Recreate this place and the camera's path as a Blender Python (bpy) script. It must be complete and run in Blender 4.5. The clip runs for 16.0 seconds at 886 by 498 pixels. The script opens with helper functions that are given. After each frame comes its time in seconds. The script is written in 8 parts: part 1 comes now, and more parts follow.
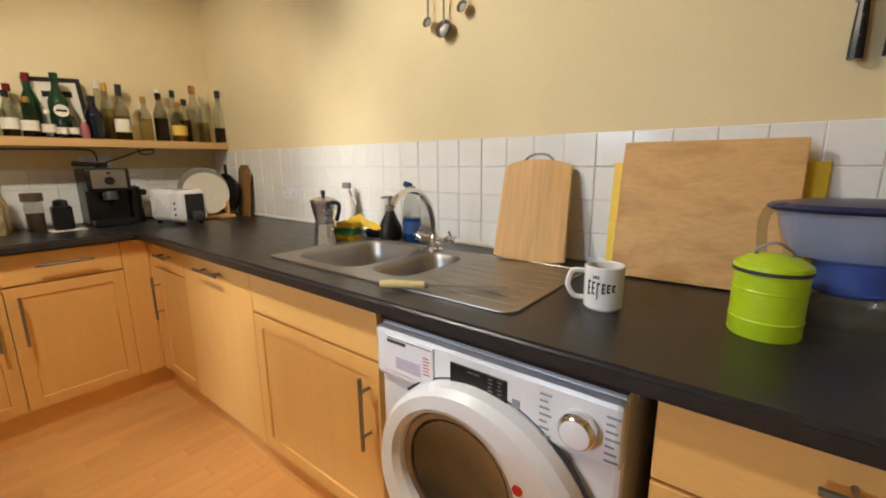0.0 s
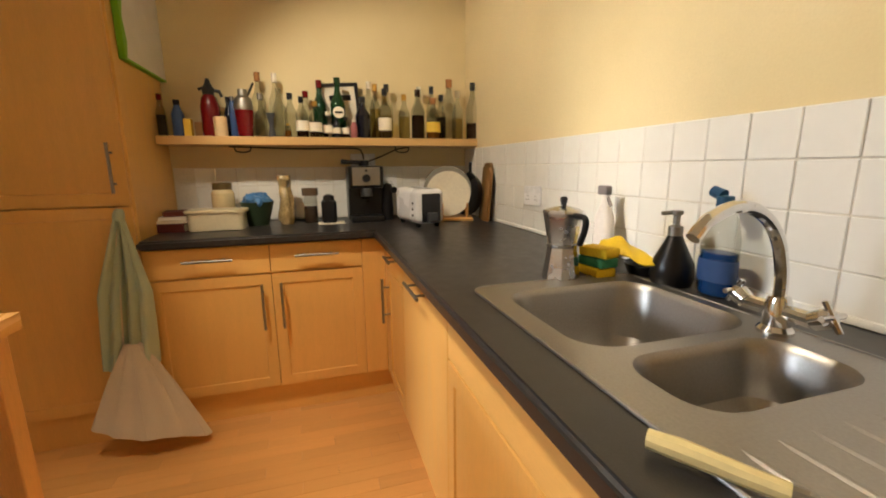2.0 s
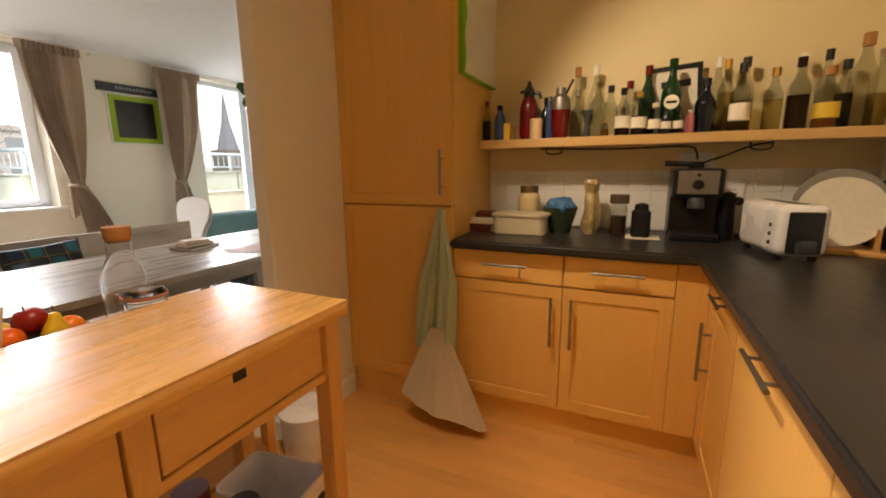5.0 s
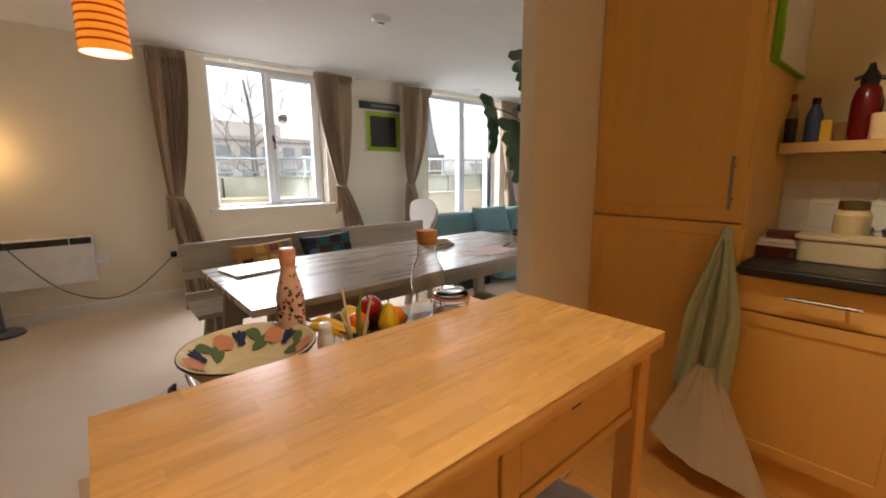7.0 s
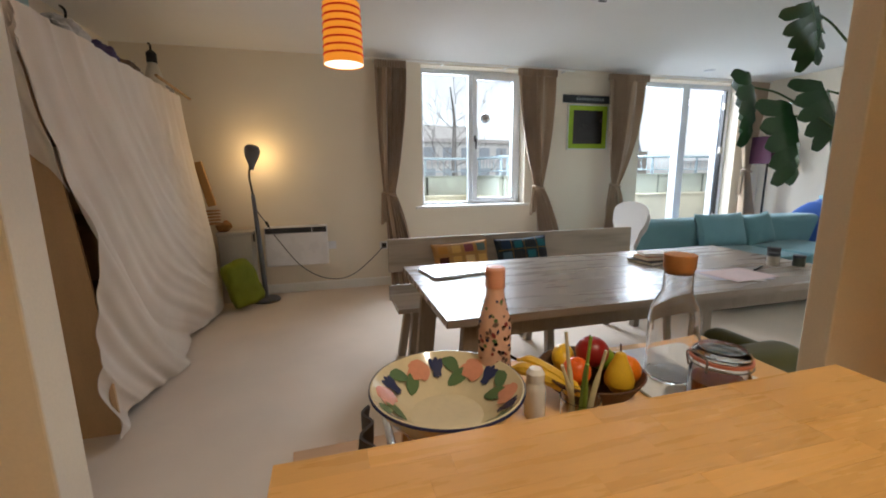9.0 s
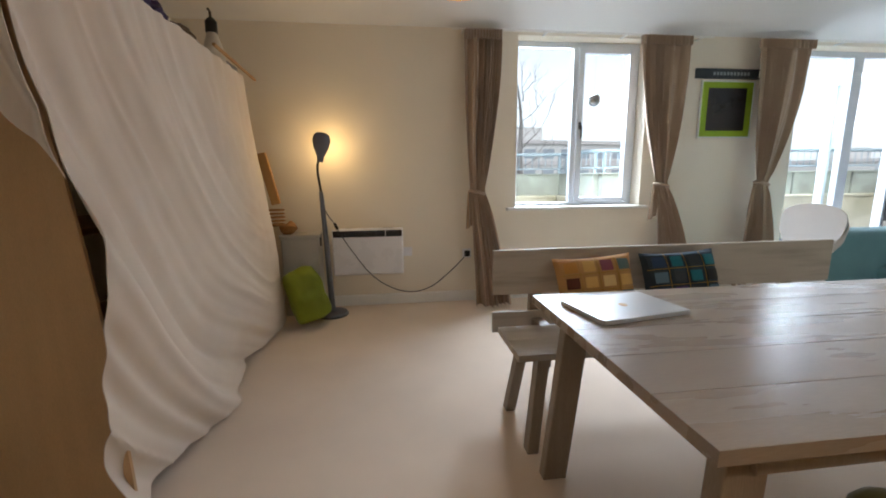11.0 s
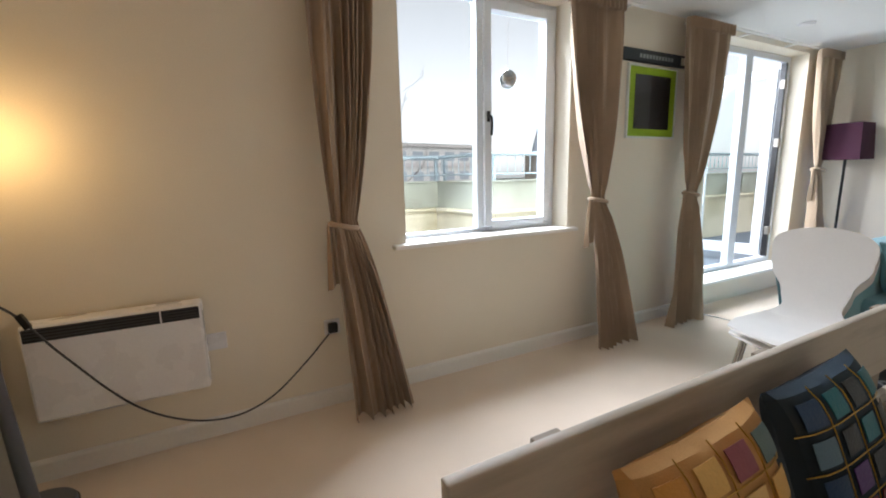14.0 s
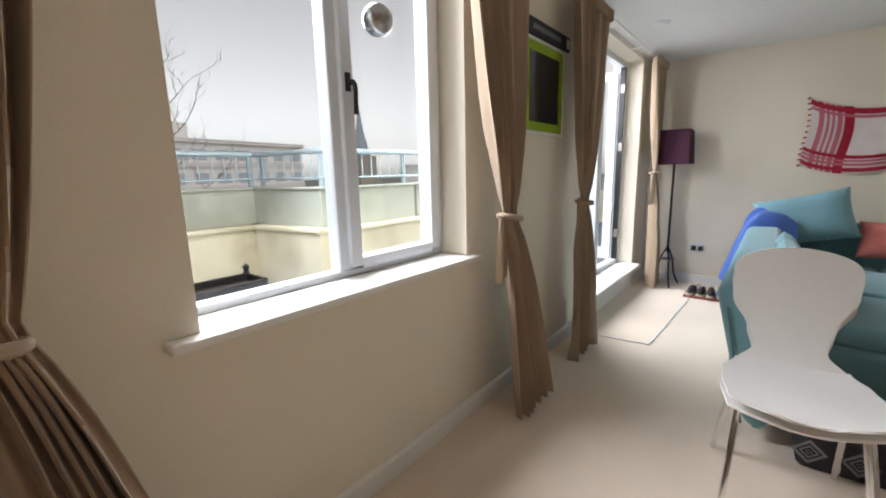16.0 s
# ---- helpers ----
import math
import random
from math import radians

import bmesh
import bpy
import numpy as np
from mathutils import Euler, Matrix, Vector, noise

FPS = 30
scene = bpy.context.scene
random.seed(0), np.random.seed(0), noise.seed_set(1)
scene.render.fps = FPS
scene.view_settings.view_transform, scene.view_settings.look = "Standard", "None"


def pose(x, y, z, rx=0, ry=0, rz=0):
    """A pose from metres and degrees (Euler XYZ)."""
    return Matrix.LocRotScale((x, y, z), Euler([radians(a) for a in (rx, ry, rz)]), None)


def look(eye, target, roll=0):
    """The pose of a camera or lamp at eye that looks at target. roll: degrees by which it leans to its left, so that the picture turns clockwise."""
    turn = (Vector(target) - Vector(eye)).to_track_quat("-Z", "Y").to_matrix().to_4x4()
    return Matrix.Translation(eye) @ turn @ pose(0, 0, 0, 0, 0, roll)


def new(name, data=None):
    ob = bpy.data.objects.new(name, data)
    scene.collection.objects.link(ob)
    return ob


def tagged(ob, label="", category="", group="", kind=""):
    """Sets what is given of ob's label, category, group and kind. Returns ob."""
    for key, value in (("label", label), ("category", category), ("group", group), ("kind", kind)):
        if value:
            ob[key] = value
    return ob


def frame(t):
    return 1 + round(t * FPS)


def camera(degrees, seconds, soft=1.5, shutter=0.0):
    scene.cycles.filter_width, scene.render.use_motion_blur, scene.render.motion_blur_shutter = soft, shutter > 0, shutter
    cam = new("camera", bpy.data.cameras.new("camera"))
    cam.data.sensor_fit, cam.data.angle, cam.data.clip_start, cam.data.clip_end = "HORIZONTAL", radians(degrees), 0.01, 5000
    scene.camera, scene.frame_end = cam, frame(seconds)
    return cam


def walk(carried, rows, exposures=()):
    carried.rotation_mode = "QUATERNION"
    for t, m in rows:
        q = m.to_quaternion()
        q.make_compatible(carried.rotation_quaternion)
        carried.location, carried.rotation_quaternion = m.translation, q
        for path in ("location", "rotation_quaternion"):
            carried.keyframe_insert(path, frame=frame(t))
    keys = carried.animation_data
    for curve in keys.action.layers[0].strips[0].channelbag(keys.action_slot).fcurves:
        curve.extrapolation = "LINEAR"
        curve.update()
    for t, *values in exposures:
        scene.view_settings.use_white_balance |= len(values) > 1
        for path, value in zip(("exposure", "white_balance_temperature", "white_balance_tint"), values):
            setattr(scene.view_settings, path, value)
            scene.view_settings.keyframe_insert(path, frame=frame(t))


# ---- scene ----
cam = camera(94.1, 16.0, soft=1.9)
PATH = [
    (0.0, (1.037, 1.391, 1.228), (-0.171, 2.931, 0.819), -0.5),
    (0.5, (0.956, 1.471, 1.207), (-0.472, 2.813, 0.809), -0.4),
    (1.0, (0.887, 1.577, 1.198), (-0.729, 2.688, 0.806), -0.35),
    (1.5, (0.766, 1.683, 1.200), (-0.998, 2.538, 0.802), -0.45),
    (2.0, (0.585, 1.780, 1.203), (-1.297, 2.35, 0.814), -0.55),
    (2.5, (0.405, 1.860, 1.230), (-1.535, 2.147, 0.826), -0.5),
    (3.0, (0.272, 1.930, 1.245), (-1.684, 1.934, 0.826), -0.6),
    (3.5, (0.208, 1.950, 1.256), (-1.729, 1.691, 0.836), -0.65),
    (6.0, (0.399, 1.617, 1.222), (-1.205, 0.481, 0.851), -0.5),
    (6.5, (0.421, 1.545, 1.232), (-1.037, 0.228, 0.862), -0.4),
    (7.0, (0.446, 1.479, 1.261), (-0.837, -0.011, 0.895), -0.5),
    (7.5, (0.449, 1.433, 1.301), (-0.639, -0.204, 0.934), -0.6),
    (8.0, (0.413, 1.394, 1.312), (-0.473, -0.362, 0.948), -0.7),
    (8.5, (0.375, 1.325, 1.294), (-0.319, -0.516, 0.931), -0.7),
    (9.0, (0.394, 1.203, 1.266), (-0.12, -0.695, 0.904), -0.6),
    (9.5, (0.489, 1.032, 1.242), (0.14, -0.905, 0.885), -0.7),
    (10.0, (0.55, 0.863, 1.228), (0.308, -1.09, 0.872), -0.6),
    (12.5, (0.424, -0.441, 1.160), (0.15, -2.396, 0.832), -0.7),
    (13.0, (0.356, -0.664, 1.192), (-0.071, -2.593, 0.868), -1.1),
    (13.5, (0.339, -0.885, 1.252), (-0.314, -2.743, 0.911), -1.4),
    (14.0, (0.272, -1.190, 1.286), (-0.622, -2.945, 0.935), -1.4),
    (14.5, (0.203, -1.457, 1.301), (-0.894, -3.088, 0.930), -1.3),
    (15.0, (0.133, -1.747, 1.300), (-1.136, -3.251, 0.942), -1.5),
    (15.5, (-0.055, -2.030, 1.302), (-1.468, -3.399, 0.940), -1.4),
    (16.0, (-0.217, -2.250, 1.312), (-1.749, -3.482, 0.948), -1.3),
]
EXPOSURES = [(0.0, -0.65, 5600, 10), (2.0, -0.6, 6150, 11), (3.5, -0.45, 6300, 11), (6.0, -1.15, 7700, 22), (7.5, -1.2, 6500, 17), (9.0, -1.25, 6150, 13), (10.0, -1.2, 6000, 12), (12.5, -1.02, 6100, 12), (14.0, -1.2, 6350, 14), (15.0, -1.38, 6500, 15), (16.0, -1.62, 6750, 16)]
walk(cam, [(t, look(eye, target, roll)) for t, eye, target, roll in PATH], EXPOSURES)

# ---- light ----
world = bpy.data.worlds.new("world")
scene.world = world
world.use_nodes = True
wn, wl = world.node_tree.nodes, world.node_tree.links
sky = wn.new("ShaderNodeTexSky")
sky.sky_type, sky.sun_disc = "NISHITA", False
sky.sun_elevation, sky.sun_rotation = radians(48), radians(17)
sky.dust_density, sky.air_density = 1.0, 1.0
hsv = wn.new("ShaderNodeHueSaturation")
hsv.inputs["Saturation"].default_value, hsv.inputs["Value"].default_value = 0.10, 3.2
wl.new(sky.outputs[0], hsv.inputs["Color"])
wl.new(hsv.outputs[0], wn["Background"].inputs[0])
wn["Background"].inputs[1].default_value = 0.15


def lamp(name, kind, energy, color, m, **kw):
    data = bpy.data.lights.new(name, kind)
    data.energy, data.color = energy, color
    for key in kw:
        if key == "size":
            data.size = kw[key]
        elif key == "size_y":
            data.shape, data.size_y = "RECTANGLE", kw[key]
        elif key == "radius":
            data.shadow_soft_size = kw[key]
        elif key == "angle":
            data.angle = kw[key]
        elif key == "spot":
            data.spot_size, data.spot_blend = kw[key], 0.6
    ob = new(name, data)
    ob.matrix_world = m
    return ob


WARM = (1.0, 0.85, 0.62)
lamp("sun", "SUN", 1.5, (1.0, 0.97, 0.92), look((6, 20, 24), (0, 0, 0)), angle=radians(20))
lamp("window_daylight", "AREA", 690, (0.84, 0.92, 1.0), pose(-1.27, -4.75, 2.55, 50, 0, 0), size=1.6, size_y=1.6)
lamp("balcony_daylight", "AREA", 600, (0.84, 0.92, 1.0), pose(-4.35, -4.85, 2.45, 54, 0, 0), size=1.8, size_y=2.0)
lamp("track_spot_sink", "SPOT", 158, WARM, look((-0.45, 1.22, 2.36), (0.75, 2.6, 1.05)), radius=0.05, spot=radians(105))
lamp("track_spot_shelf", "SPOT", 138, WARM, look((-0.62, 1.22, 2.36), (-1.65, 2.45, 0.95)), radius=0.05, spot=radians(88))
lamp("track_spot_island", "SPOT", 105, WARM, look((-0.28, 1.22, 2.36), (-0.02, 1.02, 0.9)), radius=0.05, spot=radians(84))
lamp("pendant_bulb", "POINT", 6, (1.0, 0.70, 0.36), pose(0.285, -1.12, 1.94), radius=0.03)
lamp("reading_bulb", "POINT", 7.5, (1.0, 0.64, 0.24), pose(1.055, -3.235, 1.455), radius=0.03)

# ---- material helpers ----
def rgb(h):
    """Linear colour from sRGB 0..255."""
    return tuple(((c / 255 + 0.055) / 1.055) ** 2.4 if c > 10 else c / 255 / 12.92 for c in h)


def mat(name, col, rough=0.5, metal=0.0, var=0.12, scale=6.0, fine=80.0, bump=0.08, stretch=(1, 1, 1), rand=0.0, coat=0.0, dirt=None, sheen=0.0, spread=0.0, trans=0.0, ior=1.45, alpha=1.0, spec=0.5):
    """A surface with colour variation at two scales, fine relief and uneven gloss."""
    m = bpy.data.materials.new(name)
    m.use_nodes = True
    n, l = m.node_tree.nodes, m.node_tree.links
    b = n["Principled BSDF"]
    tc, mp = n.new("ShaderNodeTexCoord"), n.new("ShaderNodeMapping")
    mp.inputs["Scale"].default_value = stretch
    l.new(tc.outputs["Object"], mp.inputs["Vector"])
    vec = mp.outputs[0]
    if rand:
        oi, ad, ml = n.new("ShaderNodeObjectInfo"), n.new("ShaderNodeVectorMath"), n.new("ShaderNodeMath")
        ml.operation, ml.inputs[1].default_value = "MULTIPLY", 37.0
        l.new(oi.outputs["Random"], ml.inputs[0])
        l.new(vec, ad.inputs[0])
        l.new(ml.outputs[0], ad.inputs[1])
        vec = ad.outputs[0]
    big, small = n.new("ShaderNodeTexNoise"), n.new("ShaderNodeTexNoise")
    big.inputs["Scale"].default_value, big.inputs["Detail"].default_value = scale, 5
    small.inputs["Scale"].default_value, small.inputs["Detail"].default_value = fine, 3
    for t in (big, small):
        l.new(vec, t.inputs["Vector"])
    mix = n.new("ShaderNodeMath")
    mix.operation = "ADD"
    l.new(big.outputs["Fac"], mix.inputs[0])
    l.new(small.outputs["Fac"], mix.inputs[1])
    val = mix.outputs[0]
    if rand:
        r2 = n.new("ShaderNodeMath")
        r2.operation, r2.inputs[1].default_value = "MULTIPLY_ADD", rand * 2
        l.new(oi.outputs["Random"], r2.inputs[0])
        l.new(val, r2.inputs[2])
        val = r2.outputs[0]
    mr = n.new("ShaderNodeMapRange")
    mr.inputs["From Min"].default_value, mr.inputs["From Max"].default_value = 0.6, 1.4 + rand * 2
    mr.inputs["To Min"].default_value, mr.inputs["To Max"].default_value = 1 - var, 1 + var
    l.new(val, mr.inputs["Value"])
    hs = n.new("ShaderNodeHueSaturation")
    hs.inputs["Color"].default_value = (*col[:3], 1)
    l.new(mr.outputs[0], hs.inputs["Value"])
    out = hs.outputs[0]
    if dirt:
        dn, cr, mx = n.new("ShaderNodeTexNoise"), n.new("ShaderNodeValToRGB"), n.new("ShaderNodeMix")
        dn.inputs["Scale"].default_value, dn.inputs["Detail"].default_value = scale * 0.6, 8
        l.new(vec, dn.inputs["Vector"])
        cr.color_ramp.elements[0].position, cr.color_ramp.elements[1].position = 0.5, 0.72
        cr.color_ramp.elements[1].color = (0.7, 0.7, 0.7, 1)
        l.new(dn.outputs["Fac"], cr.inputs[0])
        mx.data_type = "RGBA"
        l.new(cr.outputs[0], mx.inputs["Factor"])
        l.new(out, mx.inputs["A"])
        mx.inputs["B"].default_value = (*dirt, 1)
        out = mx.outputs["Result"]
    l.new(out, b.inputs["Base Color"])
    rr = n.new("ShaderNodeMapRange")
    rr.inputs["To Min"].default_value, rr.inputs["To Max"].default_value = max(0.02, rough - 0.04), min(1, rough + 0.04)
    rr.inputs["From Min"].default_value, rr.inputs["From Max"].default_value = 0.3, 0.7
    l.new(big.outputs["Fac"], rr.inputs["Value"])
    l.new(rr.outputs[0], b.inputs["Roughness"])
    b.inputs["Metallic"].default_value = metal
    b.inputs["Coat Weight"].default_value = coat
    b.inputs["Sheen Weight"].default_value = sheen
    b.inputs["Subsurface Weight"].default_value = spread
    b.inputs["Transmission Weight"].default_value = trans
    b.inputs["IOR"].default_value = ior
    b.inputs["Alpha"].default_value = alpha
    b.inputs["Specular IOR Level"].default_value = spec
    if bump:
        bp = n.new("ShaderNodeBump")
        bp.inputs["Strength"].default_value, bp.inputs["Distance"].default_value = bump, 0.004
        l.new(mix.outputs[0], bp.inputs["Height"])
        l.new(bp.outputs[0], b.inputs["Normal"])
    return m


def glow(name, col, strength, base=None):
    m = bpy.data.materials.new(name)
    m.use_nodes = True
    b = m.node_tree.nodes["Principled BSDF"]
    b.inputs["Base Color"].default_value = (*(base or col), 1)
    b.inputs["Emission Color"].default_value = (*col, 1)
    b.inputs["Emission Strength"].default_value = strength
    return m


def glass(name, col=(1, 1, 1), rough=0.02, ior=1.45):
    m = bpy.data.materials.new(name)
    m.use_nodes = True
    b = m.node_tree.nodes["Principled BSDF"]
    b.inputs["Base Color"].default_value = (*col, 1)
    b.inputs["Roughness"].default_value = rough
    b.inputs["Transmission Weight"].default_value = 1.0
    b.inputs["IOR"].default_value = ior
    return m


def pane_glass(name, tint=(0.94, 0.97, 0.97)):
    """Thin window glass: clear, with a little mirror."""
    m = bpy.data.materials.new(name)
    m.use_nodes = True
    n, l = m.node_tree.nodes, m.node_tree.links
    n.remove(n["Principled BSDF"])
    t, g, x, f = n.new("ShaderNodeBsdfTransparent"), n.new("ShaderNodeBsdfGlossy"), n.new("ShaderNodeMixShader"), n.new("ShaderNodeLayerWeight")
    g.inputs["Roughness"].default_value = 0.02
    t.inputs[0].default_value = (*tint, 1)
    pw, sc = n.new("ShaderNodeMath"), n.new("ShaderNodeMath")
    pw.operation, pw.inputs[1].default_value = "POWER", 5.0
    sc.operation, sc.inputs[1].default_value, sc.inputs[2].default_value = "MULTIPLY_ADD", 0.30, 0.025
    l.new(f.outputs["Facing"], pw.inputs[0])
    l.new(pw.outputs[0], sc.inputs[0])
    l.new(sc.outputs[0], x.inputs[0])
    l.new(t.outputs[0], x.inputs[1])
    l.new(g.outputs[0], x.inputs[2])
    l.new(x.outputs[0], n["Material Output"].inputs[0])
    return m


# ---- mesh helpers ----
def box(a, b, bevel=0.0, seg=2):
    bm = bmesh.new()
    bmesh.ops.create_cube(bm, size=1)
    for v in bm.verts:
        v.co = Vector([a[i] + (v.co[i] + 0.5) * (b[i] - a[i]) for i in range(3)])
    if bevel:
        bmesh.ops.bevel(bm, geom=bm.edges[:], offset=bevel, segments=seg, affect="EDGES", clamp_overlap=True, profile=0.5)
    return bm


def join(*bms):
    out = bms[0]
    for b in bms[1:]:
        me = bpy.data.meshes.new("tmp")
        b.to_mesh(me)
        out.from_mesh(me)
        bpy.data.meshes.remove(me)
        b.free()
    return out


def moved(bm, m):
    bmesh.ops.transform(bm, matrix=m, verts=bm.verts)
    return bm


def lathe(profile, seg=24, squash=1.0):
    """Turned shape from (radius, height) pairs round the z axis."""
    bm = bmesh.new()
    rings = []
    for r, z in profile:
        if r < 1e-6:
            rings.append([bm.verts.new((0, 0, z))])
        else:
            rings.append([bm.verts.new((r * math.cos(k * math.tau / seg), squash * r * math.sin(k * math.tau / seg), z)) for k in range(seg)])
    for p, q in zip(rings, rings[1:]):
        for k in range(seg):
            j = (k + 1) % seg
            if len(p) == 1 and len(q) == 1:
                continue
            if len(p) == 1:
                bm.faces.new((p[0], q[j], q[k]))
            elif len(q) == 1:
                bm.faces.new((p[k], p[j], q[0]))
            else:
                bm.faces.new((p[k], p[j], q[j], q[k]))
    bmesh.ops.recalc_face_normals(bm, faces=bm.faces)
    return bm


def tube(pts, r, seg=10, closed=False):
    """A round bar along points; r is one radius or one for each point."""
    bm = bmesh.new()
    pts = [Vector(p) for p in pts]
    rs = r if isinstance(r, (list, tuple)) else [r] * len(pts)
    rings, up = [], Vector((0.13, 0.31, 0.94)).normalized()
    for i, p in enumerate(pts):
        if closed:
            d = (pts[(i + 1) % len(pts)] - pts[i - 1]).normalized()
        else:
            d = (pts[min(i + 1, len(pts) - 1)] - pts[max(i - 1, 0)]).normalized()
        s = d.cross(up)
        if s.length < 1e-3:
            s = d.cross(Vector((1, 0, 0)))
        s.normalize()
        up = s.cross(d).normalized()
        rings.append([bm.verts.new(p + rs[i] * (math.cos(k * math.tau / seg) * s + math.sin(k * math.tau / seg) * up)) for k in range(seg)])
    pairs = list(zip(rings, rings[1:])) + ([(rings[-1], rings[0])] if closed else [])
    for a, b in pairs:
        for k in range(seg):
            j = (k + 1) % seg
            bm.faces.new((a[k], a[j], b[j], b[k]))
    if not closed:
        bm.faces.new(rings[0][::-1])
        bm.faces.new(rings[-1])
    bmesh.ops.recalc_face_normals(bm, faces=bm.faces)
    return bm


def curve(pts, n=8):
    """Catmull-Rom points through pts."""
    p = [Vector(q) for q in pts]
    p = [2 * p[0] - p[1]] + p + [2 * p[-1] - p[-2]]
    out = []
    for i in range(1, len(p) - 2):
        for k in range(n):
            t = k / n
            a, b, c, d = p[i - 1], p[i], p[i + 1], p[i + 2]
            out.append(0.5 * (2 * b + (c - a) * t + (2 * a - 5 * b + 4 * c - d) * t * t + (3 * b - a - 3 * c + d) * t ** 3))
    return out + [p[-2]]


def sheet(fn, nu, nv, thick=0.004):
    """A cloth or shell from fn(u, v), u and v from 0 to 1, given thickness."""
    bm = bmesh.new()
    g = [[bm.verts.new(fn(i / nu, j / nv)) for j in range(nv + 1)] for i in range(nu + 1)]
    for i in range(nu):
        for j in range(nv):
            bm.faces.new((g[i][j], g[i + 1][j], g[i + 1][j + 1], g[i][j + 1]))
    if thick:
        bm.normal_update()
        back = [[bm.verts.new(g[i][j].co - g[i][j].normal * thick) for j in range(nv + 1)] for i in range(nu + 1)]
        for i in range(nu):
            for j in range(nv):
                bm.faces.new((back[i][j + 1], back[i + 1][j + 1], back[i + 1][j], back[i][j]))
        for i in range(nu):
            bm.faces.new((g[i + 1][0], g[i][0], back[i][0], back[i + 1][0]))
            bm.faces.new((g[i][nv], g[i + 1][nv], back[i + 1][nv], back[i][nv]))
        for j in range(nv):
            bm.faces.new((g[0][j], g[0][j + 1], back[0][j + 1], back[0][j]))
            bm.faces.new((g[nu][j + 1], g[nu][j], back[nu][j], back[nu][j + 1]))
    return bm


def ball(r, c=(0, 0, 0), squash=(1, 1, 1), sub=3):
    bm = bmesh.new()
    bmesh.ops.create_icosphere(bm, subdivisions=sub, radius=r)
    for v in bm.verts:
        v.co = Vector((v.co.x * squash[0] + c[0], v.co.y * squash[1] + c[1], v.co.z * squash[2] + c[2]))
    return bm


def prism(outline, z0, z1, bevel=0.0):
    """An upright solid over a flat outline of (x, y)."""
    bm = bmesh.new()
    lo = [bm.verts.new((x, y, z0)) for x, y in outline]
    f = bm.faces.new(lo)
    r = bmesh.ops.extrude_face_region(bm, geom=[f])
    for v in r["geom"]:
        if isinstance(v, bmesh.types.BMVert):
            v.co.z = z1
    bmesh.ops.recalc_face_normals(bm, faces=bm.faces)
    if bevel:
        bmesh.ops.bevel(bm, geom=[e for e in bm.edges if abs(e.verts[0].co.z - e.verts[1].co.z) < 1e-6], offset=bevel, segments=2, affect="EDGES", clamp_overlap=True)
    return bm


def rounded(w, d, r, n=5):
    """Outline of a rounded rectangle about the origin."""
    pts = []
    for cx, cy, a in ((w / 2 - r, d / 2 - r, 0), (-w / 2 + r, d / 2 - r, 90), (-w / 2 + r, -d / 2 + r, 180), (w / 2 - r, -d / 2 + r, 270)):
        for k in range(n + 1):
            q = radians(a + 90 * k / n)
            pts.append((cx + r * math.cos(q), cy + r * math.sin(q)))
    return pts


def mesh(name, bm, material, smooth=True):
    me = bpy.data.meshes.new(name)
    keep = []
    if len(bm.edges) < 2500:
        bm.normal_update()
        bm.edges.index_update()
        area = {f: f.calc_area() for f in bm.faces}
        for e in bm.edges:
            if len(e.link_faces) == 2:
                a, b = area[e.link_faces[0]], area[e.link_faces[1]]
                if max(a, b) > 9 * min(a, b) and e.calc_face_angle(0) > 0.2:
                    keep.append(e.index)
    bm.to_mesh(me)
    bm.free()
    me.materials.append(material)
    if smooth:
        me.shade_smooth()
        me.set_sharp_from_angle(angle=radians(28))
        for i in keep:
            me.edges[i].use_edge_sharp = True
    return me


def thing(name, label, category, m=None, group="", kind=""):
    """An Empty at a thing's base, to which its parts are joined."""
    ob = new(name)
    ob.empty_display_size = 0.05
    if m is not None:
        ob.matrix_world = m
    return tagged(ob, label, category, group, kind)


def part(name, bm, material, parent, label="", m=None):
    ob = new(name, mesh(name, bm, material))
    ob.parent = parent
    if m is not None:
        ob.matrix_local = m
    return tagged(ob, label)


def single(name, bm, material, label, category, m=None, group="", kind=""):
    """A thing made of one mesh."""
    ob = new(name, mesh(name, bm, material))
    if m is not None:
        ob.matrix_world = m
    return tagged(ob, label, category, group, kind)


def struct(name, bm, material, label, category):
    return tagged(new(name, mesh(name, bm, material)), label, category, kind="structure")


def piece(name, me, parent, m):
    """One of many alike pieces, on shared mesh data."""
    ob = new(name, me)
    ob.parent = parent
    ob.matrix_local = m
    return ob


# ---- materials ----
M_CREAM = mat("cream_wall_paint", rgb((232, 214, 168)), 0.75, var=0.05, scale=2, fine=160, bump=0.12, dirt=rgb((220, 200, 150)))
M_WHITE_WALL = mat("white_wall_paint", rgb((238, 229, 211)), 0.8, var=0.04, scale=2, fine=160, bump=0.12)
M_CEIL = mat("ceiling_paint", rgb((238, 238, 236)), 0.85, var=0.03, scale=1.5, fine=120, bump=0.08)
M_TRIM = mat("white_trim_gloss", rgb((240, 238, 232)), 0.35, var=0.04, scale=3, fine=60, bump=0.03)
M_UPVC = mat("white_window_plastic", rgb((222, 227, 233)), 0.32, var=0.03, scale=3, bump=0.0)
M_CARPET = mat("beige_carpet", rgb((234, 217, 198)), 0.95, var=0.10, scale=2.2, fine=420, bump=0.5, sheen=0.2, spec=0.1)
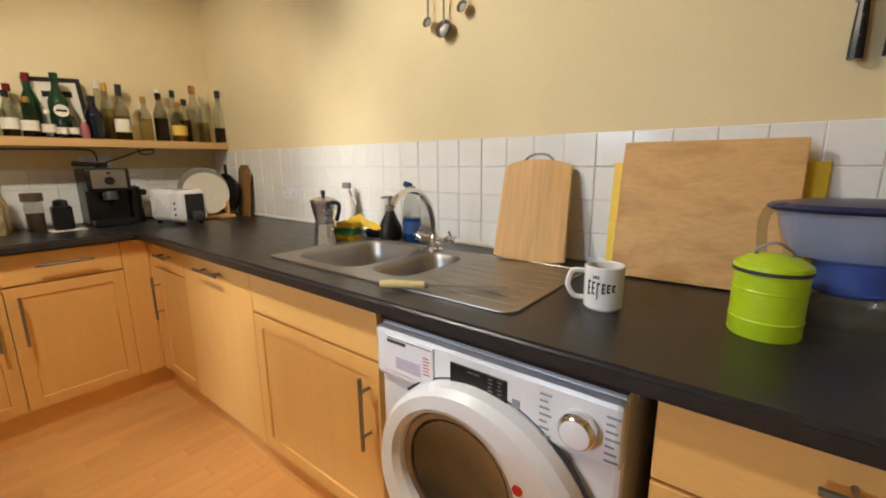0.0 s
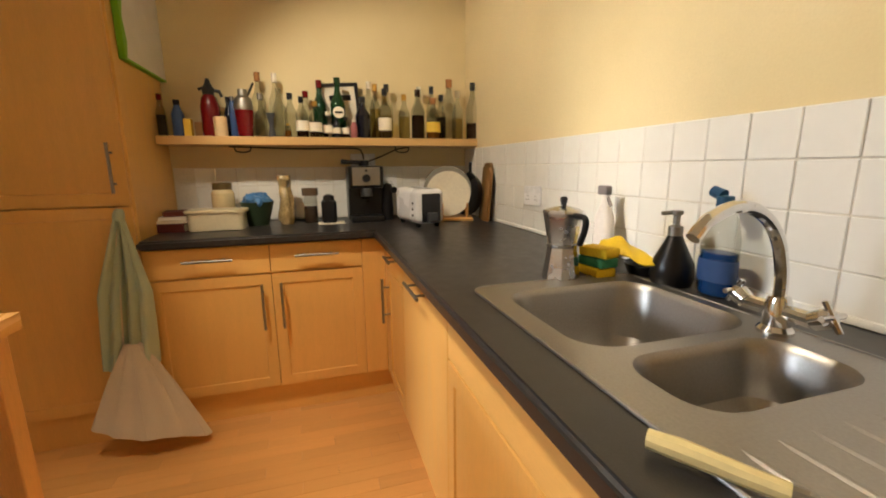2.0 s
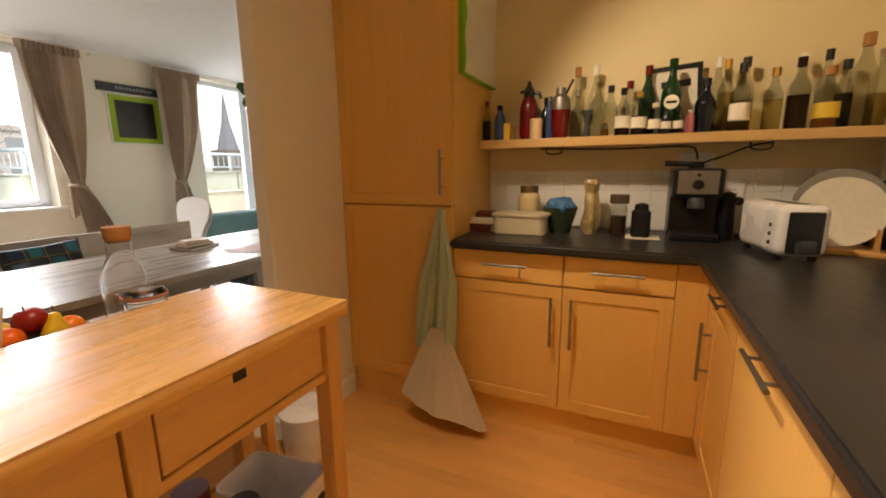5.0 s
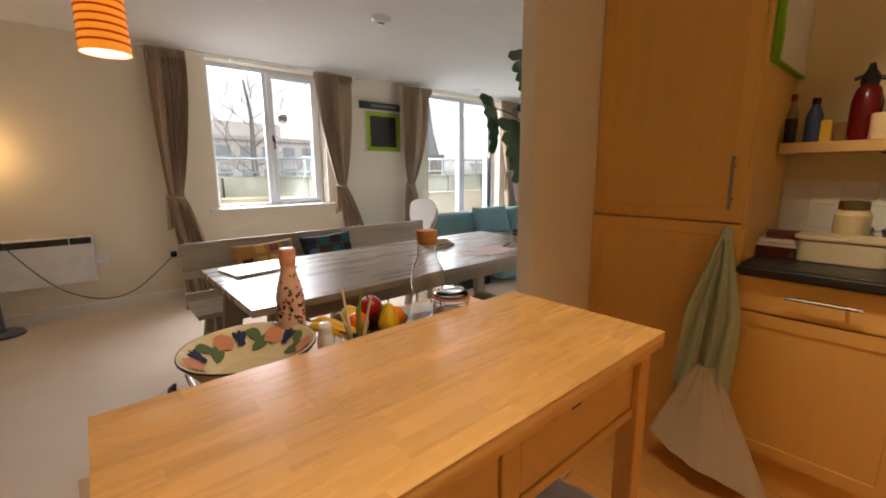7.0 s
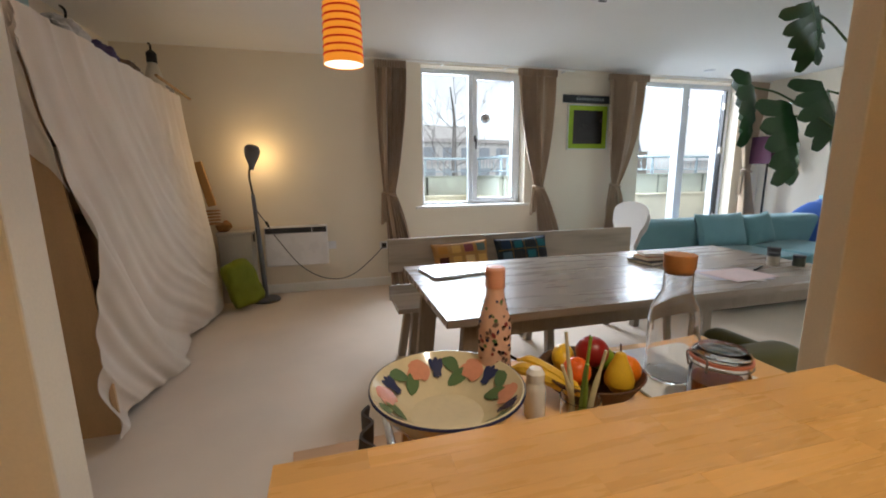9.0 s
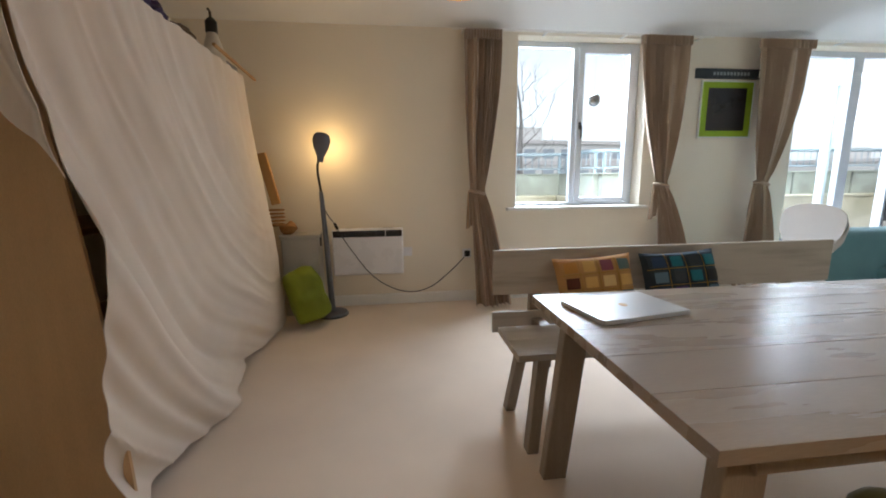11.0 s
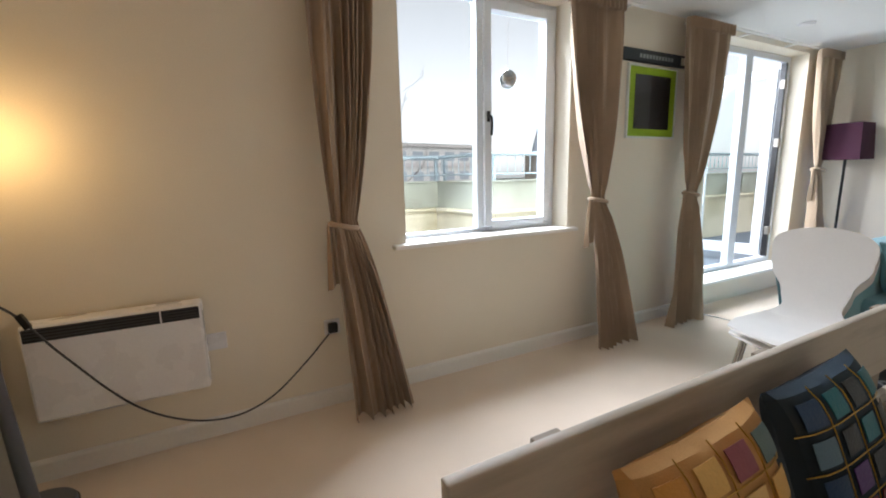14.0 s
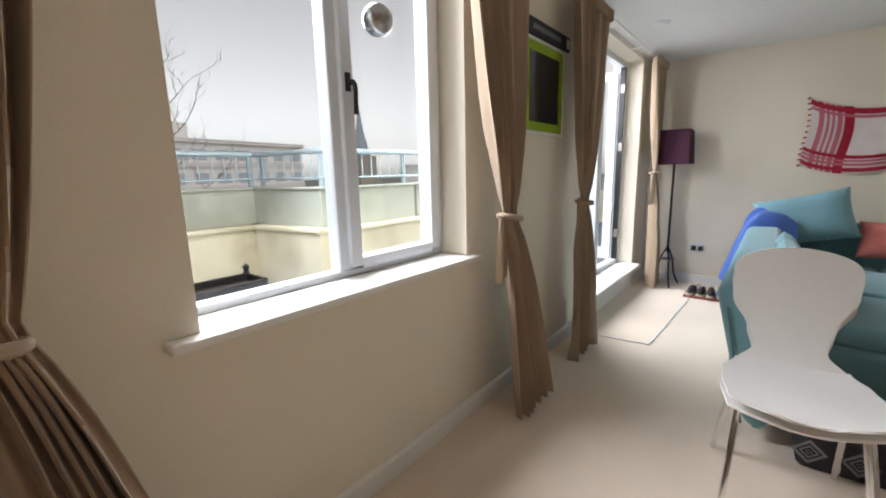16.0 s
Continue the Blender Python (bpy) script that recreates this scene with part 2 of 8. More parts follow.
M_PLANK = mat("laminate_floor", rgb((222, 166, 96)), 0.32, var=0.14, scale=5, fine=60, bump=0.04, stretch=(9, 0.7, 9), rand=0.5)
M_GAP = mat("dark_joint", rgb((70, 46, 28)), 0.8, var=0.1)
M_TILE = mat("white_glazed_tile", rgb((238, 236, 230)), 0.14, var=0.04, scale=8, fine=30, bump=0.03, rand=0.3, coat=0.3)
M_GROUT = mat("grey_grout", rgb((228, 222, 210)), 0.9, var=0.10, scale=10, fine=90, bump=0.2)
M_MAPLE = mat("maple_cabinet_door", rgb((234, 184, 104)), 0.38, var=0.10, scale=3, fine=40, bump=0.03, stretch=(8, 8, 0.8), rand=0.25)
M_MAPLE_H = mat("maple_drawer_front", rgb((236, 188, 108)), 0.38, var=0.10, scale=3, fine=40, bump=0.03, stretch=(1, 1, 9), rand=0.25)
M_STEEL = mat("brushed_steel", (0.30, 0.28, 0.25), 0.46, 1.0, var=0.08, scale=4, fine=150, bump=0.02, stretch=(1, 12, 1))
M_SINK = mat("stainless_sink", (0.36, 0.34, 0.31), 0.38, 1.0, var=0.10, scale=5, fine=220, bump=0.03)
M_CHROME = mat("chrome", (0.75, 0.75, 0.75), 0.08, 1.0, var=0.05, bump=0)
M_ALU = mat("polished_aluminium", (0.62, 0.62, 0.61), 0.26, 1.0, var=0.08, scale=20, bump=0.02)
M_WORKTOP = mat("charcoal_worktop", rgb((46, 44, 44)), 0.33, var=0.35, scale=30, fine=400, bump=0.06, spec=0.5)
M_BLACK = mat("black_plastic", rgb((24, 24, 26)), 0.35, var=0.15, scale=12, bump=0.03)
M_DARKGREY = mat("dark_grey_plastic", rgb((62, 64, 68)), 0.45, var=0.12, bump=0.03)
M_WHITE = mat("white_plastic", rgb((236, 236, 238)), 0.28, var=0.03, scale=5, bump=0.0)
M_BIRCH = mat("birch_block", rgb((222, 170, 98)), 0.28, var=0.16, scale=5, fine=50, bump=0.03, stretch=(0.8, 9, 9), rand=0.6, coat=0.15)
M_BIRCH_V = mat("birch_frame", rgb((220, 168, 100)), 0.4, var=0.12, scale=5, fine=50, bump=0.03, stretch=(8, 8, 0.8))
M_BIRCH_END = mat("birch_side", rgb((222, 172, 104)), 0.4, var=0.12, scale=5, fine=50, bump=0.03, stretch=(0.8, 8, 8))
M_GREYWOOD = mat("grey_washed_wood", rgb((158, 144, 130)), 0.28, var=0.10, scale=2.5, fine=45, bump=0.05, stretch=(0.8, 5, 5), rand=0.05)
M_GREYWOOD_V = mat("grey_washed_leg", rgb((146, 132, 116)), 0.5, var=0.2, scale=4, fine=50, bump=0.08, stretch=(9, 9, 0.8))
M_BENCH = mat("grey_painted_bench", rgb((188, 178, 164)), 0.55, var=0.10, scale=4, fine=60, bump=0.08, stretch=(0.8, 8, 8), rand=0.2, dirt=rgb((150, 140, 124)))
M_CURTAIN = mat("taupe_curtain_cloth", rgb((172, 150, 127)), 0.85, var=0.10, scale=4, fine=500, bump=0.15, sheen=0.3, spec=0.2)
M_DUST = mat("off_white_dust_sheet", rgb((238, 226, 212)), 0.9, var=0.06, scale=3, fine=450, bump=0.12, sheen=0.2, spec=0.15, dirt=rgb((228, 212, 196)))
M_TEAL = mat("teal_sofa_cloth", rgb((116, 160, 168)), 0.9, var=0.12, scale=6, fine=450, bump=0.2, sheen=0.3, spec=0.15)
M_TEAL2 = mat("light_teal_cushion_cloth", rgb((128, 174, 186)), 0.9, var=0.08, scale=6, fine=450, bump=0.2, sheen=0.3, spec=0.15)
M_GLASS = glass("clear_glass")
M_PANE = pane_glass("window_glass")

# ---- structure ----
WALL_Y, CEIL, SINK_Y, SHELF_X, END_X = -3.45, 2.47, 2.72, -2.0, -5.6
struct("floor", box((-5.8, -3.7, -0.12), (2.6, 0.37, 0.0)), M_CARPET, "pale beige fitted carpet, lightly trodden", "floor")
kfloor = struct("kitchen_floor", box((-2.2, 0.37, -0.12), (2.6, 2.9, -0.012)), M_GAP, "orange-brown wood laminate floor in strips", "floor")
struct("ceiling", box((-5.8, -3.7, CEIL), (2.6, 2.9, CEIL + 0.12)), M_CEIL, "plain white painted ceiling", "ceiling")

# Window wall with its two openings
WX0, WX1, WZ0, WZ1 = -1.90, -0.635, 0.892, 2.43
BX0, BX1, BZ0, BZ1 = -5.12, -3.52, 0.25, 2.42
T0, T1 = WALL_Y - 0.30, WALL_Y
ww = join(box((WX1, T0, 0), (2.6, T1, CEIL)), box((BX1, T0, 0), (WX0, T1, CEIL)), box((-5.8, T0, 0), (BX0, T1, CEIL)),
          box((WX0, T0, 0), (WX1, T1, WZ0)), box((WX0, T0, WZ1), (WX1, T1, CEIL)), box((BX0, T0, 0), (BX1, T1, BZ0)), box((BX0, T0, BZ1), (BX1, T1, CEIL)))
struct("wall_window", ww, M_WHITE_WALL, "off-white painted wall with window and balcony door openings", "wall")
struct("wall_end", box((END_X - 0.2, T1, 0), (END_X, 0.37, CEIL)), M_WHITE_WALL, "off-white painted living room end wall", "wall")
struct("wall_living_east", box((2.25, T1, 0), (2.45, 0.30, CEIL)), M_WHITE_WALL, "off-white painted living room side wall", "wall")
struct("wall_sink", box((SHELF_X - 0.2, SINK_Y, 0), (2.45, SINK_Y + 0.2, CEIL)), M_CREAM, "cream painted kitchen wall over white tiles", "wall")
struct("wall_shelf", box((SHELF_X - 0.2, 0.37, 0), (SHELF_X, SINK_Y, CEIL)), M_CREAM, "cream painted kitchen wall behind the bottle shelf", "wall")
struct("wall_kitchen_east", box((2.25, 0.43, 0), (2.45, SINK_Y, CEIL)), M_CREAM, "cream painted kitchen side wall", "wall")
struct("wall_partition_west", box((END_X, 0.355, 0), (-0.945, 0.428, CEIL), 0.004), M_WHITE_WALL, "off-white painted partition wall beside the tall cupboard", "wall")
struct("wall_partition_east", box((0.855, 0.372, 0), (2.45, 0.458, CEIL), 0.004), M_WHITE_WALL, "off-white painted partition wall at the kitchen opening", "wall")

def skirting(name, a, b, n):
    """A skirting board from a to b on the floor, standing out along n."""
    a, b, n = Vector((*a, 0)), Vector((*b, 0)), Vector((*n, 0))
    d = b - a
    bm = prism([(0, 0), (0.016, 0), (0.016, 0.085), (0.010, 0.095), (0, 0.1)], 0, d.length)
    x = d.normalized()
    moved(bm, Matrix(((n.x, 0, x.x, a.x), (n.y, 0, x.y, a.y), (0, 1, 0, 0), (0, 0, 0, 1))))
    bmesh.ops.recalc_face_normals(bm, faces=bm.faces)
    return struct(name, bm, M_TRIM, "white painted skirting board", "skirting board")

skirting("baseboard", (-3.49, WALL_Y), (2.25, WALL_Y), (0, 1))
skirting("baseboard", (END_X, WALL_Y), (-5.18, WALL_Y), (0, 1))
skirting("baseboard", (END_X, WALL_Y), (END_X, 0.355), (1, 0))
skirting("baseboard", (-1.435, 0.428), (-0.945, 0.428), (0, 1))
skirting("baseboard", (-0.945, 0.355), (-0.945, 0.428), (1, 0))
skirting("baseboard", (-5.6, 0.355), (-0.945, 0.355), (0, -1))

# ---- window ----
def bar(a, b, bev=0.006):
    return box(a, b, bev)

win = thing("window_1", "white plastic double-glazed window with one opening casement", "window", kind="structure")
FY0, FY1 = -3.675, -3.605
part("window_frame", join(bar((WX0, FY0, WZ0), (WX0 + 0.055, FY1, WZ1)), bar((WX1 - 0.055, FY0, WZ0), (WX1, FY1, WZ1)), bar((WX0 + 0.05, FY0, WZ0), (WX1 - 0.05, FY1 - 0.002, WZ0 + 0.03)), bar((WX0 + 0.05, FY0, WZ1 - 0.05), (WX1 - 0.05, FY1 - 0.002, WZ1)), bar((-1.305, FY0, WZ0 + 0.03), (-1.235, FY1 - 0.001, WZ1 - 0.05))), M_UPVC, win)
part("casement", join(bar((WX0 + 0.045, FY0 + 0.01, WZ0 + 0.04), (WX0 + 0.105, FY1 + 0.02, WZ1 - 0.04)), bar((-1.34, FY0 + 0.01, WZ0 + 0.04), (-1.28, FY1 + 0.02, WZ1 - 0.04)), bar((WX0 + 0.10, FY0 + 0.01, WZ0 + 0.025), (-1.335, FY1 + 0.018, WZ0 + 0.075)), bar((WX0 + 0.10, FY0 + 0.01, WZ1 - 0.10), (-1.335, FY1 + 0.018, WZ1 - 0.04))), M_UPVC, win)
for x0, x1, q in ((WX0 + 0.10, -1.335, 0.095), (-1.24, WX1 - 0.05, 0.045)):
    p = part("pane", box((x0, -3.645, WZ0 + q - 0.022), (x1, -3.641, WZ1 - q)), M_PANE, win)
    p.visible_shadow = False
part("window_sill", box((-1.965, -3.61, 0.866), (-0.545, -3.395, 0.894), 0.008), M_TRIM, win, "white painted window board")
part("handle", join(tube(curve([(-1.31, -3.575, 1.66), (-1.31, -3.55, 1.66), (-1.31, -3.54, 1.63), (-1.31, -3.545, 1.54)]), 0.010, 8), box((-1.322, -3.59, 1.63), (-1.298, -3.578, 1.70), 0.003)), M_BLACK, win, "black window handle")

# ---- balcony door ----
bd = thing("door_1", "white framed glazed balcony door, open outwards, on a raised sill", "balcony door", kind="structure")
part("door_frame", join(bar((BX0, FY0, BZ0), (BX0 + 0.06, FY1, BZ1)), bar((BX1 - 0.06, FY0, BZ0), (BX1, FY1, BZ1)), bar((BX0, FY0, BZ1 - 0.06), (BX1, FY1 - 0.002, BZ1)), bar((BX0, FY0, BZ0), (BX1, FY1 - 0.002, BZ0 + 0.05)), bar((-4.42, FY0, BZ0 + 0.04), (-4.30, FY1 - 0.001, BZ1 - 0.05))), M_UPVC, bd)
p = part("pane", box((-4.31, -3.645, BZ0 + 0.05), (BX1 - 0.055, -3.641, BZ1 - 0.06)), M_PANE, bd)
p.visible_shadow = False
leaf_m = pose(BX0 + 0.05, -3.68, BZ0 + 0.045, 0, 0, -78)
LW, LH = 0.70, 2.03
leaf = part("door_leaf", join(bar((0, -0.03, 0), (0.09, 0.03, LH)), bar((LW - 0.09, -0.03, 0), (LW, 0.03, LH)), bar((0.08, -0.029, 0), (LW - 0.08, 0.029, 0.12)), bar((0.08, -0.029, LH - 0.09), (LW - 0.08, 0.029, LH))), M_UPVC, bd, "open white door leaf", m=leaf_m)
p = part("pane", box((0.085, -0.003, 0.115), (LW - 0.085, 0.003, LH - 0.085)), M_PANE, leaf)
p.visible_shadow = False
part("gasket", box((BX0 + 0.055, FY1 - 0.05, BZ0 + 0.05), (BX0 + 0.085, FY1 + 0.004, BZ1 - 0.06), 0.003), M_BLACK, bd, "black rubber door seal")
for z in (0.55, 1.5, 2.1):
    part("hinge", box((BX0 + 0.05, FY1 - 0.03, z), (BX0 + 0.10, FY1 + 0.012, z + 0.09), 0.004), M_STEEL, bd)
part("door_sill", box((-5.16, -3.61, 0.225), (-3.47, -3.36, 0.252), 0.008), M_TRIM, bd, "white painted raised door board")

# ---- kitchen: units and worktop ----
def bar_handle(parent, x, z, length, upright):
    """A steel bar on two posts, on a front that faces -y."""
    h = length / 2
    if upright:
        ends, posts = ((x, -0.034, z - h), (x, -0.034, z + h)), ((x, z - h * 0.62), (x, z + h * 0.62))
    else:
        ends, posts = ((x - h, -0.034, z), (x + h, -0.034, z)), ((x - h * 0.62, z), (x + h * 0.62, z))
    bm = tube(ends, 0.006, 10)
    for px, pz in posts:
        bm = join(bm, tube(((px, 0.0, pz), (px, -0.03, pz)), 0.0045, 8))
    return part("handle", bm, M_STEEL, parent, "brushed steel bar handle")


def front(parent, kind, x0, x1, z0, z1, handle=None):
    """A drawer front or a framed door with a recessed panel."""
    g = 0.0018
    x0, x1, z0, z1 = x0 + g, x1 - g, z0 + g, z1 - g
    if kind == "drawer":
        d = part("drawer_front", box((x0, 0, z0), (x1, 0.02, z1), 0.002), M_MAPLE_H, parent)
    elif kind == "slab":
        d = part("door", box((x0, 0, z0), (x1, 0.02, z1), 0.002), M_MAPLE, parent)
    else:
        bm = box((x0, 0, z0), (x1, 0.02, z1))
        face = min(bm.faces, key=lambda q: q.calc_center_median().y)
        bmesh.ops.inset_region(bm, faces=[face], thickness=0.068, depth=0)
        bmesh.ops.inset_region(bm, faces=[face], thickness=0.003, depth=-0.006)
        d = part("door", bm, M_MAPLE, parent)
    if handle == "h":
        bar_handle(d, (x0 + x1) / 2, z1 - 0.055, 0.20, False)
    elif handle == "hs":
        bar_handle(d, (x0 + x1) / 2, z1 - 0.055, 0.14, False)
    elif handle == "l":
        bar_handle(d, x0 + 0.04, z1 - 0.15, 0.22, True)
    elif handle == "r":
        bar_handle(d, x1 - 0.04, z1 - 0.15, 0.22, True)
    elif handle == "rb":
        bar_handle(d, x1 - 0.04, z0 + 0.15, 0.20, True)
    return d


def unit(label, m, w, fronts, z0=0.15, z1=0.868, depth=0.55, name="base_cabinet"):
    c = thing(name, label, "kitchen cabinet", m, group="kitchen units")
    part("body", box((0.001, 0.0215, z0), (w - 0.001, depth, z1)), M_MAPLE, c)
    for f in fronts:
        front(c, *f)
    return c


FX, FYK = -1.435, 2.085
unit("maple base cabinet with one drawer over a framed door", pose(FX, 1.047, 0, 0, 0, 90), 0.506, [("drawer", 0, 0.506, 0.73, 0.864, "h"), ("shaker", 0, 0.506, 0.155, 0.725, "r")])
unit("maple base cabinet with one drawer over a framed door", pose(FX, 1.553, 0, 0, 0, 90), 0.421, [("drawer", 0, 0.421, 0.73, 0.864, "h"), ("shaker", 0, 0.421, 0.155, 0.725, "l")])
single("corner_post", box((0, 0.0, 0.155), (0.111, 0.02, 0.864), 0.002), M_MAPLE, "plain maple filler panel in the cabinet corner", "filler panel", pose(FX, 1.974, 0, 0, 0, 90))
single("corner_post", box((-1.434, FYK, 0.155), (-1.362, FYK + 0.02, 0.864), 0.002), M_MAPLE, "plain maple filler panel in the cabinet corner", "filler panel")
unit("narrow maple base cabinet with a drawer over a door", pose(-1.36, FYK, 0), 0.37, [("drawer", 0, 0.37, 0.73, 0.864, "hs"), ("shaker", 0, 0.37, 0.155, 0.725, "l")])
unit("dishwasher hidden behind a full-height maple door", pose(-0.99, FYK, 0), 0.60, [("slab", 0, 0.60, 0.155, 0.864, "h")], name="dishwasher")
unit("maple sink cabinet with blank panel over a framed door", pose(-0.39, FYK, 0), 0.66, [("drawer", 0, 0.66, 0.705, 0.864), ("shaker", 0, 0.66, 0.155, 0.70, "r")], z1=0.70)
unit("maple drawer cabinet with steel bar handles", pose(0.935, FYK, 0), 0.60, [("drawer", 0, 0.60, 0.70, 0.864, "h"), ("drawer", 0, 0.60, 0.43, 0.695, "h"), ("drawer", 0, 0.60, 0.155, 0.425, "h")])
unit("maple base cabinet with a framed door", pose(1.535, FYK, 0), 0.60, [("drawer", 0, 0.60, 0.73, 0.864, "h"), ("shaker", 0, 0.60, 0.155, 0.725, "l")])
single("plinth", join(box((-1.49, 0.43, 0), (-1.475, 2.15, 0.148), 0.002), box((-1.475, 2.135, 0), (0.28, 2.15, 0.148), 0.002)), M_MAPLE_H, "maple plinth along the foot of the cabinets", "plinth")
single("plinth", box((0.93, 2.135, 0), (2.2, 2.15, 0.148), 0.002), M_MAPLE_H, "maple plinth along the foot of the cabinets", "plinth")

tall = thing("tall_cupboard", "tall maple cupboard with two framed doors, one over the other", "cupboard", pose(FX, 0.430, 0, 0, 0, 90))
part("body", box((0.0, 0.0215, 0.0), (0.617, 0.555, CEIL - 0.03), 0.002), M_MAPLE, tall)
front(tall, "shaker", 0, 0.61, 0.155, 1.055)
front(tall, "shaker", 0, 0.61, 1.06, 2.10, "rb")
front(tall, "drawer", 0, 0.61, 2.105, CEIL - 0.04)

def slab(outer, holes, z0, z1, bevel):
    bm = bmesh.new()
    loops = []
    for o in [outer] + holes:
        vs = [bm.verts.new((x, y, z0)) for x, y in o]
        loops += [bm.edges.new((vs[i], vs[(i + 1) % len(vs)])) for i in range(len(vs))]
    bmesh.ops.triangle_fill(bm, use_beauty=True, use_dissolve=False, edges=loops)
    r = bmesh.ops.extrude_face_region(bm, geom=bm.faces[:])
    for v in r["geom"]:
        if isinstance(v, bmesh.types.BMVert):
            v.co.z = z1
    bmesh.ops.recalc_face_normals(bm, faces=bm.faces)
    rim = [e for e in bm.edges if len(e.link_faces) == 2 and e.calc_face_angle() > 1.2 and abs(e.verts[0].co.z - e.verts[1].co.z) < 1e-6]
    bmesh.ops.bevel(bm, geom=rim, offset=bevel, segments=3, affect="EDGES", clamp_overlap=True)
    return bm


wt = slab([(-2.0, 1.049), (-1.392, 1.049), (-1.392, 2.03), (2.24, 2.03), (2.24, 2.719), (-2.0, 2.719)], [[(-0.30, 2.145), (0.62, 2.145), (0.62, 2.566), (-0.30, 2.566)]], 0.87, 0.91, 0.009)
single("worktop", wt, M_WORKTOP, "charcoal speckled laminate worktop with rounded front edge", "worktop")
single("worktop_upstand", join(box((-1.99, 2.706, 0.911), (2.24, 2.7185, 0.926), 0.003)), M_TRIM, "thin white sealant strip along the worktop", "trim")

# ---- washing machine ----
wm = thing("washing_machine", "white front-loading washing machine under the worktop", "washing machine", pose(0.295, 2.062, 0))
M_WM = mat("white_enamel", rgb((232, 234, 238)), 0.25, var=0.03, scale=3, bump=0.0)
part("body", box((0, 0.012, 0.02), (0.60, 0.56, 0.838), 0.012), M_WM, wm)
part("control_panel", box((0.0, -0.006, 0.70), (0.60, 0.03, 0.832), 0.012), M_WM, wm)
dd = part("detergent_drawer", box((0.034, -0.011, 0.722), (0.192, 0.0, 0.818), 0.004), M_WM, wm)
# Thin raised block; the recess's shade is put into its lilac colour.
part("recess", box((0.075, -0.0125, 0.737), (0.155, -0.006, 0.770), 0.002), mat("shaded_lilac_plastic", rgb((196, 190, 206)), 0.5, var=0.05, bump=0), dd, "shaded finger recess")
part("logo_bar", box((0.048, -0.0122, 0.800), (0.108, -0.0108, 0.808)), M_DARKGREY, dd, "dark brand bar")
part("print_rule", box((0.048, -0.0120, 0.8115), (0.186, -0.0108, 0.8130)), M_DARKGREY, dd)
M_REDINK = mat("red_ink", rgb((196, 120, 120)), 0.7, var=0.05, bump=0)
for k in range(6):
    part("red_print", box((0.163, -0.0120, 0.748 + 0.008 * k), (0.182 - 0.003 * (k % 2), -0.0108, 0.7510 + 0.008 * k)), M_REDINK, dd, "faint red print")
part("display", box((0.238, -0.0085, 0.744), (0.380, -0.003, 0.803), 0.002), M_BLACK, wm, "black control display")
for k in range(12):
    x, z = 0.337 + 0.022 * (k % 2), 0.750 + 0.0085 * (k // 2)
    part("key", box((x, -0.0095, z), (x + 0.010 - 0.003 * (k % 3 == 0), -0.008, z + 0.0032)), M_STEEL, wm, "grey display mark")
part("key", box((0.285, -0.0095, 0.792), (0.315, -0.008, 0.795)), M_STEEL, wm, "grey display mark")
kn = part("dial", lathe([(0.0, 0.0), (0.034, 0.0), (0.034, 0.006), (0.029, 0.012), (0.027, 0.030), (0.023, 0.032), (0, 0.032)], 28), M_WM, wm, "round programme dial with chrome ring", m=pose(0.528, -0.006, 0.764, 90))
part("ring", lathe([(0.0275, 0.012), (0.0345, 0.008), (0.0345, 0.020), (0.0290, 0.029), (0.0268, 0.0305), (0.0275, 0.012)], 28), M_CHROME, kn, "chrome ring")
M_INK = mat("grey_ink", rgb((150, 152, 160)), 0.7, var=0.05, bump=0)
for k in range(7):
    for x in (0.450, 0.572):
        part("print_line", box((x, -0.0078, 0.718 + 0.014 * k), (x + 0.024 - 0.004 * (k % 3), -0.0055, 0.7215 + 0.014 * k)), M_INK, wm)
part("print_mark", box((0.392, -0.0078, 0.752), (0.408, -0.0055, 0.770)), M_INK, wm)


def door_ring():
    """A wide ring whose outer edge sits off centre, flaring on the handle side."""
    bm = bmesh.new()
    rows = []
    for cx, cz, r, h in ((0.305, 0.49, 0.262, 0.0), (0.305, 0.49, 0.275, 0.008), (0.303, 0.492, 0.268, 0.034), (0.296, 0.50, 0.245, 0.050), (0.275, 0.525, 0.185, 0.052), (0.265, 0.533, 0.160, 0.040), (0.265, 0.533, 0.150, 0.004)):
        rows.append([bm.verts.new((cx + r * math.cos(k * math.tau / 64), -h, cz + r * math.sin(k * math.tau / 64))) for k in range(64)])
    for a, b in zip(rows, rows[1:]):
        for k in range(64):
            j = (k + 1) % 64
            bm.faces.new((a[k], a[j], b[j], b[k]))
    bmesh.ops.recalc_face_normals(bm, faces=bm.faces)
    return bm


door = part("door", door_ring(), M_WM, wm, "round white door ring")
# Dark grey arc drawn in place of the shade in the door's gap.
part("shadow_gap", tube([(0.305 + 0.279 * math.cos(q), -0.003, 0.49 + 0.279 * math.sin(q)) for q in [radians(20 + 5 * k) for k in range(24)]], 0.004, 8), M_DARKGREY, door, "dark arc standing for the shaded gap round the door")
M_DARKGLASS = mat("dark_door_glass", rgb((66, 58, 46)), 0.1, var=0.2, bump=0, coat=0.6)
part("door_glass", lathe([(0.152, 0.012), (0.13, 0.020), (0.08, 0.004), (0.0, -0.004)], 32), M_DARKGLASS, door, "dark bowl of the door glass", m=pose(0.265, 0.0, 0.533, 90))
part("inner_ring", lathe([(0.138, 0.018), (0.150, 0.018), (0.152, 0.028), (0.138, 0.024), (0.138, 0.018)], 32), M_STEEL, door, "grey inner ring", m=pose(0.265, 0.0, 0.533, 90))
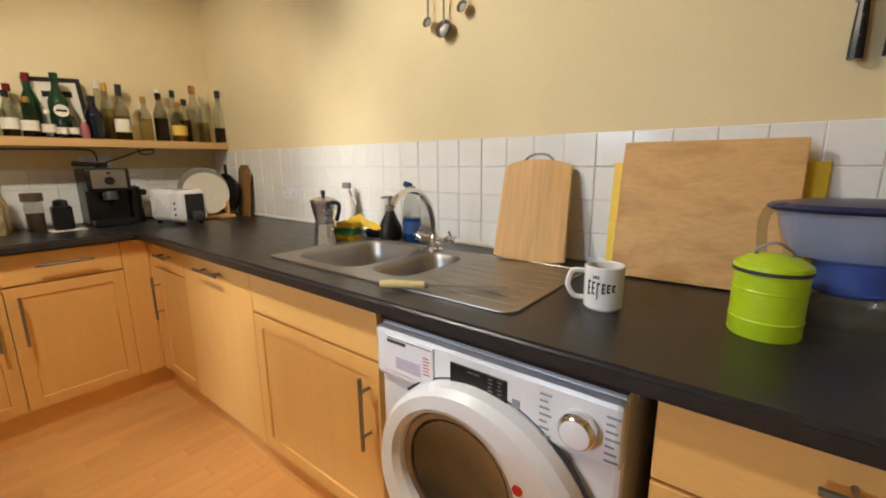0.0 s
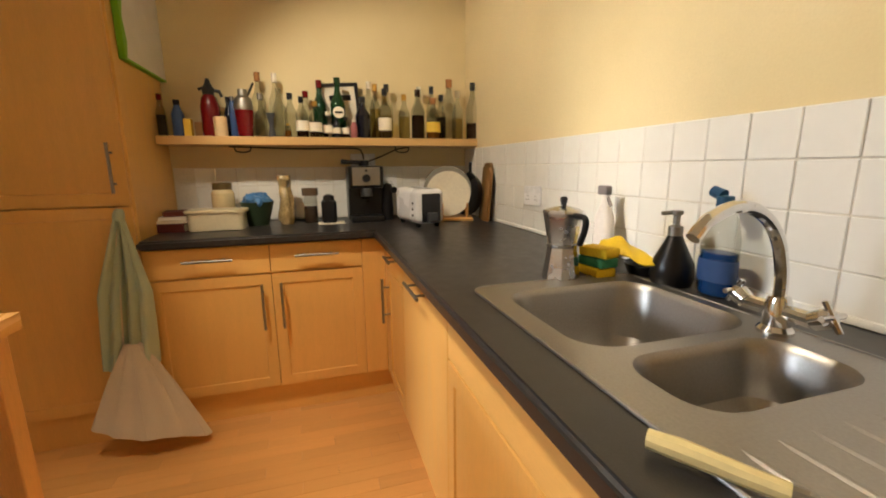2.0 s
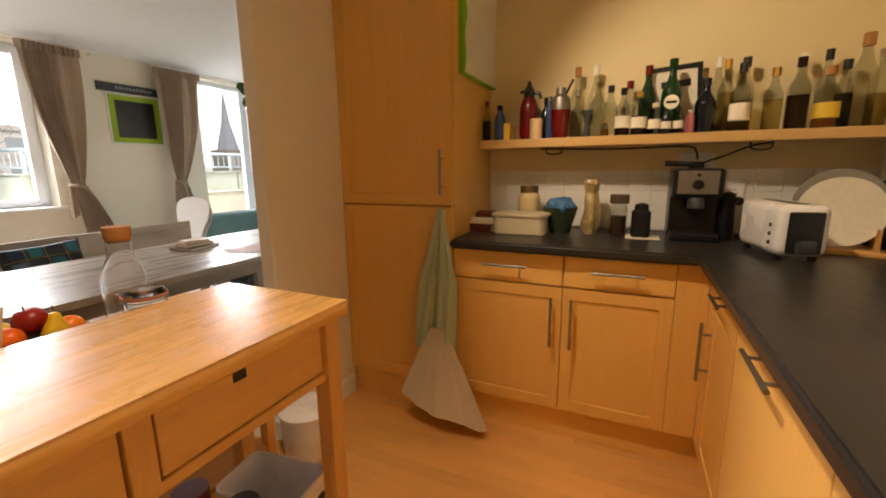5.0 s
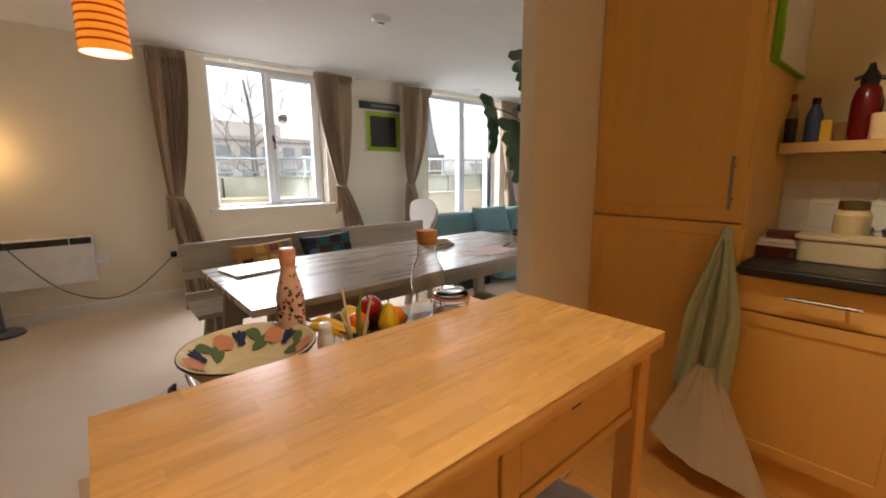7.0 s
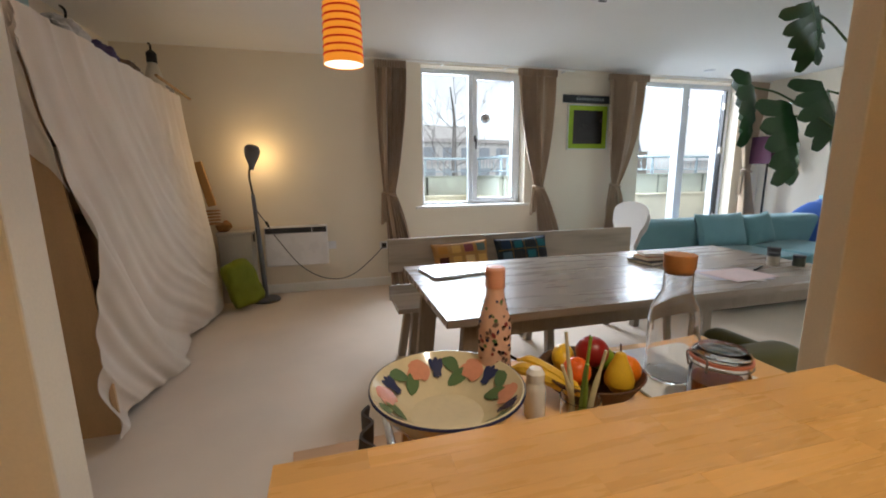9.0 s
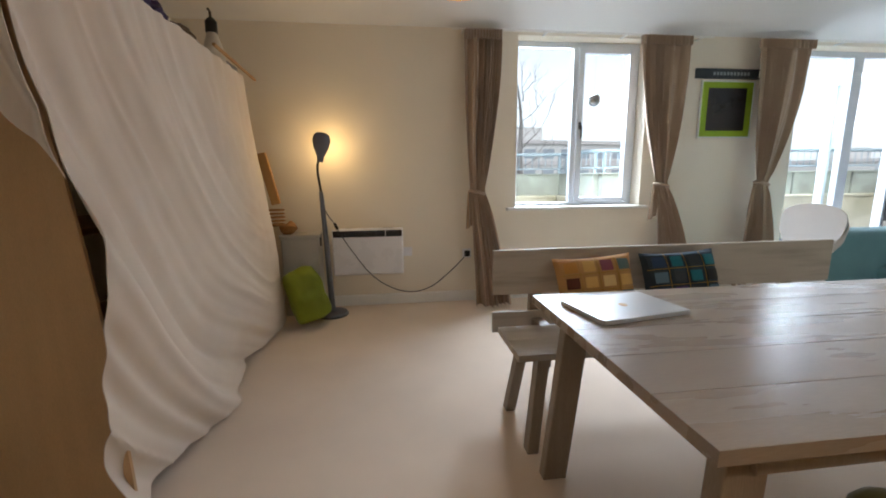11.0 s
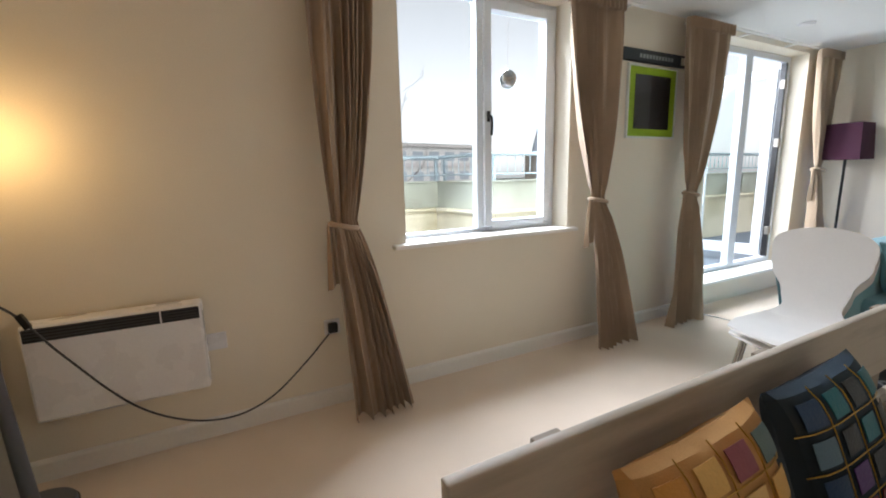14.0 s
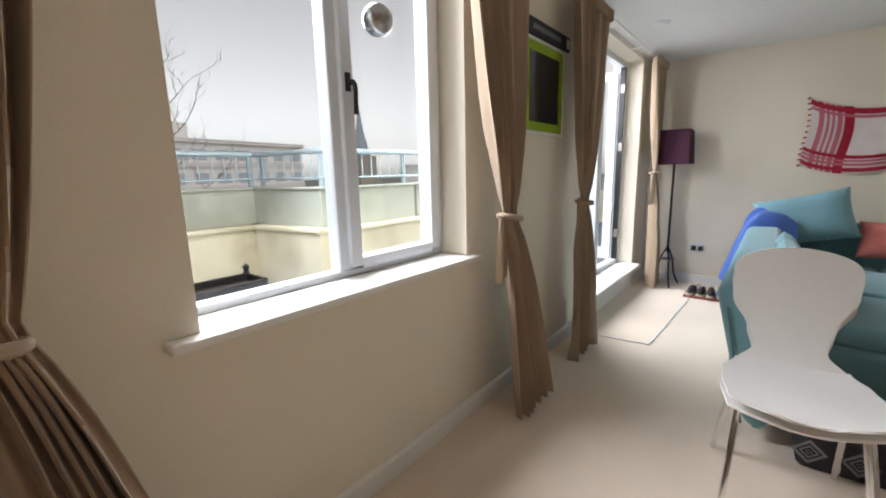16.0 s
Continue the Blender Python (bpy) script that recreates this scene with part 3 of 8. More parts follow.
M_RED = mat("red_plastic", rgb((200, 40, 36)), 0.4, var=0.08, bump=0)
part("sticker", lathe([(0, 0.004), (0.011, 0.004), (0.011, 0.0), (0, 0.0)], 16), M_RED, door, "red round sticker", m=pose(0.432, -0.0505, 0.612, 90))
part("plinth_strip", box((0.0, 0.01, 0.842), (0.60, 0.10, 0.866), 0.004), M_BLACK, wm, "black strip under the worktop")

# ---- sink ----
sink = thing("sink", "stainless steel inset sink with one and a half bowls and drainer", "sink", pose(0.158, 2.354, 0.9095))


def at(outline, cx, cy):
    return [(x + cx, y + cy) for x, y in outline]


def plate_with_holes(outer, holes, z):
    bm = bmesh.new()
    loops = []
    for o in [outer] + holes:
        vs = [bm.verts.new((x, y, z)) for x, y in o]
        loops += [bm.edges.new((vs[i], vs[(i + 1) % len(vs)])) for i in range(len(vs))]
    bmesh.ops.triangle_fill(bm, use_beauty=True, use_dissolve=False, edges=loops)
    return bm


def bowl_bm(w, d, r, cx, cy, depth):
    bm, rings = bmesh.new(), []
    for s, z in ((0.0, 0.004), (0.004, 0.000), (0.010, -0.012), (0.016, -depth * 0.8), (0.030, -depth * 0.95), (0.06, -depth)):
        o = at(rounded(w - 2 * s, d - 2 * s, max(0.02, r - s * 0.5), 6), cx, cy)
        rings.append([bm.verts.new((x, y, z)) for x, y in o])
    for a, b in zip(rings, rings[1:]):
        for k in range(len(a)):
            j = (k + 1) % len(a)
            bm.faces.new((a[k], a[j], b[j], b[k]))
    bm.faces.new(rings[-1])
    bmesh.ops.recalc_face_normals(bm, faces=bm.faces)
    for f in bm.faces:
        f.normal_flip()
    return bm


O1, O2 = (-0.255, 0.01), (0.025, 0.0)
out = rounded(0.966, 0.452, 0.035, 6)
pl = plate_with_holes(out, [at(rounded(0.33, 0.375, 0.075, 6), *O1), at(rounded(0.165, 0.31, 0.06, 6), *O2)], 0.004)
rim = tube([(x, y, 0.003) for x, y in out], 0.0035, 8, closed=True)
part("deck", join(pl, rim), M_SINK, sink)
part("main_bowl", bowl_bm(0.33, 0.375, 0.075, *O1, 0.17), M_SINK, sink)
part("half_bowl", bowl_bm(0.165, 0.31, 0.06, *O2, 0.12), M_SINK, sink)
for o, z in ((O1, -0.168), (O2, -0.118)):
    part("drain", lathe([(0, 0.004), (0.012, 0.003), (0.030, 0.004), (0.034, 0.0), (0, 0.0)], 20), M_STEEL, sink, m=pose(o[0], o[1], z))
for k in range(7):
    y = -0.17 + 0.052 * k
    part("drainer_rib", moved(tube(((0.15, 0, 0), (0.17, 0, 0), (0.455, 0, 0), (0.465, 0, 0)), [0.001, 0.006, 0.006, 0.001], 8), Matrix.Translation((0, y, 0.003)) @ Matrix.Diagonal((1, 1, 0.6, 1))), M_SINK, sink)

tap = thing("mixer_tap", "chrome swan-neck mixer tap with two cross handles", "tap", pose(0.100, 2.535, 0.914))
part("base", lathe([(0, 0), (0.028, 0), (0.028, 0.006), (0.022, 0.014), (0.020, 0.05), (0.016, 0.065), (0, 0.065)], 20), M_CHROME, tap)
part("crossbar", tube(((-0.055, 0.0, 0.04), (0.055, 0.0, 0.04)), 0.014, 12), M_CHROME, tap)
part("spout", tube(curve([(0, 0, 0.05), (0.001, -0.006, 0.11), (0.004, -0.034, 0.172), (0.011, -0.088, 0.214), (0.017, -0.150, 0.226), (0.022, -0.205, 0.210), (0.024, -0.235, 0.184)], 6), 0.0105, 12), M_CHROME, tap)
for s in (-1, 1):
    h = part("tap_handle", lathe([(0, 0), (0.016, 0), (0.018, 0.02), (0.012, 0.03), (0, 0.03)], 14), M_CHROME, tap, m=pose(s * 0.055, 0, 0.04, 0, s * 60, 0))
    for a in (0, 90):
        q = radians(a)
        part("cross_arm", tube(((-0.026 * math.cos(q), -0.026 * math.sin(q), 0.028), (0.026 * math.cos(q), 0.026 * math.sin(q), 0.028)), 0.005, 8), M_CHROME, h)

# ---- island ----
isl = thing("kitchen_island", "birch kitchen trolley with block top, two drawers and low shelf", "kitchen island", pose(-0.02, 0.91, 0))
IW, ID, IH = 1.01, 0.445, 0.897
top = part("tabletop", box((-IW / 2, -ID / 2, IH - 0.038), (IW / 2, ID / 2, IH - 0.003), 0.004), M_BIRCH, isl, "glossy oiled birch block top")
for x in (-1, 1):
    for y in (-1, 1):
        part("leg", box((x * 0.46 - 0.024, y * 0.18 - 0.024, 0.05), (x * 0.46 + 0.024, y * 0.18 + 0.024, IH - 0.038), 0.003), M_BIRCH_V, isl)
for s in (-1, 1):
    part("drawer_front", box((s * 0.229 - 0.202, 0.150, 0.722), (s * 0.229 + 0.202, 0.190, 0.843), 0.003), M_BIRCH_END, isl)
    part("finger_hole", box((s * 0.192 - 0.016, 0.1875, 0.819), (s * 0.192 + 0.016, 0.1915, 0.840), 0.004), M_BLACK, isl, "dark square finger hole")
    part("end_rail", box((s * 0.46 - 0.012, -0.16, 0.70), (s * 0.46 + 0.012, 0.16, 0.846), 0.002), M_BIRCH_END, isl)
    part("wheel", lathe([(0, -0.012), (0.024, -0.012), (0.026, 0), (0.024, 0.012), (0, 0.012)], 16), M_DARKGREY, isl, "small grey castor", m=pose(s * 0.46, 0.18, 0.026, 90))
    part("wheel", lathe([(0, -0.012), (0.024, -0.012), (0.026, 0), (0.024, 0.012), (0, 0.012)], 16), M_DARKGREY, isl, "small grey castor", m=pose(s * 0.46, -0.18, 0.026, 90))
part("divider", box((-0.022, 0.15, 0.70), (0.022, 0.194, 0.855), 0.003), M_BIRCH_V, isl)
part("back_rail", box((-0.44, -0.19, 0.71), (0.44, -0.172, 0.85), 0.002), M_BIRCH_END, isl)
part("top_rail", box((-0.44, 0.165, 0.846), (0.44, 0.192, 0.858), 0.001), M_BIRCH_END, isl)
part("lower_rail", box((-0.44, 0.165, 0.695), (0.44, 0.192, 0.718), 0.002), M_BIRCH_END, isl)
for k in range(7):
    part("shelf_slat", box((-0.47, -0.185 + 0.054 * k, 0.22), (0.47, -0.185 + 0.054 * k + 0.044, 0.238), 0.002), M_BIRCH_END, isl)
for y in (-1, 1):
    part("shelf_rail", box((-0.44, y * 0.18 - 0.012, 0.185), (0.44, y * 0.18 + 0.012, 0.2198), 0.002), M_BIRCH_END, isl)

# ---- bottle shelf ----
M_SHELF = mat("oak_effect_shelf", rgb((214, 174, 112)), 0.45, var=0.1, scale=3, fine=50, bump=0.03, stretch=(8, 0.8, 8))
single("wall_shelf", box((-2.0, 1.055, 1.325), (-1.775, 2.715, 1.367), 0.003), M_SHELF, "thick oak-effect floating shelf crowded with bottles", "shelf")

# ---- dining ----
tb = thing("dining_table", "long grey-washed plank dining table with splayed legs", "table", pose(-1.11, -0.635, 0))
TW, TD, TH = 2.24, 0.93, 0.737
for k in range(5):
    y0 = -TD / 2 + k * TD / 5
    part("plank", box((-TW / 2, y0 + 0.0003, TH - 0.032), (TW / 2, y0 + TD / 5 - 0.0003, TH), 0.0012), M_GREYWOOD, tb)
part("apron", join(box((-TW / 2 + 0.14, -TD / 2 + 0.06, TH - 0.11), (TW / 2 - 0.14, -TD / 2 + 0.085, TH - 0.033), 0.002), box((-TW / 2 + 0.14, TD / 2 - 0.085, TH - 0.11), (TW / 2 - 0.14, TD / 2 - 0.06, TH - 0.033), 0.002)), M_GREYWOOD_V, tb)


def splay_leg(x, y, dx, dy, h, a=0.095, b=0.05):
    bm = box((-a / 2, -b / 2, 0), (a / 2, b / 2, h), 0.004)
    for v in bm.verts:
        k = 1 - v.co.z / h
        v.co.x += x + dx * k
        v.co.y += y + dy * k
    return bm


for sx in (-1, 1):
    for sy in (-1, 1):
        part("leg", splay_leg(sx * (TW / 2 - 0.14), sy * (TD / 2 - 0.10), sx * 0.06, sy * 0.03, TH - 0.033), M_GREYWOOD_V, tb)
    part("cross_rail", box((sx * (TW / 2 - 0.14) - 0.03, -0.33, TH - 0.10), (sx * (TW / 2 - 0.14) + 0.03, 0.33, TH - 0.033), 0.003), M_GREYWOOD_V, tb)

bn = thing("bench", "long grey-painted wooden bench with planked back", "bench", pose(-1.01, -1.60, 0))
BW = 2.05
part("backrest", box((-BW / 2, -0.125, 0.56), (BW / 2, -0.10, 0.805), 0.004), M_BENCH, bn, "wide grey back board")
part("back_slat", box((-BW / 2, -0.120, 0.35), (BW / 2, -0.098, 0.465), 0.004), M_BENCH, bn)
for k in range(2):
    part("seat_plank", box((-BW / 2 - 0.02, 0.09 + k * 0.17, 0.425), (BW / 2 + 0.02, 0.2585 + k * 0.17, 0.455), 0.002), M_BENCH, bn)
for s in (-1, 0, 1):
    x = s * (BW / 2 - 0.25)
    part("back_post", box((x - 0.035, -0.165, 0.28), (x + 0.035, -0.127, 0.78), 0.004), M_GREYWOOD_V, bn)
    part("seat_bearer", box((x - 0.03, -0.16, 0.37), (x + 0.03, 0.40, 0.424), 0.003), M_GREYWOOD_V, bn)
    xl = s * (BW / 2 - 0.10)
    part("seat_batten", box((xl - 0.03, 0.10, 0.385), (xl + 0.03, 0.41, 0.424), 0.003), M_GREYWOOD_V, bn)
    part("leg", splay_leg(xl, 0.37, s * 0.05, 0.04, 0.40, 0.05, 0.06), M_GREYWOOD_V, bn)
    part("leg", splay_leg(xl, 0.13, s * 0.05, -0.06, 0.40, 0.05, 0.06), M_GREYWOOD_V, bn)
    part("leg", splay_leg(x, 0.06, 0.0, -0.10, 0.38, 0.05, 0.06), M_GREYWOOD_V, bn)

# ---- curtains ----
def curtain(label, x0, x1, tie_x, tie_z, bx0, bx1, y=-3.30, by=-3.25):
    """A gathered curtain: full at the head, drawn in at the tie-back, loose at the hem."""
    c = thing("curtain", label, "curtain", group="taupe curtains")
    top, folds = 2.40, 7

    def fn(u, v):
        z = top * (1 - v) + 0.012 * v
        vt = 1 - tie_z / top
        if v < vt:
            k = (v / vt) ** 1.8
            a0, a1 = x0 * (1 - k) + (tie_x - 0.055) * k, x1 * (1 - k) + (tie_x + 0.055) * k
        else:
            k = ((v - vt) / (1 - vt)) ** 0.75
            a0, a1 = (tie_x - 0.055) * (1 - k) + bx0 * k, (tie_x + 0.055) * (1 - k) + bx1 * k
        loose = min(1.0, abs(v - vt) / 0.16)
        amp = (0.010 + 0.020 * loose) * (1.0 + 1.1 * noise.noise(Vector((u * 6 + x0, v * 1.3, 4.0))))
        wander = noise.noise(Vector((u * 2.7 + 3 * x0, v * 1.5, 1.0)))
        ph = (u + 0.10 * math.sin(7 * u + 5 * x0)) * folds * math.tau + 1.2 * math.sin(2.2 * v + 3 * u) + 3.4 * wander
        fold = math.sin(ph) + 0.35 * math.sin(2 * ph + 1.0 + 3 * v)
        yy = y * (1 - v) + by * v + amp * fold + 0.010 * noise.noise(Vector((u * 15 + x0, v * 5, 7.0)))
        if abs(v - vt) < 0.03:
            yy = yy * 0.6 + 0.4 * (y * (1 - v) + by * v)
        xx = a0 + (a1 - a0) * u + 0.006 * math.cos(ph)
        return (xx, max(yy, WALL_Y + 0.02), z + 0.012 * math.sin(9 * u + x0) * v)
    part("drape", sheet(fn, 110, 56, 0.003), M_CURTAIN, c)
    yt = y * (tie_z / top) + by * (1 - tie_z / top)
    part("tail", sheet(lambda u, v: (tie_x + 0.022 + 0.062 * u + 0.012 * v, yt + 0.018 * math.sin(9 * u + 2 * v) - 0.01, tie_z + 0.05 - 0.34 * v - 0.04 * u), 12, 12, 0.003), M_CURTAIN, c, "loose tail behind the tie-back")
    part("tieback", tube([(tie_x + 0.066 * math.cos(a), yt + 0.05 * math.sin(a), tie_z + 0.014 * math.cos(a)) for a in [k * math.tau / 24 for k in range(24)]], [0.014] * 24, 8, closed=True), M_CURTAIN, c, "matching cloth tie-back")
    part("heading", sheet(lambda u, v: (x0 + (x1 - x0) * u, y + 0.045 * math.sin(u * 13 * math.tau) * 0.7 + 0.01, 2.335 + 0.075 * v), 90, 4, 0.004), M_CURTAIN, c, "pleated curtain heading")
    return c


curtain("taupe curtain tied back beside the window and heater", -0.44, -0.12, -0.222, 1.05, -0.55, -0.20, by=-3.20)
curtain("taupe curtain tied back between window and picture", -2.20, -1.72, -1.99, 1.09, -2.46, -2.00, by=-3.21)
curtain("taupe curtain tied back beside the balcony door", -3.46, -2.90, -3.06, 1.09, -3.34, -2.84)
curtain("taupe curtain tied back in the far corner", -5.38, -4.98, -5.16, 1.25, -5.42, -5.08)
for x0, x1 in ((-2.45, -0.02), (-5.50, -2.98)):
    cp = thing("curtain_rail", "slim white curtain rail under the ceiling", "curtain rail")
    part("rail", tube(((x0, -3.33, 2.425), (x1, -3.33, 2.425)), 0.009, 8), M_TRIM, cp)
    for k in range(4):
        x = x0 + 0.1 + (x1 - x0 - 0.2) * k / 3
        part("bracket", box((x - 0.008, -3.45, 2.418), (x + 0.008, -3.33, 2.432), 0.002), M_TRIM, cp)

# ---- dust sheet over shelving ----
M_RAW = mat("raw_shelf_board", rgb((176, 142, 100)), 0.7, var=0.12, scale=4, stretch=(8, 8, 1))
sh = thing("shelving", "tall open shelving hidden under a dust sheet", "shelving unit", pose(1.62, -2.05, 0))
for y in (-1.0, 0.0, 1.0):
    part("upright", box((0.0, y - 0.015, 0), (0.42, y + 0.015, 1.95), 0.002), M_RAW, sh)
for z in (0.1, 0.55, 1.0, 1.45, 1.92):
    part("shelf_board", box((0.0, -1.016, z), (0.42, 1.016, z + 0.025), 0.002), M_RAW, sh)


def side_fn(u, v):
    """The near end board, its front edge just behind the bulge of the sheet."""
    x0 = 0.004 - 0.16 * v ** 1.5 - 0.062 * math.sin(math.pi * v)
    return (x0 + (0.42 - x0) * u, 1.030, 1.95 * (1 - v))


part("side_panel", sheet(side_fn, 4, 24, 0.014), mat("brown_side_board", rgb((204, 168, 124)), 0.6, var=0.1, scale=3, stretch=(6, 6, 1)), sh, "plain brown side board")


def sheet_fn(u, v):
    """u runs along the shelving towards the window wall, v from the top edge to the floor."""
    yy = -0.98 - 2.02 * u
    z0 = 1.99 - 0.05 * u
    z = z0 * (1 - v) + 0.02 * v
    # swags hang like arcs round the far top corner
    rx, rz = (1 - u) * 2.05 + 0.10, v * 1.95
    s, a = math.hypot(rx, rz), math.atan2(rz, rx)
    k = min(1.0, max(0.0, (s - 0.55) / 0.9)) * (0.45 + 0.55 * math.sin(min(1.0, 0.25 + a / 1.3) * math.pi / 2))
    k *= min(1.0, 0.10 + 2.2 * (1 - u))
    broad = noise.noise(Vector((s * 3.6, a * 0.45, 2.0)))
    mid = 1 - 2 * abs(noise.noise(Vector((s * 6.5 + 0.4 * broad, a * 0.5, 9.0)))) ** 0.8
    crease = noise.noise(Vector((s * 17.0, a * 0.8, 5.0)))
    fold = (0.115 * broad + 0.046 * (mid - 0.5) + 0.022 * crease) * k + 0.006 * noise.noise(Vector((u * 11, v * 9, 2.0)))
    down = 0.016 * noise.noise(Vector((u * 24 + 0.6 * v, v * 1.2, 3.0))) * max(0.0, 1 - 1.3 * v)
    xx = 1.60 - 0.17 * v ** 1.5 - 0.07 * math.sin(math.pi * v) * (1 - 0.5 * u) - fold * (0.4 + 0.6 * v) - down
    yy += 0.10 * v * (0.5 - u) * 0.6 + 0.02 * math.sin(8 * v + 6 * u)
    return (xx, yy, max(0.012, z + 0.03 * math.sin(13 * u) * v * v))


ds = thing("dust_sheet", "off-white cotton dust sheet draped over tall shelving", "dust sheet")
part("drape", sheet(sheet_fn, 240, 170, 0.003), M_DUST, ds)


def end_fn(u, v):
    """The corner of the sheet that hangs over the near end, shorter away from the edge."""
    p = sheet_fn(0.0, v * (0.40 - 0.24 * u))
    return (p[0] + 0.004 + 0.22 * u, p[1] + 0.010 + 0.022 * noise.noise(Vector((u * 6, v * 3, 1.0))) + 0.012 * math.sin(11 * u + 3 * v), p[2] - 0.01 * u + 0.012 * math.sin(13 * u) * v)


part("end_fold", sheet(end_fn, 40, 40, 0.003), M_DUST, ds, "loose corner of the sheet hanging over the end")


def flap_fn(u, v):
    """A crumpled tuck of cloth at the top of the near end."""
    w = noise.noise(Vector((u * 5, v * 5, 8.0)))
    return (1.57 + 0.22 * u + 0.02 * w, -0.955 + 0.025 * w - 0.02 * v, 2.02 - (0.20 + 0.14 * math.sin(3.0 * u)) * v)


part("tuck", sheet(flap_fn, 24, 24, 0.004), M_DUST, ds, "crumpled tuck of the sheet at the top")
part("rail", tube(((1.56, -2.4, 1.985), (1.545, -3.10, 1.935)), 0.011, 10), M_RAW, ds, "pale wooden pole under the sheet")

# ---- heater, lamp ----
ht = thing("panel_heater", "white electric panel heater with dark top grille on the wall", "heater", pose(0.757, WALL_Y, 0))
part("case", box((-0.315, 0.01, 0.315), (0.315, 0.115, 0.735), 0.012), M_WHITE, ht)
part("grille", box((-0.305, 0.06, 0.665), (0.305, 0.1185, 0.722), 0.003), M_DARKGREY, ht, "dark slotted air grille")
for k in range(4):
    part("slat", box((-0.305, 0.117, 0.672 + 0.013 * k), (0.305, 0.1205, 0.677 + 0.013 * k)), M_BLACK, ht)
part("bracket", box((-0.2, 0.0, 0.4), (0.2, 0.012, 0.6)), M_STEEL, ht)
part("grille_joint", box((-0.16, 0.1185, 0.664), (-0.154, 0.122, 0.723)), M_WHITE, ht)

M_LAMPGREY = mat("grey_blue_lamp_plastic", rgb((104, 108, 118)), 0.45, var=0.06, bump=0.02)
fl = thing("reading_lamp", "grey floor lamp with bent neck, lit, facing the wall", "floor lamp", pose(1.115, -3.17, 0))
part("base", lathe([(0, 0), (0.125, 0), (0.132, 0.012), (0.126, 0.026), (0.04, 0.034), (0.03, 0.05), (0, 0.05)], 32), M_LAMPGREY, fl, m=pose(-0.035, -0.03, 0))
part("base_rim", lathe([(0.120, 0.0), (0.136, 0.0), (0.136, 0.010), (0.120, 0.010), (0.120, 0)], 32), M_BLACK, fl, "black rim of the base", m=pose(-0.035, -0.03, 0))
part("pole", tube(((-0.035, -0.03, 0.03), (-0.02, 0.0, 0.62), (-0.005, 0.03, 1.08)), [0.026, 0.022, 0.018], 14), M_LAMPGREY, fl)
part("neck", tube(curve([(-0.005, 0.03, 1.07), (0.002, 0.035, 1.15), (0.010, 0.04, 1.23), (0.004, 0.055, 1.30), (-0.016, 0.07, 1.345)], 6), 0.010, 10), M_BLACK, fl, "black bendable neck")
hd = part("shade", lathe([(0.0, -0.10), (0.020, -0.10), (0.026, -0.06), (0.052, 0.0), (0.062, 0.05), (0.052, 0.085), (0.030, 0.10), (0.0, 0.104)], 24, 0.62), M_LAMPGREY, fl, "rounded grey lamp head", m=pose(-0.034, 0.082, 1.430, -8, -8, 0) @ Matrix.Scale(1.15, 4))
part("bulb", ball(0.026, (0, 0, 0), (1, 0.8, 1.2), 2), glow("warm_bulb", (1.0, 0.68, 0.30), 25), fl, "glowing bulb", m=pose(-0.045, 0.012, 1.445))

# ---- pendant ----
pd = thing("pendant_lamp", "orange striped drum pendant lamp, lit, hanging by a cord", "pendant lamp", pose(0.285, -1.12, -0.012))
M_SHADE = glow("lit_orange_shade", rgb((255, 150, 40)), 1.6, rgb((240, 150, 50)))
M_BAND = glow("lit_red_band", rgb((190, 56, 16)), 0.8, rgb((170, 50, 20)))
shade = part("shade", lathe([(0.098, 1.832), (0.100, 1.832), (0.092, 2.122), (0.090, 2.122), (0.098, 1.832)], 40), M_SHADE, pd, "glowing orange drum shade")
for k in range(7):
    z = 1.872 + 0.036 * k
    r = 0.1005 - 0.008 * (z - 1.832) / 0.29
    part("band", lathe([(r, z), (r + 0.003, z + 0.002), (r + 0.003, z + 0.008), (r, z + 0.010), (r, z)], 40), M_BAND, shade, "dark red cord band")
part("diffuser", lathe([(0, 1.836), (0.097, 1.836), (0.097, 1.839), (0, 1.839)], 32), glow("lit_diffuser", (1.0, 0.86, 0.6), 6), pd, "bright round diffuser")
part("cord", tube(((0, 0, 2.10), (0, 0, 2.44)), 0.003, 6), M_WHITE, pd)
part("ceiling_rose", lathe([(0, 2.469), (0.045, 2.469), (0.04, 2.445), (0.012, 2.435), (0, 2.435)], 20), M_WHITE, pd)

sm = thing("smoke_alarm", "white round smoke alarm on the ceiling", "smoke alarm", pose(-1.51, -1.52, CEIL))
part("case", lathe([(0, 0), (0.075, 0), (0.078, -0.012), (0.066, -0.036), (0.02, -0.040), (0, -0.040)], 28), M_WHITE, sm)
part("vent", box((-0.03, -0.012, -0.043), (0.03, 0.012, -0.039), 0.002), M_DARKGREY, sm)
sp = thing("ceiling_spot", "flush white round ceiling fitting", "ceiling light", pose(-4.17, -3.10, CEIL))
part("ring", lathe([(0, 0), (0.062, 0), (0.058, -0.012), (0.045, -0.016), (0, -0.016)], 24), M_WHITE, sp)
tk = thing("track_light", "white ceiling track with three kitchen spotlights", "ceiling light", pose(-0.45, 1.22, CEIL))
part("track", box((-0.30, -0.018, -0.02), (0.30, 0.018, 0.0), 0.003), M_WHITE, tk)
for x in (-0.17, 0.0, 0.17):
    part("spot_head", lathe([(0.0, -0.02), (0.02, -0.02), (0.034, -0.05), (0.036, -0.085), (0.033, -0.085), (0.030, -0.05), (0, -0.03)], 18), M_WHITE, tk, m=pose(x, 0, 0))

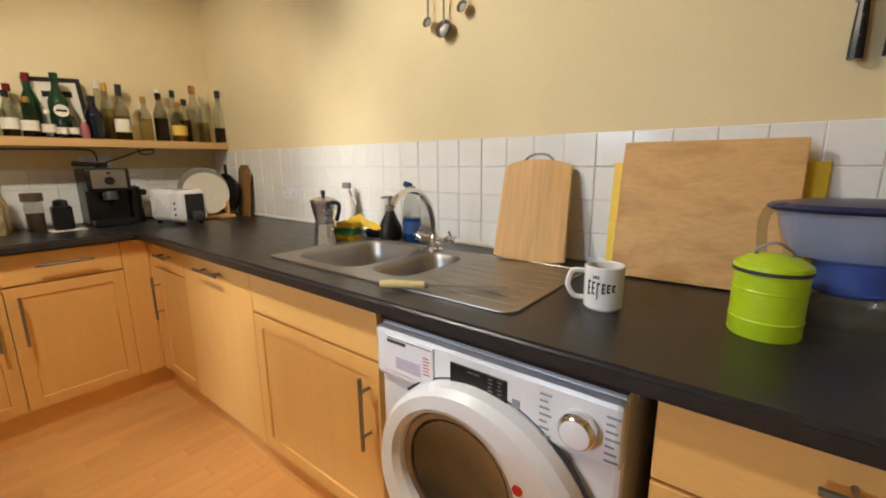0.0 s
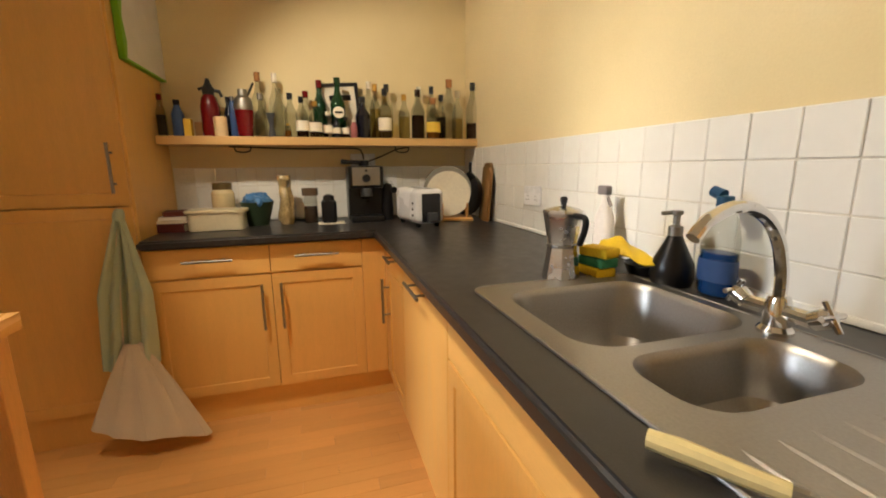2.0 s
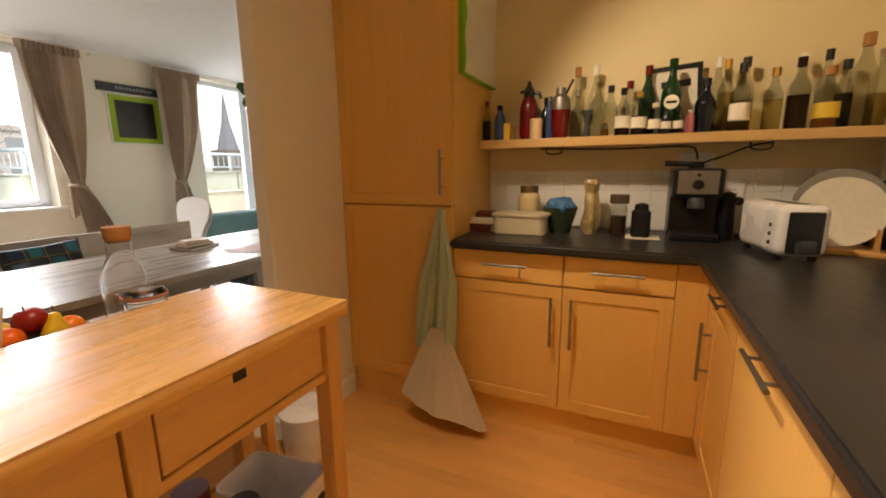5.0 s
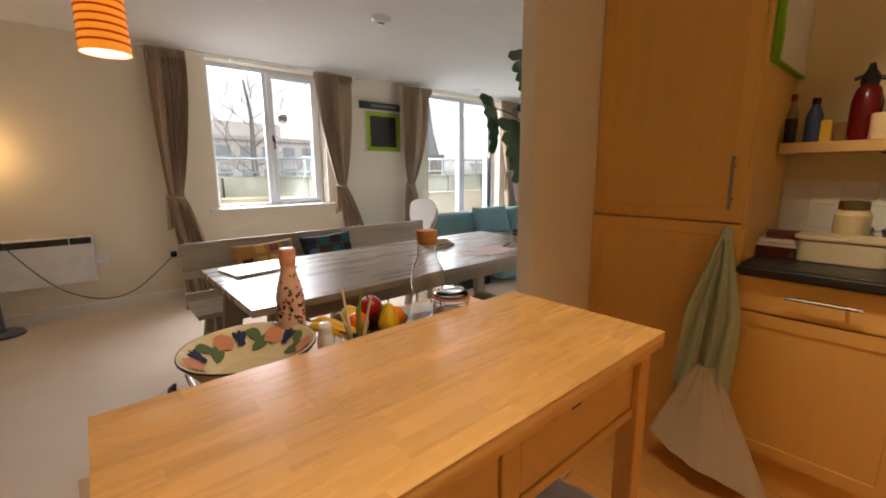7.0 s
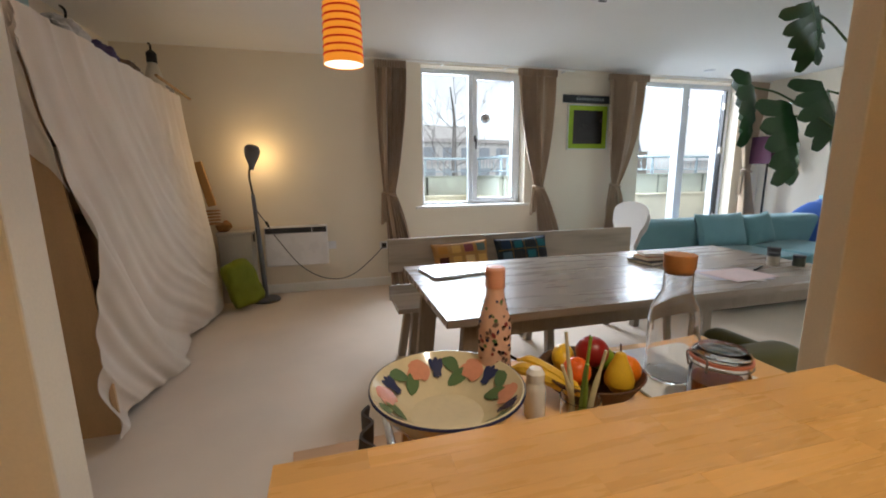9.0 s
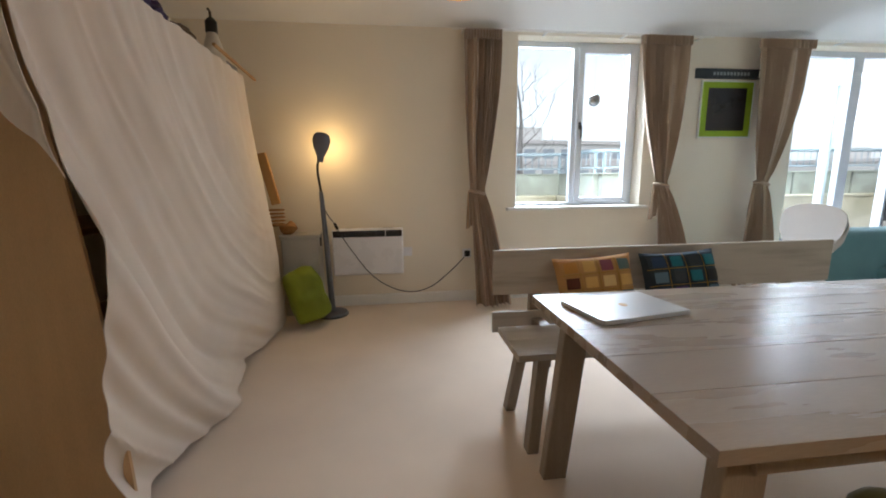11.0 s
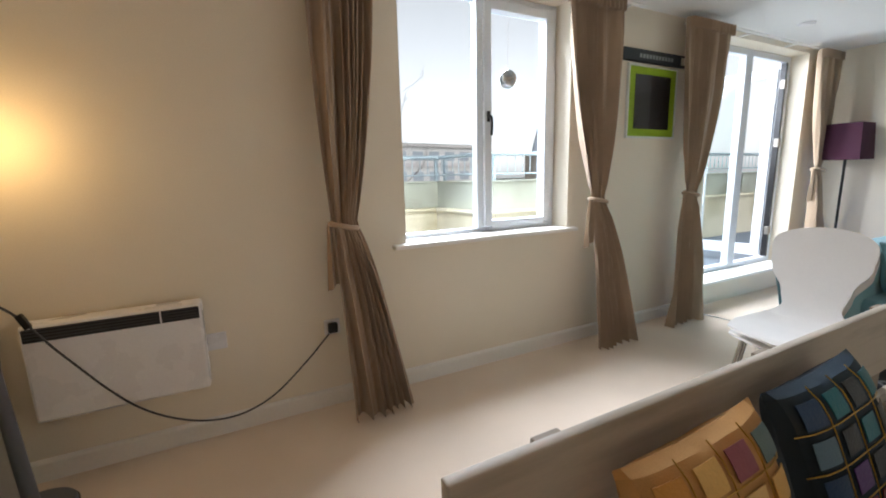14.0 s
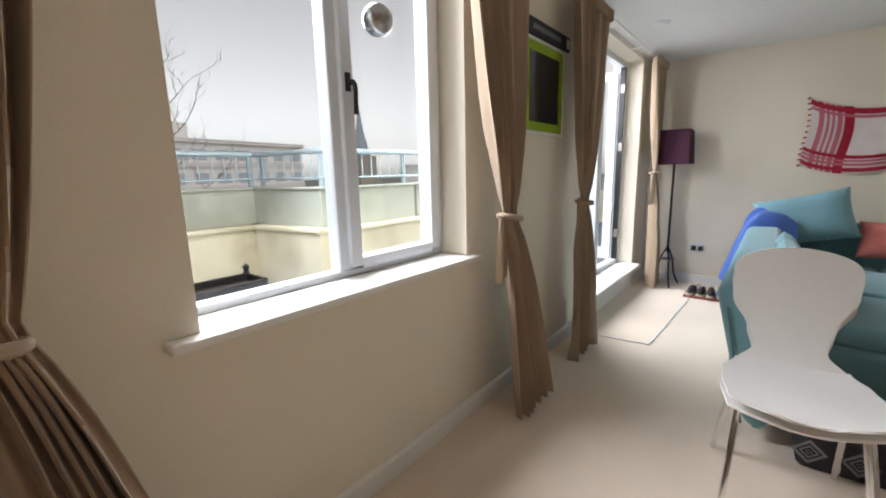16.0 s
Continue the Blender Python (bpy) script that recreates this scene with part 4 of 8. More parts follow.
# ---- kitchen: loose things ----
def paint(name, c, rough=0.4, **kw):
    return mat(name, rgb(c), rough, var=kw.pop("var", 0.08), scale=kw.pop("scale", 9), bump=kw.pop("bump", 0.02), **kw)


P_RED = paint("red_glass_paint", (106, 12, 16), 0.25)
P_GREEN = paint("green_bottle_glass", (20, 66, 34), 0.12, trans=0.35)
P_DARK = paint("dark_spirit_glass", (40, 18, 10), 0.12, trans=0.25)
P_NAVY = paint("navy_bottle_glass", (18, 22, 34), 0.15)
P_AMBER = paint("amber_spirit", (150, 84, 24), 0.1, trans=0.35)
P_PALE = pane_glass("pale_yellow_spirit", (0.86, 0.78, 0.52))
P_CLEAR = pane_glass("clear_bottle_glass", (0.80, 0.81, 0.78))
P_BLUE = paint("blue_bottle_paint", (54, 80, 128), 0.35)
P_PINK = paint("pink_gin_glass", (206, 130, 130), 0.15, trans=0.4)
P_LABEL = paint("white_paper_label", (236, 228, 208), 0.7)
P_YLABEL = paint("yellow_paper_label", (232, 196, 70), 0.6)
P_GOLD = paint("gold_cap", (190, 150, 70), 0.35, metal=0.8)
P_CARD = paint("brown_cardboard", (168, 124, 76), 0.8, fine=200, bump=0.1)
P_WOODCAP = paint("cork_stopper", (176, 122, 70), 0.75, fine=150, bump=0.15)
P_TIN = paint("lime_green_enamel", (186, 214, 20), 0.35, scale=5)
P_CERAMIC = paint("white_ceramic", (238, 236, 232), 0.18, var=0.03, coat=0.4)
P_YELLOW = paint("yellow_plastic", (244, 206, 12), 0.4)
P_BAMBOO = mat("bamboo_board", rgb((214, 170, 104)), 0.5, var=0.22, scale=3.0, fine=14, bump=0.02, stretch=(7, 0.35, 1))
P_BLOCK = mat("worn_chopping_board", rgb((214, 170, 106)), 0.6, var=0.15, scale=9, fine=40, bump=0.03, stretch=(0.9, 2.6, 1), dirt=rgb((168, 116, 60)))
P_COTTON = mat("sage_tea_towel_cloth", rgb((178, 192, 168)), 0.9, var=0.08, scale=9, fine=300, bump=0.2, sheen=0.2, spec=0.1)
P_SACK = mat("unbleached_cotton_bag", rgb((206, 194, 172)), 0.9, var=0.08, scale=6, fine=260, bump=0.2, sheen=0.2, spec=0.1)
P_LIQ_BLUE = paint("blue_detergent", (40, 92, 170), 0.1, trans=0.5)
P_MATTE = paint("black_enamel", (18, 17, 17), 0.3)


def bottle(y, x, r, h, kind, label, cap=None, paper=None, neck=0.36, z=1.367):
    """A bottle with shoulder and neck, its cap and its paper label."""
    n = 0.42 if r > 0.03 else 0.5
    zs = h * (1 - neck)
    b = thing("bottle", label, "bottle", pose(x, y, z), group="bottles on the shelf")
    prof = [(0, 0), (r * 0.92, 0), (r, 0.006), (r, zs * 0.86), (r * 0.93, zs * 0.94), (r * n * 1.15, zs * 1.16), (r * n * 0.86, zs * 1.28), (r * n * 0.8, h - 0.012), (r * n * 0.95, h - 0.010), (r * n * 0.95, h), (0, h)]
    fill = {P_DARK: P_DARK, P_AMBER: P_AMBER, P_PALE: P_PALE}.get(kind)
    part("glass", lathe(prof, 18), P_CLEAR if fill else kind, b)
    if fill:
        level = zs * (0.45 + 0.45 * ((y * 37) % 1))
        part("liquid", lathe([(0, 0.004), (r * 0.9, 0.004), (r * 0.93, level), (0, level)], 16), fill, b, "spirit inside the bottle")
    if cap:
        c0 = h * 0.88
        part("cap", lathe([(0, c0), (r * n * 1.02, c0), (r * n * 1.02, h + 0.004), (0, h + 0.004)], 14), cap, b)
    if paper:
        part("label", lathe([(r + 0.0008, zs * 0.26), (r + 0.0016, zs * 0.26), (r + 0.0016, zs * 0.66), (r + 0.0008, zs * 0.66), (r + 0.0008, zs * 0.26)], 18), paper, b)
    return b


def sy(c):
    return 1.06 + ((350 + c / 2.18) - 459) / 365


B, F = -1.925, -1.835
bottle(sy(250), F, 0.022, 0.195, P_DARK, "slim brown bottle with red cap on the shelf", P_RED)
bottle(sy(307), F, 0.028, 0.17, P_BLUE, "small blue bottle with dark cap on the shelf", P_NAVY, neck=0.3)
single("small_box", box((-0.02, -0.017, 0), (0.02, 0.017, 0.085), 0.002), P_YLABEL, "small yellow carton on the shelf", "carton", pose(F, sy(340), 1.367))
single("small_box", box((-0.025, -0.028, 0), (0.025, 0.028, 0.078), 0.002), P_CARD, "small brown carton on the shelf", "carton", pose(B, sy(372), 1.367))
si = thing("soda_siphon", "red soda siphon with black head on the shelf", "soda siphon", pose(F - 0.03, sy(420), 1.367))
part("flask", lathe([(0, 0), (0.042, 0), (0.045, 0.01), (0.045, 0.15), (0.036, 0.19), (0.024, 0.21), (0, 0.21)], 20), P_RED, si)
part("head", join(lathe([(0, 0.205), (0.026, 0.205), (0.030, 0.235), (0.014, 0.262), (0.008, 0.285), (0, 0.285)], 14), tube(((0, 0, 0.235), (0.0, 0.05, 0.225), (0.0, 0.06, 0.20)), 0.009, 8), tube(((0, 0, 0.25), (0, -0.045, 0.232)), 0.007, 8)), M_BLACK, si, "black siphon head and lever")
single("candle", lathe([(0, 0), (0.030, 0), (0.031, 0.09), (0.026, 0.095), (0, 0.090)], 18), paint("cream_wax", (226, 196, 150), 0.5), "cream candle on the shelf", "candle", pose(F + 0.035, sy(462), 1.367))
bottle(sy(480), B, 0.026, 0.205, P_NAVY, "black bottle with dark cap on the shelf", M_BLACK)
bottle(sy(503), F - 0.03, 0.019, 0.20, P_BLUE, "slim pale blue bottle on the shelf", M_STEEL, neck=0.25)
cs = thing("cocktail_shaker", "red glass cocktail shaker with steel top on the shelf", "cocktail shaker", pose(F, sy(548), 1.367))
part("glass", lathe([(0, 0), (0.036, 0), (0.046, 0.135), (0, 0.135)], 20), P_RED, cs)
part("top", lathe([(0.047, 0.133), (0.047, 0.15), (0.040, 0.19), (0.024, 0.205), (0.022, 0.235), (0, 0.238)], 20), M_STEEL, cs, "steel shaker top")
part("straw", tube(((0.0, 0.02, 0.20), (0.0, 0.055, 0.27)), 0.006, 8), M_BLACK, cs, "black straw")
bottle(sy(600), B, 0.034, 0.335, P_CLEAR, "tall clear bottle with cork on the shelf", P_WOODCAP)
bottle(sy(612), F, 0.032, 0.215, P_CLEAR, "clear glass decanter bottle on the shelf", M_STEEL, neck=0.45)
single("jigger", lathe([(0, 0), (0.020, 0), (0.010, 0.055), (0.022, 0.12), (0.020, 0.12), (0.006, 0.06), (0, 0.06)], 16), M_DARKGREY, "dark metal jigger on the shelf", "jigger", pose(F + 0.03, sy(650), 1.367))
bottle(sy(668), B, 0.034, 0.335, P_CLEAR, "tall clear bottle with pale cork on the shelf", P_LABEL)
bottle(sy(684), F, 0.037, 0.245, P_CLEAR, "clear glass bottle on the shelf", None)
bottle(sy(714), F + 0.035, 0.017, 0.065, P_AMBER, "tiny amber bottle on the shelf", P_GOLD, neck=0.2)
bottle(sy(727), F - 0.02, 0.034, 0.225, P_CLEAR, "clear bottle with black cap on the shelf", M_BLACK, None)
bottle(sy(772), F + 0.01, 0.032, 0.205, P_DARK, "dark bottle with white label on the shelf", P_NAVY, P_LABEL)
bottle(sy(790), B, 0.030, 0.25, P_CLEAR, "slender clear bottle on the shelf", P_RED)
bottle(sy(826), F + 0.01, 0.033, 0.185, P_DARK, "dark bottle with white label on the shelf", P_GOLD, P_LABEL)
bottle(sy(850), B, 0.038, 0.31, P_GREEN, "green bottle with red cap on the shelf", P_RED)
bottle(sy(878), F + 0.02, 0.026, 0.13, P_CLEAR, "small clear bottle with white label on the shelf", P_LABEL, P_LABEL, neck=0.25)
gv = bottle(sy(925), F - 0.025, 0.041, 0.315, P_GREEN, "green vermouth bottle with round white label on the shelf", P_GREEN)
part("label", lathe([(0, 0.0), (0.030, 0.0), (0.030, 0.002), (0, 0.002)], 24), P_LABEL, gv, "round white label", m=pose(0.041, 0, 0.135, 0, 90, 0))
part("label_mark", box((-0.005, -0.021, 0.0), (0.005, 0.021, 0.001)), P_NAVY, gv, "dark mark on the label", m=pose(0.0432, 0, 0.135, 0, 90, 0))
bottle(sy(912), F + 0.05, 0.020, 0.095, P_NAVY, "small dark bottle on the shelf", M_BLACK, P_LABEL, neck=0.2)
bottle(sy(950), F + 0.035, 0.021, 0.105, P_DARK, "small dark bottle with pale label on the shelf", M_BLACK, P_LABEL, neck=0.25)
bottle(sy(985), F + 0.04, 0.019, 0.09, P_PINK, "small pink bottle on the shelf", P_LABEL, neck=0.25)
bottle(sy(1028), F, 0.040, 0.218, P_NAVY, "black bottle with round shoulders on the shelf", M_BLACK)
bottle(sy(1068), B, 0.034, 0.315, P_CLEAR, "tall clear bottle on the shelf", P_LABEL)
bottle(sy(1092), B + 0.02, 0.032, 0.30, P_PALE, "tall pale bottle on the shelf", P_GOLD)
bottle(sy(1127), F, 0.036, 0.265, P_CLEAR, "clear bottle with white label and black cap on the shelf", M_BLACK, P_LABEL)
bottle(sy(1148), B, 0.036, 0.305, P_PALE, "tall bottle with black cap on the shelf", M_BLACK)
bottle(sy(1217), F - 0.01, 0.033, 0.24, P_PALE, "pale yellow bottle with gold cap on the shelf", P_GOLD)
bottle(sy(1280), F - 0.01, 0.038, 0.27, P_DARK, "dark whisky bottle on the shelf", P_DARK)
bottle(sy(1302), B, 0.034, 0.30, P_CLEAR, "clear bottle behind a dark one on the shelf", P_LABEL)
bottle(sy(1352), F, 0.040, 0.225, P_AMBER, "amber bottle with yellow label on the shelf", P_WOODCAP, P_YLABEL)
bottle(sy(1364), B, 0.032, 0.305, P_CLEAR, "tall clear bottle with dark cap on the shelf", M_BLACK)
bottle(sy(1412), B, 0.030, 0.26, P_DARK, "dark slim bottle on the shelf", M_BLACK)
bottle(sy(1434), F - 0.02, 0.043, 0.335, P_CLEAR, "large clear bottle with amber stopper on the shelf", P_WOODCAP)
bottle(sy(1492), B + 0.01, 0.034, 0.285, P_PALE, "pale clear bottle at the end of the shelf", P_LABEL)
bottle(sy(1545), F, 0.036, 0.32, P_DARK, "dark rum bottle with white marks at the end of the shelf", M_BLACK, None)
fr = thing("picture_frame", "black framed print standing behind the bottles", "picture", pose(-1.965, sy(946), 1.367, 0, -4, 90))
part("frame", slab([(-0.115, 0), (0.115, 0), (0.115, 0.31), (-0.115, 0.31)], [[(-0.095, 0.02), (0.095, 0.02), (0.095, 0.29), (-0.095, 0.29)]], 0, 0.018, 0.002), M_BLACK, fr, m=pose(0, 0, 0, 90))
part("print", box((-0.096, -0.010, 0.019), (0.096, -0.006, 0.291)), P_LABEL, fr, "pale print")
part("print_bar", box((-0.05, -0.0112, 0.215), (0.07, -0.0098, 0.245)), M_BLACK, fr, "dark lettering bar")
# brackets and cable under the shelf
for y in (1.42, 2.28):
    single("cup_hook", tube(curve([(-1.88, y - 0.04, 1.326), (-1.88, y - 0.035, 1.30), (-1.88, y, 1.292), (-1.88, y + 0.035, 1.30), (-1.88, y + 0.04, 1.326)], 5), 0.004, 8), M_DARKGREY, "dark hanging rail hook under the shelf", "hook")
single("power_cable", tube(curve([(-1.9, 1.35, 1.322), (-1.9, 1.7, 1.312), (-1.9, 2.0, 1.315), (-1.93, 2.05, 1.29), (-1.95, 2.06, 1.255)], 6), 0.004, 8), M_BLACK, "black cable clipped under the shelf", "cable")
single("power_cable", tube(curve([(-1.9, 2.32, 1.322), (-1.9, 2.25, 1.31), (-1.93, 2.16, 1.27), (-1.96, 2.08, 1.24)], 6), 0.004, 8), M_BLACK, "black cable clipped under the shelf", "cable")

# ---- things on the short worktop ----
bk = [("dark red", (84, 30, 26), 0.0, 0.040), ("cream", (220, 206, 180), 0.041, 0.014), ("white", (226, 218, 206), 0.056, 0.016), ("dark brown", (96, 40, 30), 0.073, 0.022)]
for n_, (nm, c, z, t) in enumerate(bk):
    b_ = thing("book", f"{nm} book in a small stack on the worktop", "book", pose(-1.72 - 0.01 * n_, 1.10 + 0.012 * n_, 0.91 + z, 0, 0, 6 * n_ - 8), group="books on the worktop")
    part("cover", join(box((-0.07, -0.075, 0), (0.07, 0.075, 0.003), 0.001), box((-0.07, -0.075, t - 0.003), (0.07, 0.075, t), 0.001), box((0.066, -0.075, 0.001), (0.07, 0.075, t - 0.001))), paint(f"{nm}_book_cover".replace(" ", "_"), c, 0.6), b_)
    part("page_block", box((-0.067, -0.072, 0.003), (0.065, 0.072, t - 0.003)), P_LABEL, b_, "cream page block")
tubm = paint("milky_plastic", (226, 212, 178), 0.4, trans=0.2)
tu = thing("food_tub", "cream plastic food tub with lid on the worktop", "food container", pose(-1.69, 1.305, 0.91))
part("body", moved(prism(rounded(0.13, 0.25, 0.03), 0, 0.085, 0.004), Matrix.Identity(4)), tubm, tu)
part("lid", prism(rounded(0.145, 0.275, 0.035), 0.085, 0.102, 0.004), tubm, tu)
jr = thing("storage_jar", "glass jar of flour with steel lid behind the tub", "jar", pose(-1.86, 1.305, 0.91))
part("glass", lathe([(0, 0), (0.052, 0), (0.056, 0.01), (0.056, 0.17), (0.045, 0.19), (0, 0.19)], 20), paint("flour_in_glass", (216, 196, 150), 0.2, coat=0.5), jr)
part("lid", lathe([(0, 0.19), (0.047, 0.19), (0.047, 0.225), (0, 0.23)], 20), paint("olive_lid", (120, 104, 70), 0.4, metal=0.6), jr)
single("mixing_bowl", lathe([(0, 0), (0.05, 0), (0.078, 0.10), (0.084, 0.125), (0.080, 0.125), (0.048, 0.01), (0, 0.008)], 24), paint("dark_green_enamel", (46, 62, 44), 0.35), "dark green bowl holding a blue bag", "bowl", pose(-1.80, 1.475, 0.91))


def crumple(r, c, sq, amp, seed, sub=4):
    bm = ball(r, (0, 0, 0), sq, sub)
    for v in bm.verts:
        d = v.co.normalized()
        v.co += d * amp * (noise.noise(v.co * 22 + Vector((seed, 0, 0))) + 0.6 * abs(noise.noise(v.co * 45 + Vector((0, seed, 0)))))
        v.co += Vector(c)
    return bm


single("plastic_bag", crumple(0.062, (0, 0, 0.06), (1, 1.1, 0.85), 0.03, 4), paint("blue_film", (70, 118, 168), 0.3), "crumpled blue plastic bag in a green bowl", "bag", pose(-1.80, 1.475, 0.965))
def film_bag(seed):
    """A slack standing bag with a pinched, ragged top."""
    bm = lathe([(0, 0), (0.050, 0), (0.062, 0.03), (0.064, 0.10), (0.054, 0.17), (0.040, 0.205), (0.056, 0.245), (0.046, 0.262), (0.020, 0.240), (0, 0.235)], 28, 0.62)
    bmesh.ops.subdivide_edges(bm, edges=bm.edges[:], cuts=1, use_grid_fill=True)
    for v in bm.verts:
        q = Vector((v.co.x * 26, v.co.y * 26, v.co.z * 13 + seed))
        v.co += Vector((noise.noise(q), noise.noise(q + Vector((5, 0, 0))), 0.7 * noise.noise(q + Vector((0, 9, 0))))) * 0.013 * min(1.0, v.co.z / 0.03)
    return bm


single("pasta_bag", film_bag(3.0), paint("pasta_in_film", (176, 152, 104), 0.25, coat=0.6, scale=30, var=0.4), "clear bag of pasta standing on the worktop", "food bag", pose(-1.81, 1.62, 0.905))
sj = thing("spice_jar", "glass jar with dark lid on the worktop", "jar", pose(-1.79, 1.745, 0.91))
part("glass", lathe([(0, 0), (0.036, 0), (0.038, 0.01), (0.036, 0.13), (0.03, 0.15), (0, 0.15)], 20), P_CLEAR, sj)
part("contents", lathe([(0, 0.004), (0.033, 0.004), (0.033, 0.09), (0, 0.092)], 16), paint("dark_beans", (70, 50, 36), 0.6), sj)
part("lid", lathe([(0, 0.15), (0.042, 0.15), (0.042, 0.19), (0, 0.192)], 20), paint("brown_lid", (92, 74, 56), 0.5), sj)
gr = thing("pod_grinder", "small black coffee grinder on a white mat", "coffee grinder", pose(-1.76, 1.84, 0.913))
part("body", moved(prism(rounded(0.075, 0.08, 0.02), 0, 0.12, 0.006), Matrix.Identity(4)), M_BLACK, gr)
part("top", lathe([(0, 0.12), (0.03, 0.12), (0.028, 0.145), (0.012, 0.152), (0, 0.152)], 18), M_BLACK, gr)
single("paper_mat", box((-0.06, -0.07, 0), (0.06, 0.07, 0.003), 0.001), P_LABEL, "small white mat under the grinder", "mat", pose(-1.75, 1.85, 0.91))
cm = thing("espresso_machine", "black espresso machine with steel front panel", "coffee machine", pose(-1.82, 2.045, 0.91, 0, 0, 90))
part("body", box((-0.095, -0.04, 0.0), (0.095, 0.13, 0.305), 0.012), P_MATTE, cm)
part("head", box((-0.095, -0.10, 0.185), (0.095, -0.035, 0.305), 0.010), P_MATTE, cm)
part("front_panel", box((-0.075, -0.105, 0.20), (0.075, -0.098, 0.298), 0.003), M_STEEL, cm, "brushed steel front")
part("dial", lathe([(0, 0), (0.022, 0), (0.020, 0.018), (0, 0.018)], 18), M_BLACK, cm, m=pose(0.0, -0.104, 0.24, 90))
part("button", lathe([(0, 0), (0.008, 0), (0.007, 0.006), (0, 0.006)], 12), M_BLACK, cm, m=pose(0.0, -0.104, 0.28, 90))
part("group_head", lathe([(0, 0), (0.033, 0), (0.033, 0.03), (0.026, 0.045), (0, 0.045)], 20), M_DARKGREY, cm, m=pose(0, -0.075, 0.14))
part("drip_tray", box((-0.09, -0.12, 0.0), (0.09, -0.03, 0.035), 0.004), M_BLACK, cm)
part("water_tank", box((-0.085, 0.131, 0.02), (0.085, 0.15, 0.28), 0.006), M_DARKGREY, cm)
part("portafilter", join(tube(((-0.02, -0.02, 0.325), (-0.09, -0.03, 0.328), (-0.125, -0.035, 0.33)), [0.010, 0.012, 0.013], 10), lathe([(0, 0.307), (0.028, 0.307), (0.03, 0.335), (0, 0.337)], 16)), M_BLACK, cm, "portafilter lying on top")
mg = part("milk_grinder", lathe([(0, 0), (0.03, 0), (0.034, 0.05), (0.028, 0.20), (0, 0.21)], 16), M_BLACK, cm, m=pose(0.125, -0.02, 0.0))
part("knob", lathe([(0, 0), (0.018, 0), (0.018, 0.02), (0, 0.022)], 12), M_BLACK, mg, m=pose(0.03, -0.01, 0.17, 90, 0, 20))
tl = thing("toaster", "white long-slot toaster with black end panel", "toaster", pose(-1.53, 2.29, 0.91, 0, 0, 100))
part("body", box((-0.075, -0.15, 0.018), (0.075, 0.15, 0.19), 0.028, 4), M_WHITE, tl)
part("end_panel", box((-0.050, -0.158, 0.028), (0.050, -0.147, 0.168), 0.014), M_BLACK, tl, "black end panel")
part("lever", box((-0.028, -0.178, 0.03), (0.028, -0.155, 0.075), 0.006), M_DARKGREY, tl)
part("slot", box((-0.018, -0.12, 0.186), (0.018, 0.12, 0.1915), 0.002), M_BLACK, tl, "dark bread slot")
for x in (-0.05, 0.05):
    for y in (-0.11, 0.11):
        part("foot", lathe([(0, 0), (0.012, 0), (0.012, 0.02), (0, 0.02)], 10), M_BLACK, tl, m=pose(x, y, 0))
for k in range(3):
    part("button", lathe([(0, 0), (0.007, 0), (0.006, 0.004), (0, 0.004)], 10), M_DARKGREY, tl, m=pose(-0.076, -0.10, 0.06 + 0.03 * k, 0, -90, 0))
rk = thing("plate_rack", "wooden plate rack with upright dowels", "plate rack", pose(-1.66, 2.53, 0.91, 0, 0, 75))
part("base", box((-0.10, -0.09, 0), (0.10, 0.09, 0.018), 0.003), M_BIRCH_END, rk)
for k in range(5):
    for s in (-1, 1):
        part("dowel", tube(((s * 0.07, -0.075 + 0.037 * k, 0.017), (s * 0.07, -0.075 + 0.037 * k, 0.095)), 0.005, 8), M_BIRCH_V, rk)
for k, (r, c) in enumerate(((0.126, (236, 228, 208)), (0.122, (226, 222, 208)), (0.140, (150, 146, 136)))):
    single("plate", lathe([(0, 0), (r * 0.6, 0), (r * 0.72, 0.010), (r, 0.020), (r, 0.024), (r * 0.7, 0.015), (0, 0.005)], 36), paint("glazed_plate_" + "abc"[k], c, 0.18, coat=0.3), "cream dinner plate upright in the rack", "plate", pose(-1.665 - 0.045 * k, 2.495 + 0.012 * k, 0.930 + r, 0, 83, -15 + 360), group="plates in the rack")
for k, (w, h, c, x_, y_) in enumerate(((0.13, 0.315, (122, 92, 50), -1.585, 2.690), (0.07, 0.29, (138, 98, 54), -1.515, 2.668))):
    single("chopping_board", prism([(-w / 2, 0), (w / 2, 0), (w / 2, h - 0.03), (w / 2 - 0.03, h), (-w / 2 + 0.03, h), (-w / 2, h - 0.03)], 0, 0.016, 0.003), mat("dark_board_" + "ab"[k], rgb(c), 0.5, var=0.2, stretch=(8, 1, 8)), "dark wooden chopping board leaning on the tiles", "chopping board", pose(x_, y_, 0.911, 85, 0, 3 * k))
pn = thing("frying_pan", "black frying pan upright against the boards", "pan", pose(-1.685, 2.655, 1.042, 83, 0, 6))
part("pan", lathe([(0, 0), (0.10, 0), (0.128, 0.04), (0.131, 0.04), (0.103, -0.004), (0, -0.004)], 32), M_BLACK, pn)
part("handle", tube(curve([(0.0, 0.125, 0.034), (0.0, 0.16, 0.040), (0.0, 0.185, 0.042)], 5), 0.009, 8), M_BLACK, pn)


